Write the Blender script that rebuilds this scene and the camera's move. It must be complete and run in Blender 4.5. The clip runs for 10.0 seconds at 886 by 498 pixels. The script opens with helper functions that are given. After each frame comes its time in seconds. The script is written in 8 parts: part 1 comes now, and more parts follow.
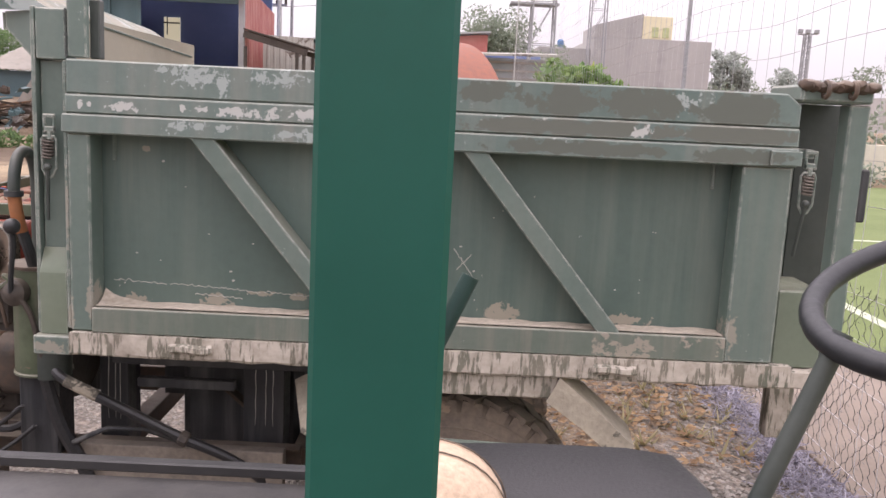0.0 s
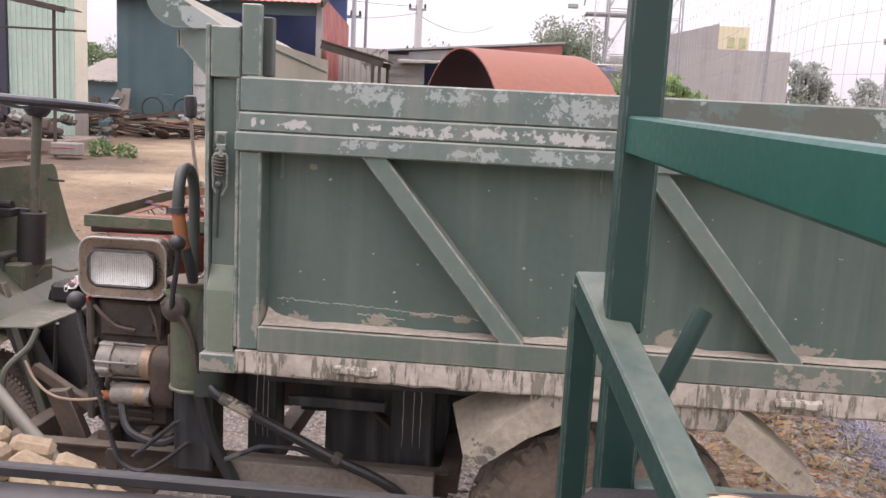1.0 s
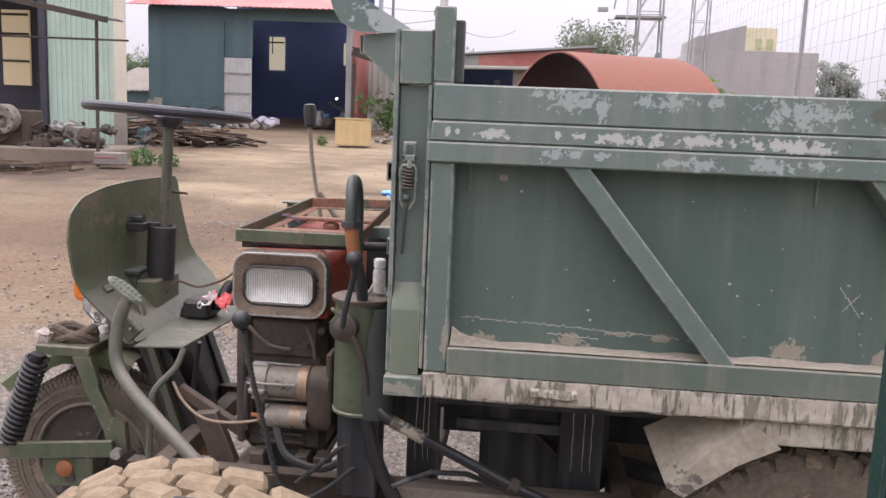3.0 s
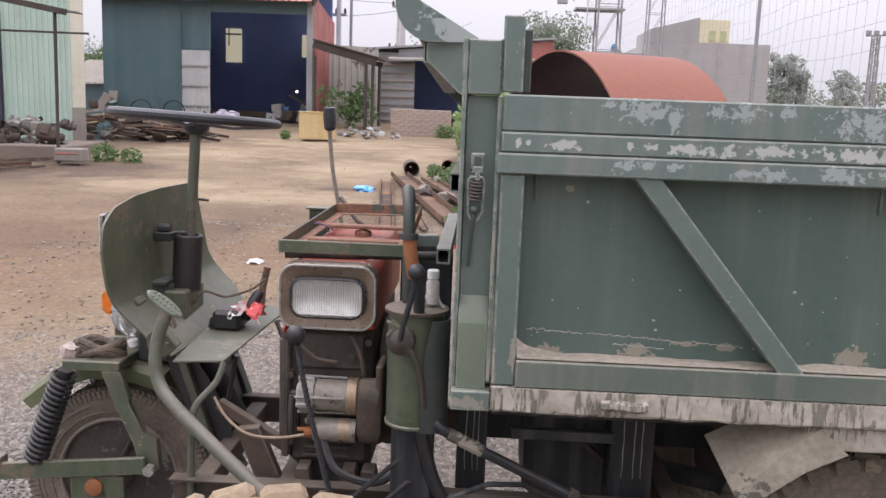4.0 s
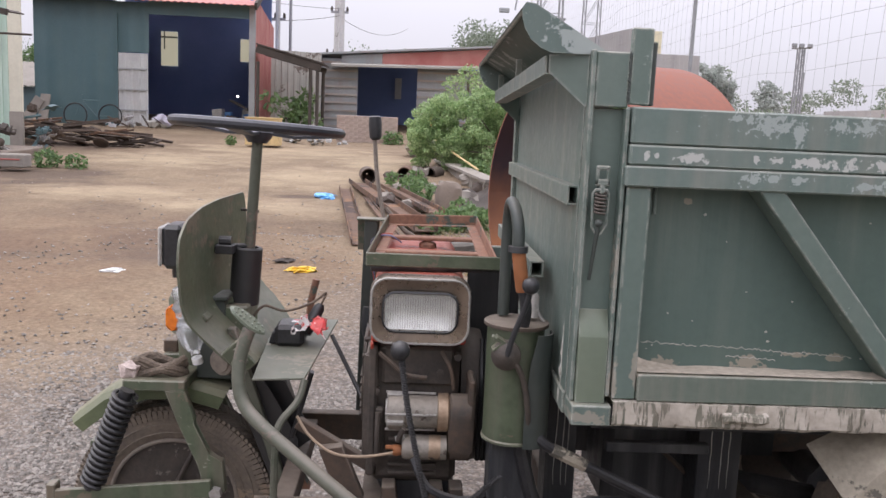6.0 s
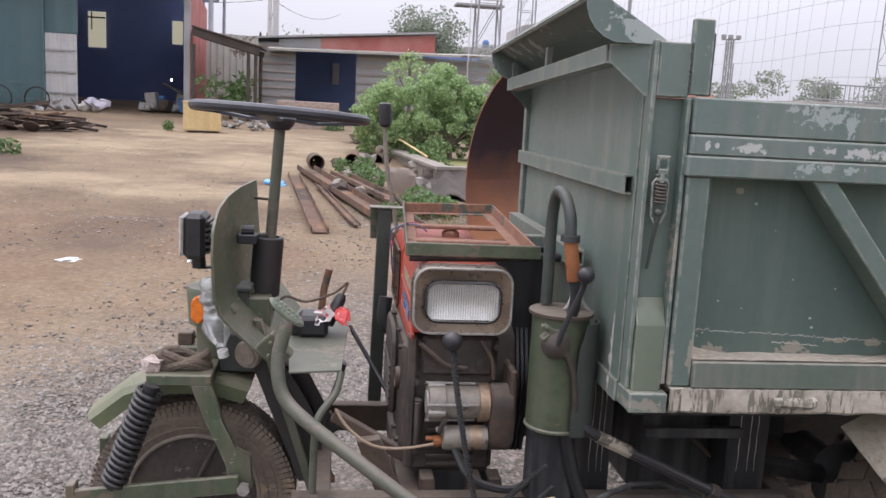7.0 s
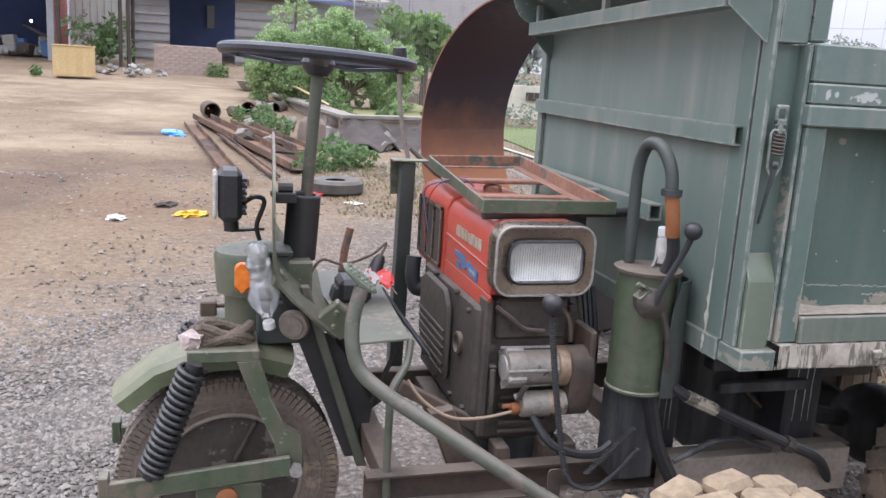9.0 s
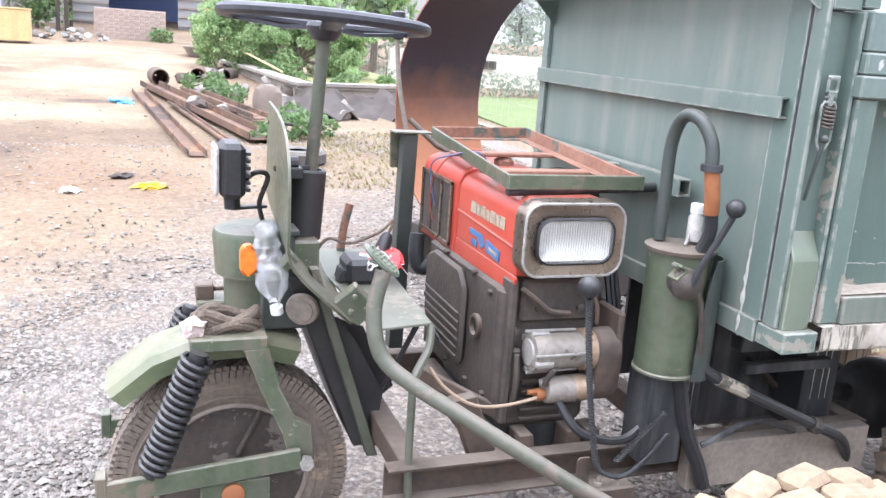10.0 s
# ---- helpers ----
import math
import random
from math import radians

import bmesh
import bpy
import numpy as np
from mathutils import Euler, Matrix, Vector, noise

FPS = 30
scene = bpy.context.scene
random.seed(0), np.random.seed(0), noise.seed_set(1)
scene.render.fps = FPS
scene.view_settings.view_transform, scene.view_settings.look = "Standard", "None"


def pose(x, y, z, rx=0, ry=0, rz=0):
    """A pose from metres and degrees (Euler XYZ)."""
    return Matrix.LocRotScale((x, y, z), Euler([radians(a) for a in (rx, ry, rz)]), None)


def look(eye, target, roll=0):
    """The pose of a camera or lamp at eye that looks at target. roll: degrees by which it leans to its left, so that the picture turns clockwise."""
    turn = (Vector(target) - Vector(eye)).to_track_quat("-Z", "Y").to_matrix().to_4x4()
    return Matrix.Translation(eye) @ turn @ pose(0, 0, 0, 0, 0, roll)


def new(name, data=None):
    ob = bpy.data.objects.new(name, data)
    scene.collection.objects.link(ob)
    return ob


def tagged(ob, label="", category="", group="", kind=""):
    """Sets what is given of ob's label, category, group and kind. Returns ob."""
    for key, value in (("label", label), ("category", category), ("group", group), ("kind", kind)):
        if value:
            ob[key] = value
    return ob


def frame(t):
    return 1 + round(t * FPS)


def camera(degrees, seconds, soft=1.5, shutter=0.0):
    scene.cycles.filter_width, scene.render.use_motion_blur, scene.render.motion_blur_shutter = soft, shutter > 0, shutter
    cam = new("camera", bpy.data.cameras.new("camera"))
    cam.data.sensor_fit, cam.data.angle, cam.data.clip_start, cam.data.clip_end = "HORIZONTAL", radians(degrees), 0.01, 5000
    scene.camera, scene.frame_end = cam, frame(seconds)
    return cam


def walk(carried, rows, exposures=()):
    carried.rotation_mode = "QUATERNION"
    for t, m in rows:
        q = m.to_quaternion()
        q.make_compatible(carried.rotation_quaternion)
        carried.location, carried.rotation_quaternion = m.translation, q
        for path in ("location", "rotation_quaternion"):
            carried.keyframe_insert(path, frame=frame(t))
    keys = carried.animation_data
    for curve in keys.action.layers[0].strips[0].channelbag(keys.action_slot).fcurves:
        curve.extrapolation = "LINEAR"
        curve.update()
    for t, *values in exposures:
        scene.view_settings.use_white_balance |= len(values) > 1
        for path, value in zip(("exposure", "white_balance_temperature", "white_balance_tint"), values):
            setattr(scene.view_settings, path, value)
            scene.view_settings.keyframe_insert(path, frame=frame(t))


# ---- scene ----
cam = camera(55.4, 10.0, soft=1.5)
PATH = [
    (0, (-0.0038, 0.0079, 1.6006), (0.0000, 1.9814, 1.2765), 2.80),
    (0.5, (-0.1413, 0.0282, 1.5970), (-0.2352, 2.0022, 1.2899), 3.13),
    (1, (-0.2921, 0.0671, 1.6088), (-0.4364, 2.0379, 1.3005), 2.99),
    (1.5, (-0.4152, 0.0948, 1.6169), (-0.6072, 2.0616, 1.3085), 2.74),
    (2, (-0.5223, 0.1251, 1.6027), (-0.7485, 2.0890, 1.2990), 2.63),
    (2.5, (-0.6318, 0.1426, 1.5863), (-0.8490, 2.1091, 1.2938), 2.53),
    (4, (-1.0413, 0.1754, 1.6310), (-1.1198, 2.1490, 1.3166), 2.13),
    (4.5, (-1.1736, 0.1754, 1.6438), (-1.1984, 2.1506, 1.3309), 2.10),
    (5, (-1.2711, 0.1893, 1.6452), (-1.2706, 2.1655, 1.3378), 2.02),
    (5.5, (-1.3838, 0.2002, 1.6360), (-1.3487, 2.1783, 1.3427), 2.25),
    (7, (-1.8264, 0.2599, 1.6139), (-1.5758, 2.2187, 1.2974), 3.07),
    (7.5, (-2.0079, 0.2981, 1.6120), (-1.6482, 2.2348, 1.2658), 3.32),
    (8, (-2.1517, 0.3599, 1.5957), (-1.7117, 2.2763, 1.2299), 3.54),
    (8.5, (-2.2640, 0.4530, 1.5844), (-1.7609, 2.3490, 1.1942), 3.45),
    (9, (-2.3403, 0.5363, 1.5784), (-1.7937, 2.4141, 1.1600), 3.50),
    (9.5, (-2.3892, 0.6226, 1.5658), (-1.8025, 2.4803, 1.1134), 3.69),
    (10, (-2.4877, 0.7294, 1.5615), (-1.8193, 2.5518, 1.0797), 4.02),
]
walk(cam, [(t, look(eye, target, roll)) for t, eye, target, roll in PATH],
     exposures=[(0.0, 0.5, 6750, 17), (1.5, 0.46, 6650, 17), (2.5, 0.38, 6550, 16), (4.0, 0.25, 6400, 12), (7.0, 0.2, 6250, 11), (8.0, 0.25, 6000, 10), (8.6, 0.35, 5950, 10), (9.2, 0.6, 5900, 9), (9.6, 1.05, 5850, 8), (10.0, 1.42, 5800, 8)])

# ---- world and light: overcast sky ----
world = bpy.data.worlds.new("sky")
scene.world = world
world.use_nodes = True
wn, wl = world.node_tree.nodes, world.node_tree.links
wn.clear()
sky = wn.new("ShaderNodeTexSky")
sky.sky_type, sky.sun_disc = "NISHITA", False
sky.sun_elevation, sky.sun_rotation, sky.dust_density = radians(63), radians(-80), 4.0
dim = wn.new("ShaderNodeVectorMath")
dim.operation = "SCALE"
dim.inputs["Scale"].default_value = 0.09
tc = wn.new("ShaderNodeTexCoord")
cloud = wn.new("ShaderNodeTexNoise")
cloud.inputs["Scale"].default_value, cloud.inputs["Detail"].default_value = 1.6, 4
ramp = wn.new("ShaderNodeValToRGB")
ramp.color_ramp.elements[0].position, ramp.color_ramp.elements[0].color = 0.3, (0.9, 0.87, 0.95, 1)
ramp.color_ramp.elements[1].position, ramp.color_ramp.elements[1].color = 0.75, (1.02, 0.985, 1.07, 1)
veil = wn.new("ShaderNodeMix")
veil.data_type = "RGBA"
veil.inputs["Factor"].default_value = 0.92
# an overcast dome: the zenith is about three times as bright as the horizon
axes = wn.new("ShaderNodeSeparateXYZ")
dome = wn.new("ShaderNodeMapRange")
dome.inputs["From Min"].default_value, dome.inputs["From Max"].default_value = 0.0, 1.0
dome.inputs["To Min"].default_value, dome.inputs["To Max"].default_value = 0.275, 1.0
lift = wn.new("ShaderNodeMath")
lift.operation = "MULTIPLY"
lift.inputs[1].default_value = 2.42
back = wn.new("ShaderNodeBackground")
wout = wn.new("ShaderNodeOutputWorld")
wl.new(tc.outputs["Generated"], cloud.inputs["Vector"])
wl.new(tc.outputs["Generated"], axes.inputs[0])
wl.new(axes.outputs["Z"], dome.inputs["Value"])
wl.new(dome.outputs[0], lift.inputs[0])
wl.new(sky.outputs[0], dim.inputs[0])
wl.new(cloud.outputs["Fac"], ramp.inputs[0])
wl.new(dim.outputs[0], veil.inputs[6])
wl.new(ramp.outputs[0], veil.inputs[7])
wl.new(veil.outputs[2], back.inputs[0])
wl.new(lift.outputs[0], back.inputs["Strength"])
wl.new(back.outputs[0], wout.inputs[0])
sun = new("sun", bpy.data.lights.new("sun", "SUN"))
sun.data.energy, sun.data.angle, sun.data.color = 0.9, radians(50), (1.0, 0.97, 0.97)
sun.matrix_world = look((-6, 1, 12), (0, 0, 0))

# ---- materials ----
def nd(nt, kind, **values):
    n = nt.nodes.new(kind)
    for key, value in values.items():
        n.inputs[key.replace("_", " ")].default_value = value
    return n


def ramp_of(nt, src, lo, hi):
    r = nt.nodes.new("ShaderNodeMapRange")
    r.inputs["From Min"].default_value, r.inputs["From Max"].default_value = lo, hi
    nt.links.new(src, r.inputs["Value"])
    return r.outputs["Result"]


def blend(nt, fac, a, b, mode="MIX"):
    m = nt.nodes.new("ShaderNodeMix")
    m.data_type, m.blend_type = "RGBA", mode
    for sock, v in ((m.inputs["Factor"], fac), (m.inputs[6], a), (m.inputs[7], b)):
        if isinstance(v, bpy.types.NodeSocket):
            nt.links.new(v, sock)
        elif isinstance(v, tuple):
            sock.default_value = (*v, 1)
        else:
            sock.default_value = v
    return m.outputs[2]


def times(nt, a, b):
    m = nt.nodes.new("ShaderNodeMath")
    m.operation = "MULTIPLY"
    for sock, v in ((m.inputs[0], a), (m.inputs[1], b)):
        if isinstance(v, bpy.types.NodeSocket):
            nt.links.new(v, sock)
        else:
            sock.default_value = v
    return m.outputs[0]


def noise_of(nt, scale, detail=4, stretch=(1, 1, 1), rough=0.6, offset=0.0):
    tc = nt.nodes.new("ShaderNodeTexCoord")
    mp = nt.nodes.new("ShaderNodeMapping")
    mp.inputs["Scale"].default_value = stretch
    mp.inputs["Location"].default_value = (offset, offset * 0.7, offset * 0.3)
    n = nd(nt, "ShaderNodeTexNoise", Scale=scale, Detail=detail, Roughness=rough)
    nt.links.new(tc.outputs["Object"], mp.inputs[0])
    nt.links.new(mp.outputs[0], n.inputs["Vector"])
    return n.outputs["Fac"]


def patch_mask(nt, spots, axis, ragged, fineness, soft=0.06):
    """A mask of ragged blotches: spots are (u, v, radius u, radius v) in world metres; axis is the flat one."""
    geo = nt.nodes.new("ShaderNodeNewGeometry")
    least = None
    for u, v, ru, rv in spots:
        c, k = [u, v], [1 / ru, 1 / rv]
        c.insert(axis, 0.0)
        k.insert(axis, 0.0)
        near = nt.nodes.new("ShaderNodeVectorMath")
        near.operation = "MULTIPLY_ADD"
        near.inputs[1].default_value = k
        near.inputs[2].default_value = [-a * b for a, b in zip(c, k)]
        nt.links.new(geo.outputs["Position"], near.inputs[0])
        size = nt.nodes.new("ShaderNodeVectorMath")
        size.operation = "LENGTH"
        nt.links.new(near.outputs[0], size.inputs[0])
        here = size.outputs["Value"]
        if least is not None:
            m = nt.nodes.new("ShaderNodeMath")
            m.operation = "MINIMUM"
            nt.links.new(least, m.inputs[0])
            nt.links.new(here, m.inputs[1])
            here = m.outputs[0]
        least = here
    add = nt.nodes.new("ShaderNodeMath")
    add.operation = "ADD"
    nt.links.new(least, add.inputs[0])
    nt.links.new(times(nt, noise_of(nt, fineness, 6, rough=0.65, offset=11.0), ragged), add.inputs[1])
    return ramp_of(nt, add.outputs[0], 0.76 + soft + ragged * 0.5, 0.76 - soft + ragged * 0.5)


def surface(name, a, b, rough=0.6, metal=0.0, scale=3.0, grain=60.0, bump=0.15, chips=(), streaks=(), dust=(), random_tint=0.0, grit=0.35, wear=(), patches=()):
    """Two tones at two scales; chips: colour, threshold, scale; streaks: colour, strength, scale; dust: colour, strength on upward faces."""
    m = bpy.data.materials.new(name)
    m.use_nodes = True
    nt = m.node_tree
    bs = nt.nodes["Principled BSDF"]
    big, fine = noise_of(nt, scale), noise_of(nt, grain, 3)
    col = blend(nt, ramp_of(nt, big, 0.35, 0.65), a, b)
    col = blend(nt, grit, col, blend(nt, ramp_of(nt, fine, 0.3, 0.7), tuple(c * 0.6 for c in a), tuple(min(1, c * 1.45) for c in b)))
    rsock = ramp_of(nt, fine, -0.6, 1.6)
    height = times(nt, fine, 1.0)
    if streaks:
        s = noise_of(nt, streaks[2], 4, (1, 1, 0.07), offset=3.0)
        s2 = noise_of(nt, 1.7, 2, offset=9.0)
        col = blend(nt, times(nt, times(nt, ramp_of(nt, s, 0.45, 0.7), ramp_of(nt, s2, 0.3, 0.7)), streaks[1]), col, streaks[0])
    for i, (c, lo, sc) in enumerate(chips):
        k = noise_of(nt, sc, 6, (1, 1, 1.3), 0.7, offset=1.3 * (i + 1))
        k2 = noise_of(nt, sc * 0.22, 2, offset=5.1 * (i + 1))
        both = nt.nodes.new("ShaderNodeMath")
        both.operation = "ADD"
        nt.links.new(k, both.inputs[0])
        nt.links.new(k2, both.inputs[1])
        f = ramp_of(nt, both.outputs[0], lo, lo + 0.03)
        col = blend(nt, f, col, c)
        height = blend(nt, times(nt, f, 0.5), height, (0.0, 0.0, 0.0))
    for c, spots, ragged, fineness in patches:
        f = patch_mask(nt, spots, 1, ragged, fineness)
        col = blend(nt, f, col, c)
        height = blend(nt, times(nt, f, 0.5), height, (0.0, 0.0, 0.0))
    if dust:
        g = nt.nodes.new("ShaderNodeNewGeometry")
        xyz = nt.nodes.new("ShaderNodeSeparateXYZ")
        nt.links.new(g.outputs["Normal"], xyz.inputs[0])
        f = times(nt, times(nt, ramp_of(nt, xyz.outputs["Z"], 0.35, 0.9), ramp_of(nt, noise_of(nt, 7.0, 5, offset=2.0), 0.25, 0.6)), dust[1])
        col = blend(nt, f, col, dust[0])
    if wear:
        # paint rubbed off along the edges
        bv = nd(nt, "ShaderNodeBevel", Radius=wear[1])
        bv.samples = 3
        ge = nt.nodes.new("ShaderNodeNewGeometry")
        dp = nt.nodes.new("ShaderNodeVectorMath")
        dp.operation = "DOT_PRODUCT"
        nt.links.new(bv.outputs[0], dp.inputs[0])
        nt.links.new(ge.outputs["Normal"], dp.inputs[1])
        edge = ramp_of(nt, dp.outputs["Value"], 0.995, 0.95)
        col = blend(nt, times(nt, edge, times(nt, ramp_of(nt, noise_of(nt, 30, 5, offset=6.0), 0.4, 0.55), wear[2])), col, wear[0])
    if random_tint:
        oi = nt.nodes.new("ShaderNodeObjectInfo")
        col = blend(nt, times(nt, oi.outputs["Random"], random_tint), col, tuple(c * 0.45 for c in a))
    nt.links.new(col, bs.inputs["Base Color"])
    mul = times(nt, rsock, rough * 2)
    nt.links.new(mul, bs.inputs["Roughness"])
    bs.inputs["Metallic"].default_value = metal
    if bump:
        bp = nd(nt, "ShaderNodeBump", Strength=bump, Distance=0.01)
        nt.links.new(height, bp.inputs["Height"])
        nt.links.new(bp.outputs[0], bs.inputs["Normal"])
    return m


DUSTY = (0.32, 0.28, 0.215)
PRIMER = (0.34, 0.38, 0.365)
BOARD_CHIPS = [(-0.665, 1.66, 0.06, 0.026), (-0.586, 1.638, 0.016, 0.026), (-0.482, 1.66, 0.03, 0.015), (-0.738, 1.668, 0.02, 0.01), (-0.42, 1.66, 0.045, 0.018), (-0.326, 1.665, 0.02, 0.014), (-0.117, 1.645, 0.088, 0.034), (0.6, 1.65, 0.05, 0.02)]
RAIL_CHIPS = [(-0.95, 1.571, 0.007, 0.012), (-0.928, 1.572, 0.007, 0.008), (-0.843, 1.569, 0.044, 0.014), (-0.686, 1.573, 0.01, 0.011), (-0.644, 1.573, 0.02, 0.01), (-0.54, 1.568, 0.062, 0.014), (-0.455, 1.571, 0.024, 0.016), (-0.348, 1.571, 0.07, 0.016), (-0.149, 1.571, 0.12, 0.018), (0.2, 1.575, 0.1, 0.016), (0.48, 1.571, 0.08, 0.015), (0.75, 1.573, 0.05, 0.014)]
LOWER_CHIPS = [(-0.694, 1.525, 0.035, 0.014), (-0.645, 1.528, 0.02, 0.01), (-0.582, 1.529, 0.035, 0.009), (-0.422, 1.518, 0.024, 0.012), (-0.355, 1.517, 0.04, 0.016), (-0.193, 1.522, 0.045, 0.018), (-0.089, 1.527, 0.037, 0.01), (0.3, 1.525, 0.05, 0.015)]
GRIME = [(0.1, 1.652, 0.1, 0.036), (0.3, 1.64, 0.12, 0.05), (0.5, 1.645, 0.12, 0.05), (0.75, 1.64, 0.16, 0.05), (0.35, 1.52, 0.25, 0.025), (0.75, 1.52, 0.16, 0.025)]
PANEL_MUD = [(-0.62, 1.05, 0.05, 0.022), (-0.5, 1.075, 0.045, 0.008), (-0.4, 1.07, 0.03, 0.012), (-0.08, 1.055, 0.05, 0.03), (0.17, 1.05, 0.06, 0.035), (-0.81, 1.461, 0.014, 0.01), (0.5, 1.05, 0.08, 0.018), (-0.85, 1.04, 0.05, 0.018)]
bed_green = surface("weathered_green_paint", (0.108, 0.15, 0.13), (0.14, 0.183, 0.159), 0.45, 0, 1.2, 45, 0.05,
                    chips=[(PRIMER, 1.3, 46)], patches=[((0.28, 0.265, 0.22), [(-0.99, 1.02, 0.012, 0.08), (-0.938, 1.05, 0.014, 0.06), (-1.05, 0.92, 0.06, 0.016), (-1.0, 1.3, 0.006, 0.12), (0.785, 1.04, 0.02, 0.05), (0.93, 1.2, 0.012, 0.14)], 3.5, 34)], streaks=((0.2, 0.215, 0.185), 0.7, 13), dust=(DUSTY, 0.85), grit=0.12, wear=((0.38, 0.38, 0.34), 0.008, 0.9))
bed_rail_green = surface("chipped_green_paint", (0.112, 0.158, 0.142), (0.15, 0.195, 0.175), 0.42, 0, 1.5, 45, 0.05,
                         chips=[(PRIMER, 1.27, 60)], patches=[(PRIMER, BOARD_CHIPS, 6.5, 75), (PRIMER, LOWER_CHIPS, 6.0, 65), ((0.115, 0.128, 0.108), GRIME, 2.6, 18)],
                         streaks=((0.25, 0.25, 0.22), 0.8, 16), dust=(DUSTY, 0.5), grit=0.12, wear=((0.36, 0.38, 0.35), 0.005, 0.6))
peeled_green = surface("badly_peeled_green_paint", (0.115, 0.162, 0.146), (0.15, 0.195, 0.175), 0.45, 0, 1.5, 45, 0.05,
                       chips=[(PRIMER, 1.28, 50)], patches=[((0.47, 0.475, 0.45), RAIL_CHIPS, 4.2, 52), ((0.13, 0.14, 0.118), [(0.3, 1.572, 0.32, 0.03), (0.75, 1.572, 0.22, 0.03)], 3.4, 12)],
                       streaks=((0.25, 0.25, 0.22), 0.7, 16), dust=(DUSTY, 0.5), grit=0.12, wear=((0.4, 0.42, 0.38), 0.005, 0.7))
inner_green = surface("dusty_panel_paint", (0.076, 0.115, 0.1), (0.102, 0.145, 0.125), 0.45, 0, 1.1, 40, 0.05,
                      chips=[(PRIMER, 1.36, 60)], patches=[((0.3, 0.275, 0.22), PANEL_MUD, 3.2, 40)], streaks=((0.18, 0.21, 0.175), 0.8, 16), dust=(DUSTY, 0.9), grit=0.1)
front_green = surface("pale_green_panel_paint", (0.128, 0.168, 0.147), (0.17, 0.208, 0.184), 0.5, 0, 1.3, 40, 0.05, chips=[(PRIMER, 1.36, 40)],
                      streaks=((0.32, 0.31, 0.26), 0.85, 11), dust=(DUSTY, 0.5), grit=0.12, wear=((0.4, 0.39, 0.34), 0.008, 0.8))
grimy_green = surface("grimy_ledge_paint", (0.1, 0.13, 0.105), (0.14, 0.165, 0.135), 0.55, 0, 3, 45, 0.05,
                      chips=[((0.3, 0.27, 0.22), 1.1, 13), (PRIMER, 1.3, 40)], streaks=((0.3, 0.27, 0.22), 0.7, 22), dust=(DUSTY, 0.85), grit=0.15, wear=((0.36, 0.36, 0.32), 0.005, 0.7))
ledge_dust = surface("heaped_pale_dust", (0.4, 0.34, 0.27), (0.5, 0.44, 0.36), 0.95, 0, 12, 60, 0.3)
bed_inside = surface("dusty_bed_inside", (0.26, 0.235, 0.18), (0.33, 0.3, 0.235), 0.9, 0, 2.5, 50, 0.1, streaks=((0.3, 0.3, 0.25), 0.5, 8), grit=0.12)


def splash_material():
    m = bpy.data.materials.new("cement_splashed_rail")
    m.use_nodes = True
    nt = m.node_tree
    bs = nt.nodes["Principled BSDF"]
    paint = blend(nt, ramp_of(nt, noise_of(nt, 6, 4), 0.35, 0.65), (0.14, 0.145, 0.11), (0.24, 0.215, 0.17))
    drip = noise_of(nt, 70, 4, (1, 1, 0.16), 0.65, 2.0)
    blot = noise_of(nt, 9, 5, (1, 1, 1), 0.6, 7.0)
    both = nt.nodes.new("ShaderNodeMath")
    both.operation = "ADD"
    nt.links.new(drip, both.inputs[0])
    nt.links.new(times(nt, blot, 0.5), both.inputs[1])
    f = ramp_of(nt, both.outputs[0], 0.66, 0.74)
    cement = blend(nt, ramp_of(nt, noise_of(nt, 30, 4, offset=4.0), 0.3, 0.7), (0.36, 0.315, 0.26), (0.54, 0.49, 0.42))
    nt.links.new(blend(nt, f, paint, cement), bs.inputs["Base Color"])
    bs.inputs["Roughness"].default_value = 0.9
    bp = nd(nt, "ShaderNodeBump", Strength=0.5, Distance=0.008)
    nt.links.new(f, bp.inputs["Height"])
    nt.links.new(bp.outputs[0], bs.inputs["Normal"])
    return m


splash_rail = splash_material()
caked_plate = surface("cement_caked_plate", (0.26, 0.23, 0.18), (0.43, 0.38, 0.3), 0.9, 0, 4, 50, 0.4, chips=[((0.12, 0.11, 0.09), 1.1, 7)], streaks=((0.13, 0.115, 0.09), 0.9, 9), grit=0.25)
visor_paint = surface("dusty_visor_paint", (0.108, 0.15, 0.135), (0.14, 0.182, 0.165), 0.75, 0, 1.5, 45, 0.05, chips=[(PRIMER, 1.12, 22)],
                      streaks=((0.2, 0.2, 0.17), 0.6, 16), dust=((0.25, 0.22, 0.165), 0.95), grit=0.12, wear=((0.36, 0.38, 0.35), 0.005, 0.6))
light_patch = surface("fresh_green_patch", (0.13, 0.16, 0.115), (0.155, 0.185, 0.135), 0.5, 0, 4, 50, 0.05, dust=(DUSTY, 0.4), grit=0.1, wear=((0.4, 0.41, 0.37), 0.005, 0.6))
weld_white = surface("weld_seam_dust", (0.5, 0.48, 0.43), (0.36, 0.36, 0.32), 0.9, 0, 8, 60, 0.3)
rag_cloth = surface("dirty_rag_cloth", (0.4, 0.32, 0.29), (0.56, 0.47, 0.43), 0.95, 0, 20, 80, 0.3)
mud = surface("dried_mud", (0.22, 0.205, 0.165), (0.28, 0.255, 0.205), 0.95, 0, 20, 80, 0.3)
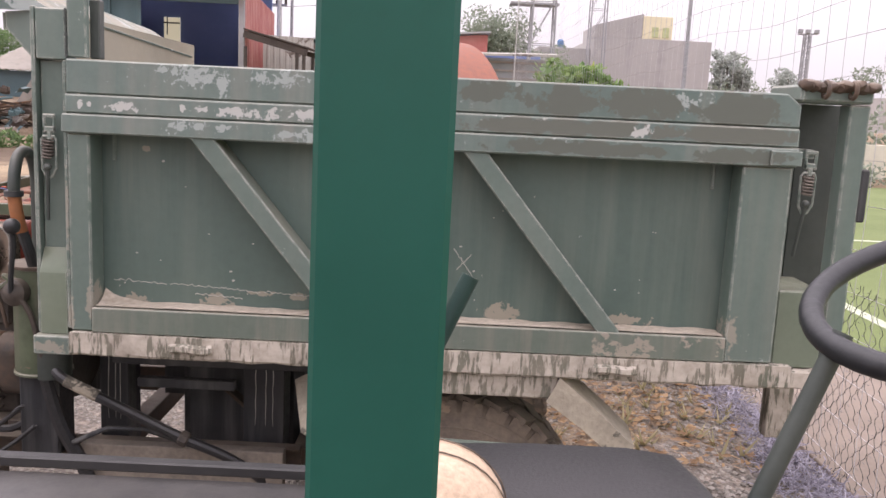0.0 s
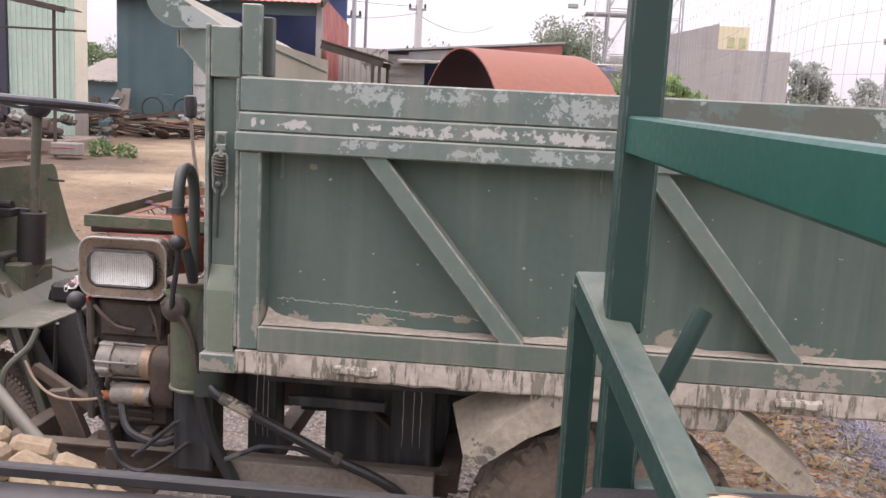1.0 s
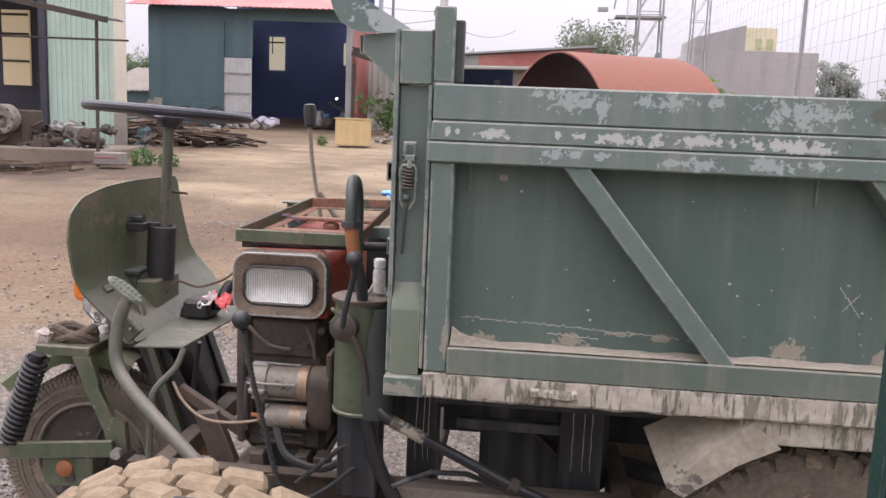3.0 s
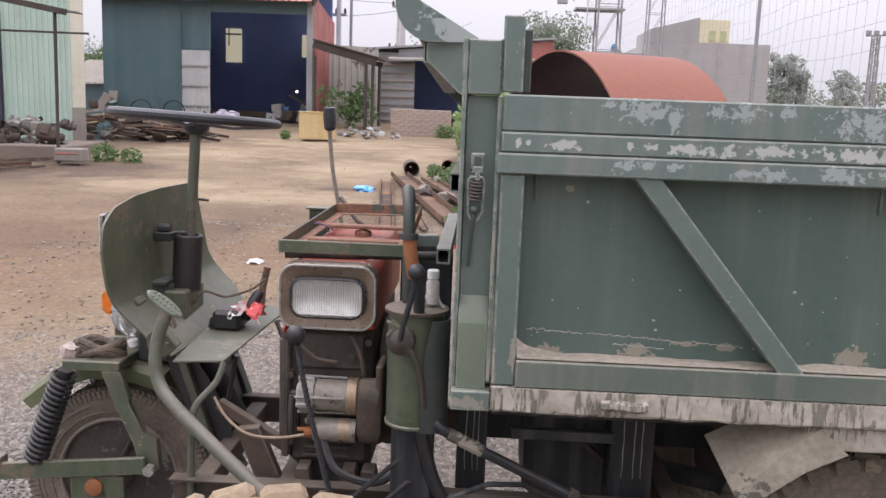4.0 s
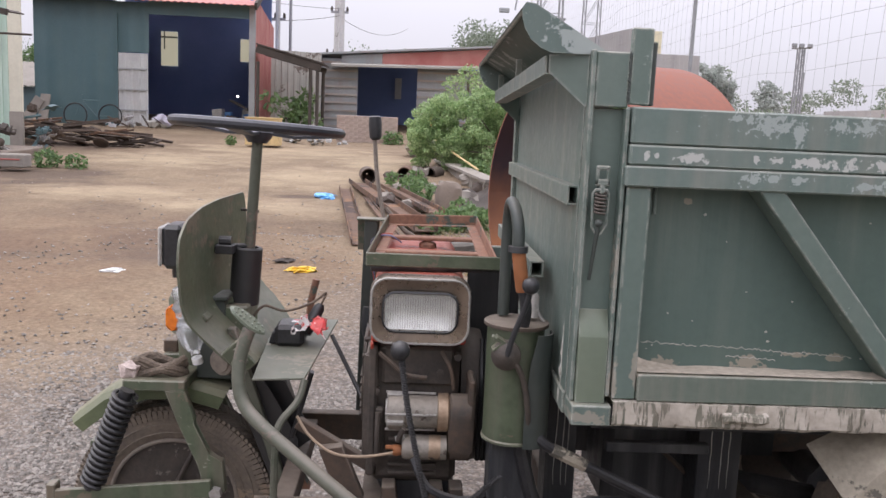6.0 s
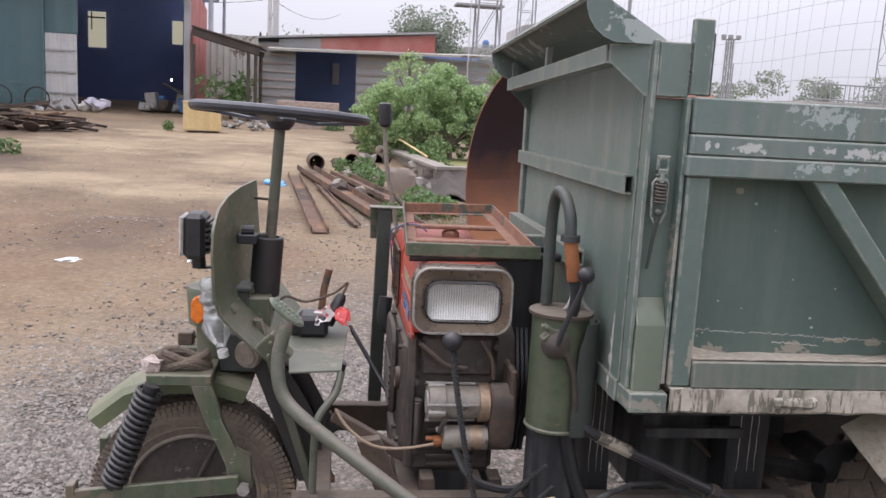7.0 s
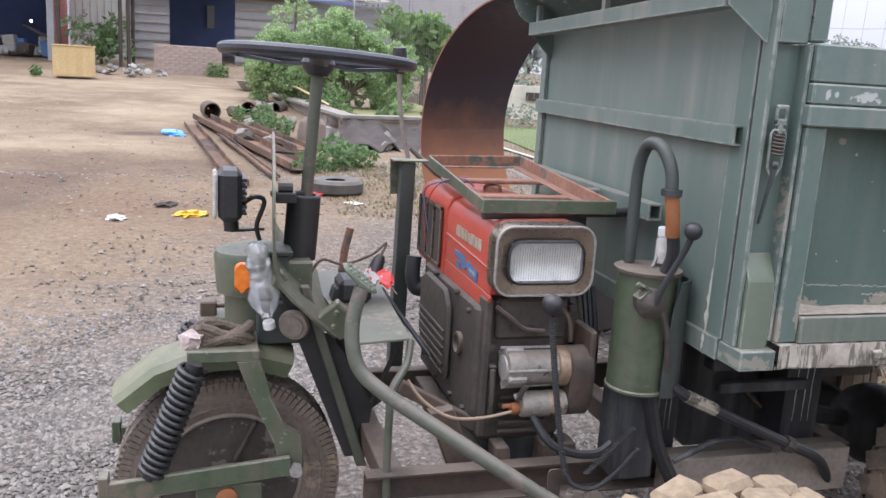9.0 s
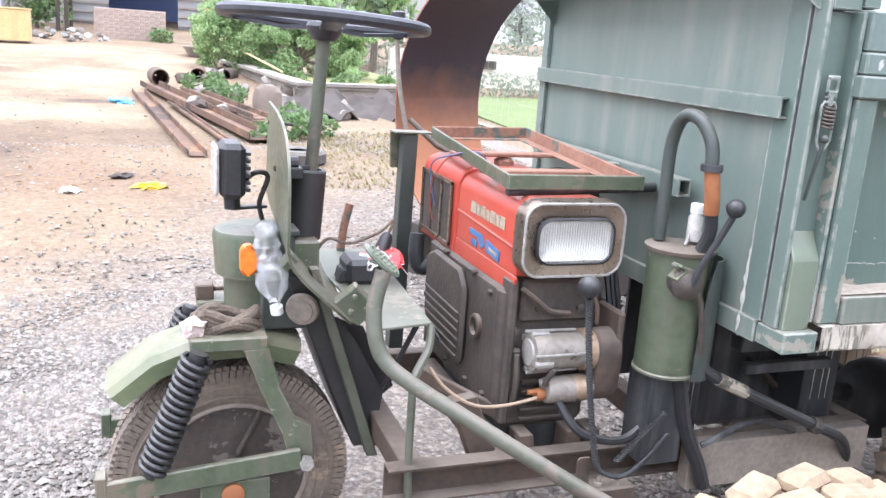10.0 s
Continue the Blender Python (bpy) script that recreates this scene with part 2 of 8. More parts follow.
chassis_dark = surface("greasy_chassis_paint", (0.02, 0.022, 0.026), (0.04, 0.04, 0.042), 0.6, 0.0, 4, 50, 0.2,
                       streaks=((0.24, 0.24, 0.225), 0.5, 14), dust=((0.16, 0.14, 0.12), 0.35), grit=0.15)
chassis_rust = surface("rusty_chassis_rail", (0.05, 0.043, 0.037), (0.11, 0.074, 0.052), 0.75, 0.0, 5, 50, 0.25, dust=((0.24, 0.2, 0.16), 0.7))
frame_green = surface("olive_front_paint", (0.058, 0.077, 0.046), (0.095, 0.116, 0.072), 0.42, 0, 9, 50, 0.08,
                      chips=[((0.15, 0.125, 0.09), 1.17, 14), ((0.24, 0.25, 0.2), 1.28, 40)], streaks=((0.15, 0.13, 0.1), 0.9, 16), dust=((0.22, 0.19, 0.14), 0.7), grit=0.2, wear=((0.28, 0.27, 0.22), 0.005, 0.7))
grimy_tube = surface("grimy_olive_tube_paint", (0.075, 0.085, 0.06), (0.115, 0.115, 0.088), 0.5, 0, 7, 50, 0.1, chips=[((0.15, 0.125, 0.1), 1.08, 9)], dust=((0.22, 0.19, 0.155), 0.8), grit=0.2)
guard_green = surface("sun_bleached_olive_paint", (0.08, 0.1, 0.05), (0.125, 0.145, 0.075), 0.5, 0, 5, 50, 0.06, chips=[((0.24, 0.22, 0.15), 1.2, 12)], dust=((0.26, 0.24, 0.17), 0.8), grit=0.15)
deck_green = surface("dusty_footplate_paint", (0.13, 0.14, 0.105), (0.19, 0.19, 0.15), 0.55, 0, 4, 50, 0.06, chips=[((0.25, 0.23, 0.18), 1.15, 9)], grit=0.2)
neck_black = surface("sooty_black_paint", (0.022, 0.022, 0.024), (0.04, 0.038, 0.037), 0.5, 0, 5, 50, 0.08, chips=[((0.13, 0.09, 0.07), 1.36, 14)], grit=0.15)
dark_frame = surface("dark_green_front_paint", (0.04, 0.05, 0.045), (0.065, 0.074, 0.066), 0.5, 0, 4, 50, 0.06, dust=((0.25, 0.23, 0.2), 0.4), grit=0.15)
new_green = surface("fresh_bottle_green_paint", (0.0045, 0.066, 0.048), (0.007, 0.082, 0.06), 0.38, 0, 3, 90, 0.012,
                    chips=[((0.05, 0.2, 0.15), 1.44, 40)], grit=0.06)
# same paint as new_green, darkened for the beams in shade, dusty on top
shade_green = surface("shaded_dusty_bottle_green_paint", (0.008, 0.034, 0.028), (0.014, 0.048, 0.04), 0.5, 0, 4, 60, 0.03,
                    chips=[((0.1, 0.125, 0.1), 1.3, 30)], dust=((0.11, 0.13, 0.1), 0.85), grit=0.15, wear=((0.2, 0.24, 0.2), 0.004, 0.6))
black_plastic = surface("black_plastic", (0.018, 0.018, 0.02), (0.03, 0.03, 0.032), 0.4, 0, 6, 90, 0.05, dust=((0.12, 0.11, 0.1), 0.4))
wheel_black = surface("worn_black_wheel_rim", (0.02, 0.021, 0.026), (0.04, 0.041, 0.048), 0.42, 0, 6, 70, 0.08, dust=((0.2, 0.2, 0.22), 0.5))
wheel_dark = surface("dark_plastic_wheel_rim", (0.012, 0.013, 0.015), (0.02, 0.021, 0.024), 0.45, 0, 6, 70, 0.06)
black_vinyl = surface("black_vinyl", (0.02, 0.019, 0.02), (0.028, 0.026, 0.027), 0.5, 0, 3, 160, 0.12)
rubber = surface("dusty_rubber", (0.115, 0.097, 0.08), (0.22, 0.178, 0.138), 0.9, 0, 6, 60, 0.25, chips=[((0.29, 0.225, 0.165), 1.1, 5)], dust=((0.27, 0.225, 0.18), 0.6))
old_rubber = surface("weathered_black_rubber", (0.05, 0.046, 0.042), (0.1, 0.09, 0.078), 0.85, 0, 5, 60, 0.2, dust=((0.2, 0.18, 0.15), 0.6))
tan_rubber = surface("mud_dried_rubber", (0.24, 0.18, 0.118), (0.325, 0.25, 0.165), 0.95, 0, 9, 60, 0.3, chips=[((0.3, 0.24, 0.18), 1.2, 12)])
groove_rubber = surface("mud_filled_groove", (0.16, 0.12, 0.09), (0.24, 0.185, 0.135), 0.95, 0, 9, 60, 0.3)
rim_lip_steel = surface("scuffed_rim_edge", (0.2, 0.17, 0.145), (0.28, 0.24, 0.2), 0.7, 0.1, 9, 60, 0.15)
rim_steel = surface("rusty_rim_paint", (0.05, 0.044, 0.04), (0.1, 0.082, 0.068), 0.7, 0.2, 7, 60, 0.2, chips=[((0.19, 0.165, 0.14), 1.08, 16)], dust=((0.27, 0.225, 0.18), 0.5))
red_paint = surface("red_bonnet_paint", (0.42, 0.055, 0.035), (0.5, 0.075, 0.045), 0.4, 0, 4, 60, 0.06, chips=[((0.3, 0.2, 0.15), 1.34, 22)], dust=((0.27, 0.14, 0.105), 0.75), grit=0.12)
face_steel = surface("tarnished_lamp_bezel", (0.21, 0.165, 0.13), (0.3, 0.245, 0.2), 0.3, 0.8, 5, 60, 0.04, grit=0.12)
cast_iron = surface("oily_cast_iron", (0.04, 0.035, 0.032), (0.09, 0.073, 0.06), 0.6, 0.1, 8, 50, 0.3, dust=((0.19, 0.16, 0.13), 0.6))
alu = surface("oxidised_aluminium", (0.27, 0.255, 0.235), (0.38, 0.36, 0.33), 0.55, 0.25, 12, 60, 0.15, chips=[((0.13, 0.1, 0.08), 1.2, 14)])
brass = surface("stained_brass", (0.3, 0.2, 0.13), (0.42, 0.32, 0.23), 0.5, 0.5, 14, 60, 0.15, chips=[((0.1, 0.08, 0.07), 1.22, 16)])
rust = surface("bright_rust", (0.21, 0.075, 0.034), (0.3, 0.13, 0.06), 0.85, 0, 3, 50, 0.2, chips=[((0.1, 0.045, 0.03), 1.3, 8)])
tray_rust = surface("rusty_angle_iron", (0.22, 0.105, 0.07), (0.3, 0.17, 0.115), 0.8, 0, 9, 60, 0.2, chips=[((0.1, 0.12, 0.1), 1.12, 10)])
copper_hose = surface("orange_rust_pipe", (0.34, 0.13, 0.045), (0.26, 0.1, 0.04), 0.7, 0, 14, 60, 0.15)
mill_rust = surface("rolled_steel_rust", (0.225, 0.078, 0.05), (0.26, 0.1, 0.066), 0.7, 0, 0.8, 30, 0.05)
# inner colour runs from dark purple above to orange below, with a ragged edge
cylinder_inside = surface("rolled_steel_dark_to_orange", (0.035, 0.026, 0.045), (0.05, 0.034, 0.048), 0.45, 0.3, 0.8, 30, 0.05, grit=0.1)
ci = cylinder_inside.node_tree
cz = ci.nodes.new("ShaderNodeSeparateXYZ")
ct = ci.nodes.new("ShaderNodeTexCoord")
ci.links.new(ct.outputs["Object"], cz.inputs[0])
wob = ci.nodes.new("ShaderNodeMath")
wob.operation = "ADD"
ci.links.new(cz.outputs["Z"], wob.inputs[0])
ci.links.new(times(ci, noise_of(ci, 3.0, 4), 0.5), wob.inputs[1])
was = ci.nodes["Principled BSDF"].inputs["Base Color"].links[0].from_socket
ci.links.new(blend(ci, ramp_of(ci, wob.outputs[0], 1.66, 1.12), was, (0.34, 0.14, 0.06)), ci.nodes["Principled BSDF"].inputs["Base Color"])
orange_lens = surface("orange_lens", (0.8, 0.19, 0.02), (0.85, 0.24, 0.03), 0.2, 0, 4, 60, 0.03)
white_plastic = surface("white_plastic", (0.75, 0.75, 0.73), (0.82, 0.82, 0.8), 0.45, 0, 6, 60, 0.04)
red_plastic = surface("red_plastic_bag", (0.6, 0.05, 0.05), (0.75, 0.12, 0.11), 0.4, 0, 12, 60, 0.2, chips=[((0.8, 0.76, 0.74), 1.06, 14)])
blue_plastic = surface("blue_plastic_bag", (0.1, 0.34, 0.72), (0.22, 0.5, 0.85), 0.4, 0, 12, 60, 0.2)
yellow_plastic = surface("yellow_plastic_bag", (0.75, 0.45, 0.03), (0.85, 0.56, 0.06), 0.4, 0, 12, 60, 0.2)
tan_leather = surface("tan_vinyl_cushion", (0.5, 0.36, 0.25), (0.58, 0.44, 0.32), 0.6, 0, 5, 120, 0.1)
red_cloth = surface("red_printed_cloth", (0.2, 0.035, 0.04), (0.32, 0.07, 0.07), 0.9, 0, 30, 120, 0.2, chips=[((0.7, 0.5, 0.45), 1.2, 40)])
rope_mat = surface("grimy_rope", (0.05, 0.038, 0.03), (0.21, 0.165, 0.125), 0.95, 0, 13, 120, 0.4)
decal_white = surface("faded_white_decal", (0.3, 0.22, 0.15), (0.46, 0.4, 0.3), 0.6, 0, 30, 90, 0.05)
decal_blue = surface("faded_blue_decal", (0.05, 0.13, 0.3), (0.09, 0.2, 0.38), 0.6, 0, 30, 90, 0.05)
wire_red = surface("red_wire", (0.4, 0.06, 0.04), (0.45, 0.1, 0.07), 0.5, 0, 9, 90, 0)
wire_blue = surface("blue_wire", (0.12, 0.14, 0.26), (0.16, 0.18, 0.34), 0.5, 0, 9, 90, 0)
wire_tan = surface("tan_cable", (0.36, 0.27, 0.19), (0.3, 0.22, 0.15), 0.6, 0, 9, 90, 0)

shed_green = surface("blue_green_sheet_steel", (0.072, 0.132, 0.146), (0.095, 0.158, 0.17), 0.45, 0, 0.7, 20, 0.05, streaks=((0.1, 0.15, 0.14), 0.5, 3), grit=0.1)
pale_sheet = surface("pale_green_sheet_steel", (0.42, 0.56, 0.47), (0.5, 0.63, 0.54), 0.45, 0, 0.8, 20, 0.05, streaks=((0.35, 0.38, 0.33), 0.5, 3), grit=0.1)
cream_wall = surface("cream_render_wall", (0.6, 0.57, 0.46), (0.68, 0.65, 0.54), 0.9, 0, 0.9, 20, 0.1, streaks=((0.4, 0.38, 0.32), 0.6, 2), grit=0.1)
red_roof = surface("faded_red_sheet_roof", (0.36, 0.1, 0.085), (0.46, 0.2, 0.17), 0.5, 0, 0.9, 20, 0.05, grit=0.1)
grey_sheet = surface("grey_sheet_steel", (0.27, 0.29, 0.3), (0.36, 0.37, 0.37), 0.5, 0, 0.8, 20, 0.08, streaks=((0.3, 0.19, 0.14), 0.6, 2), grit=0.1)
white_door = surface("white_steel_door", (0.45, 0.46, 0.46), (0.55, 0.55, 0.54), 0.5, 0, 1.5, 20, 0.05, streaks=((0.35, 0.3, 0.25), 0.6, 4), grit=0.1)
# near-black tone puts the open bay's shade into its wall and post
pale_interior = surface("shade_coloured_shed_wall", (0.05, 0.05, 0.07), (0.065, 0.065, 0.085), 0.9, 0, 0.8, 20, 0.05, grit=0.1)
# blue is raised so the colour holds the hazy gloom of the doorways
interior_haze = surface("haze_lifted_workshop_wall", (0.15, 0.21, 0.42), (0.19, 0.25, 0.48), 0.9, 0, 0.8, 20, 0.05, grit=0.1)
window_light = surface("translucent_window_sheet", (0.55, 0.5, 0.36), (0.62, 0.58, 0.45), 0.7, 0, 1.5, 20, 0.05)
concrete = surface("weathered_concrete", (0.23, 0.205, 0.18), (0.31, 0.28, 0.245), 0.9, 0, 1.2, 30, 0.3, streaks=((0.15, 0.145, 0.13), 0.8, 4), dust=((0.3, 0.27, 0.22), 0.5), grit=0.1)
brick_wall = surface("old_brickwork", (0.33, 0.24, 0.2), (0.43, 0.35, 0.3), 0.9, 0, 2.2, 14, 0.4, streaks=((0.22, 0.2, 0.17), 0.7, 3))
house_grey = surface("grey_render_building", (0.37, 0.355, 0.345), (0.43, 0.41, 0.395), 0.9, 0, 0.25, 10, 0.1, streaks=((0.22, 0.215, 0.22), 0.7, 1.2), grit=0.1)
canopy_grey = surface("stained_canopy_sheet", (0.36, 0.35, 0.32), (0.46, 0.44, 0.4), 0.7, 0, 1.2, 25, 0.1, chips=[((0.16, 0.13, 0.11), 1.14, 5)], grit=0.1)
rib_sheet = surface("rust_stained_rib", (0.42, 0.41, 0.38), (0.36, 0.27, 0.23), 0.7, 0, 0.9, 25, 0.05, random_tint=0.5, grit=0.1)
sack_lilac = surface("lilac_woven_sack", (0.4, 0.38, 0.46), (0.52, 0.5, 0.56), 0.8, 0, 6, 40, 0.2)
strip_concrete = surface("dusty_brown_concrete", (0.17, 0.135, 0.108), (0.235, 0.19, 0.155), 0.9, 0, 1.5, 30, 0.2, chips=[((0.12, 0.095, 0.075), 1.16, 6)], grit=0.2)
house_yellow = surface("yellow_render_building", (0.7, 0.63, 0.44), (0.76, 0.69, 0.5), 0.9, 0, 0.5, 10, 0.1, grit=0.1)
green_shutter = surface("green_shutter", (0.42, 0.46, 0.24), (0.48, 0.5, 0.28), 0.6, 0, 1, 10, 0)
steel_mast = surface("grey_mast_steel", (0.27, 0.27, 0.28), (0.33, 0.33, 0.34), 0.6, 0.2, 2, 20, 0)
pale_pole = surface("concrete_pole", (0.5, 0.49, 0.48), (0.58, 0.57, 0.55), 0.9, 0, 1, 20, 0.1)
scrap_iron = surface("scrap_iron", (0.07, 0.055, 0.045), (0.15, 0.11, 0.085), 0.85, 0.1, 3, 30, 0.3, random_tint=0.6)
rust_brown = surface("brown_rust_beam", (0.12, 0.072, 0.05), (0.19, 0.118, 0.08), 0.9, 0, 3, 40, 0.3, chips=[((0.27, 0.15, 0.08), 1.14, 7), ((0.075, 0.052, 0.042), 1.08, 4)], random_tint=0.3)
ply_yellow = surface("yellow_plywood", (0.55, 0.4, 0.19), (0.62, 0.48, 0.25), 0.8, 0, 2, 30, 0.1, streaks=((0.4, 0.28, 0.13), 0.5, 4))
timber_dark = surface("dark_weathered_timber", (0.045, 0.038, 0.032), (0.08, 0.065, 0.055), 0.9, 0, 3, 30, 0.3)
net_cord = surface("grey_net_cord", (0.4, 0.39, 0.4), (0.48, 0.47, 0.48), 0.8, 0, 2, 20, 0)
heap_net = surface("heaped_purple_grey_net", (0.2, 0.19, 0.24), (0.32, 0.3, 0.35), 0.9, 0, 6, 40, 0.2)
turf = surface("artificial_turf", (0.1, 0.135, 0.04), (0.145, 0.18, 0.064), 0.95, 0, 0.6, 90, 0.3)
line_white = surface("white_line_paint", (0.36, 0.4, 0.28), (0.46, 0.49, 0.36), 0.9, 0, 3, 40, 0.1)
bark = surface("bark", (0.1, 0.08, 0.06), (0.16, 0.13, 0.1), 0.95, 0, 5, 40, 0.4)


def foliage(name, a, b):
    m = bpy.data.materials.new(name)
    m.use_nodes = True
    nt = m.node_tree
    bs = nt.nodes["Principled BSDF"]
    g = nt.nodes.new("ShaderNodeNewGeometry")
    nt.links.new(blend(nt, g.outputs["Random Per Island"], a, b), bs.inputs["Base Color"])
    bs.inputs["Roughness"].default_value = 0.55
    tr = nd(nt, "ShaderNodeBsdfTranslucent")
    nt.links.new(blend(nt, g.outputs["Random Per Island"], a, b), tr.inputs["Color"])
    mx = nd(nt, "ShaderNodeMixShader", Fac=0.42)
    nt.links.new(bs.outputs[0], mx.inputs[1])
    nt.links.new(tr.outputs[0], mx.inputs[2])
    nt.links.new(mx.outputs[0], nt.nodes["Material Output"].inputs[0])
    return m


# bush leaf colour is lifted for haze and for shade between the leaves
leaf_bush = foliage("bush_leaves", (0.21, 0.325, 0.135), (0.5, 0.62, 0.33))
# distance haze is put into these two leaf colours, paler than real foliage
leaf_far = foliage("haze_paled_far_leaves", (0.19, 0.235, 0.17), (0.31, 0.345, 0.265))
leaf_pine = foliage("haze_paled_far_needles", (0.34, 0.37, 0.335), (0.47, 0.5, 0.455))
leaf_weed = foliage("weed_leaves", (0.085, 0.15, 0.055), (0.2, 0.3, 0.12))
leaf_palm = foliage("banana_leaves", (0.12, 0.22, 0.07), (0.26, 0.36, 0.12))
leaf_shoot = foliage("young_banana_leaf", (0.42, 0.5, 0.06), (0.5, 0.58, 0.1))
leaf_dry = foliage("fallen_leaves", (0.18, 0.1, 0.05), (0.4, 0.26, 0.13))
leaf_grass = foliage("dry_grass", (0.23, 0.2, 0.1), (0.4, 0.35, 0.2))


lamp_glass = bpy.data.materials.new("ribbed_lamp_glass")
lamp_glass.use_nodes = True
gn = lamp_glass.node_tree.nodes["Principled BSDF"].inputs
gn["Base Color"].default_value, gn["Roughness"].default_value, gn["Alpha"].default_value = (0.6, 0.6, 0.57, 1), 0.12, 0.16
bottle_plastic = bpy.data.materials.new("clear_bottle_plastic")
bottle_plastic.use_nodes = True
bt_nodes, bt_links = bottle_plastic.node_tree.nodes, bottle_plastic.node_tree.links
bt_clear = nd(bottle_plastic.node_tree, "ShaderNodeBsdfTransparent", Color=(0.95, 0.96, 0.96, 1))
bt_gloss = nd(bottle_plastic.node_tree, "ShaderNodeBsdfGlossy", Color=(1, 1, 1, 1), Roughness=0.16)
bt_edge = nd(bottle_plastic.node_tree, "ShaderNodeFresnel", IOR=2.0)
bt_mix = bt_nodes.new("ShaderNodeMixShader")
bt_links.new(bt_edge.outputs[0], bt_mix.inputs[0])
bt_links.new(bt_clear.outputs[0], bt_mix.inputs[1])
bt_links.new(bt_gloss.outputs[0], bt_mix.inputs[2])
bt_haze = nd(bottle_plastic.node_tree, "ShaderNodeBsdfDiffuse", Color=(0.85, 0.87, 0.88, 1))
bt_worn = nd(bottle_plastic.node_tree, "ShaderNodeMixShader", Fac=0.07)
bt_links.new(bt_mix.outputs[0], bt_worn.inputs[1])
bt_links.new(bt_haze.outputs[0], bt_worn.inputs[2])
bt_links.new(bt_worn.outputs[0], bt_nodes["Material Output"].inputs[0])
reflector = surface("lamp_reflector", (0.56, 0.55, 0.52), (0.66, 0.65, 0.61), 0.36, 0.85, 6, 60, 0.02)
grey_glass = surface("grey_lamp_front", (0.42, 0.4, 0.37), (0.5, 0.47, 0.44), 0.25, 0, 6, 60, 0.03)
lamp_on = bpy.data.materials.new("lit_lamp")
lamp_on.use_nodes = True
lamp_on.node_tree.nodes["Principled BSDF"].inputs["Emission Color"].default_value = (1, 0.95, 0.85, 1)
lamp_on.node_tree.nodes["Principled BSDF"].inputs["Emission Strength"].default_value = 6.0


def ground_material():
    m = bpy.data.materials.new("yard_dirt_and_gravel")
    m.use_nodes = True
    nt = m.node_tree
    bs = nt.nodes["Principled BSDF"]
    tc = nt.nodes.new("ShaderNodeTexCoord")
    sep = nt.nodes.new("ShaderNodeSeparateXYZ")
    nt.links.new(tc.outputs["Object"], sep.inputs[0])
    big = noise_of(nt, 0.3, 8, (1.0, 1.5, 1), 0.66)
    mid = noise_of(nt, 1.1, 9, (1, 1.7, 1), 0.72, offset=4.0)
    fine = noise_of(nt, 22, 5, offset=1.0)
    vor = nd(nt, "ShaderNodeTexVoronoi", Scale=34.0)
    vor2 = nd(nt, "ShaderNodeTexVoronoi", Scale=75.0)
    nt.links.new(tc.outputs["Object"], vor.inputs["Vector"])
    nt.links.new(tc.outputs["Object"], vor2.inputs["Vector"])
    dirt = blend(nt, ramp_of(nt, mid, 0.38, 0.6), (0.095, 0.057, 0.033), (0.185, 0.122, 0.072))
    pale = blend(nt, ramp_of(nt, big, 0.4, 0.72), dirt, (0.33, 0.25, 0.155))
    dirt = blend(nt, 0.38, pale, blend(nt, ramp_of(nt, fine, 0.3, 0.7), (0.085, 0.056, 0.034), (0.36, 0.285, 0.195)))
    worn = patch_mask(nt, [(-3.8, 11.6, 1.7, 0.8), (-6.2, 17.0, 2.2, 1.8), (-3.4, 15.2, 1.4, 1.8), (-5.6, 12.2, 1.3, 0.9), (-4.6, 20.0, 2.5, 1.5), (-2.2, 18.0, 1.0, 2.5)], 2, 2.4, 1.4, 0.4)
    dirt = blend(nt, times(nt, worn, 0.85), dirt, blend(nt, ramp_of(nt, mid, 0.35, 0.65), (0.27, 0.205, 0.13), (0.43, 0.34, 0.222)))
    # damp, darker earth where vehicles turn and below the engine heap
    wet = patch_mask(nt, [(-7.6, 14.0, 1.5, 1.4), (-8.4, 12.9, 1.6, 1.0), (-7.0, 13.2, 0.9, 0.6), (-5.6, 8.2, 1.6, 1.1), (-4.2, 8.8, 0.9, 1.2), (-3.1, 12.6, 0.5, 0.25), (-9.0, 19.2, 1.9, 0.9)], 2, 2.6, 1.3, 0.35)
    dirt = blend(nt, times(nt, wet, 0.8), dirt, (0.085, 0.057, 0.042))
    gv = nt.nodes.new("ShaderNodeSeparateColor")
    nt.links.new(vor.outputs["Color"], gv.inputs[0])
    gravel = blend(nt, gv.outputs[0], (0.13, 0.118, 0.104), (0.4, 0.375, 0.34))
    gravel = blend(nt, ramp_of(nt, vor.outputs["Distance"], 0.0, 0.55), gravel, (0.13, 0.108, 0.09))
    gravel = blend(nt, ramp_of(nt, fine, 0.45, 0.7), gravel, (0.3, 0.25, 0.205))
    gravel = blend(nt, patch_mask(nt, [(1.0, 5.6, 0.75, 2.2), (0.7, 4.2, 0.5, 0.6)], 2, 2.5, 3.0), gravel, dirt)
    # gravel near the parked vehicles, dirt farther into the yard
    y = nt.nodes.new("ShaderNodeMath")
    y.operation = "ADD"
    nt.links.new(sep.outputs["Y"], y.inputs[0])
    nt.links.new(times(nt, mid, 3.5), y.inputs[1])
    slant = times(nt, sep.outputs["X"], -0.9)
    y2 = nt.nodes.new("ShaderNodeMath")
    y2.operation = "ADD"
    nt.links.new(y.outputs[0], y2.inputs[0])
    nt.links.new(slant, y2.inputs[1])
    f = ramp_of(nt, y2.outputs[0], 8.6, 11.2)
    mxm = nt.nodes.new("ShaderNodeMath")
    mxm.operation = "MAXIMUM"
    mxm.inputs[1].default_value = 0.0
    nt.links.new(f, mxm.inputs[0])
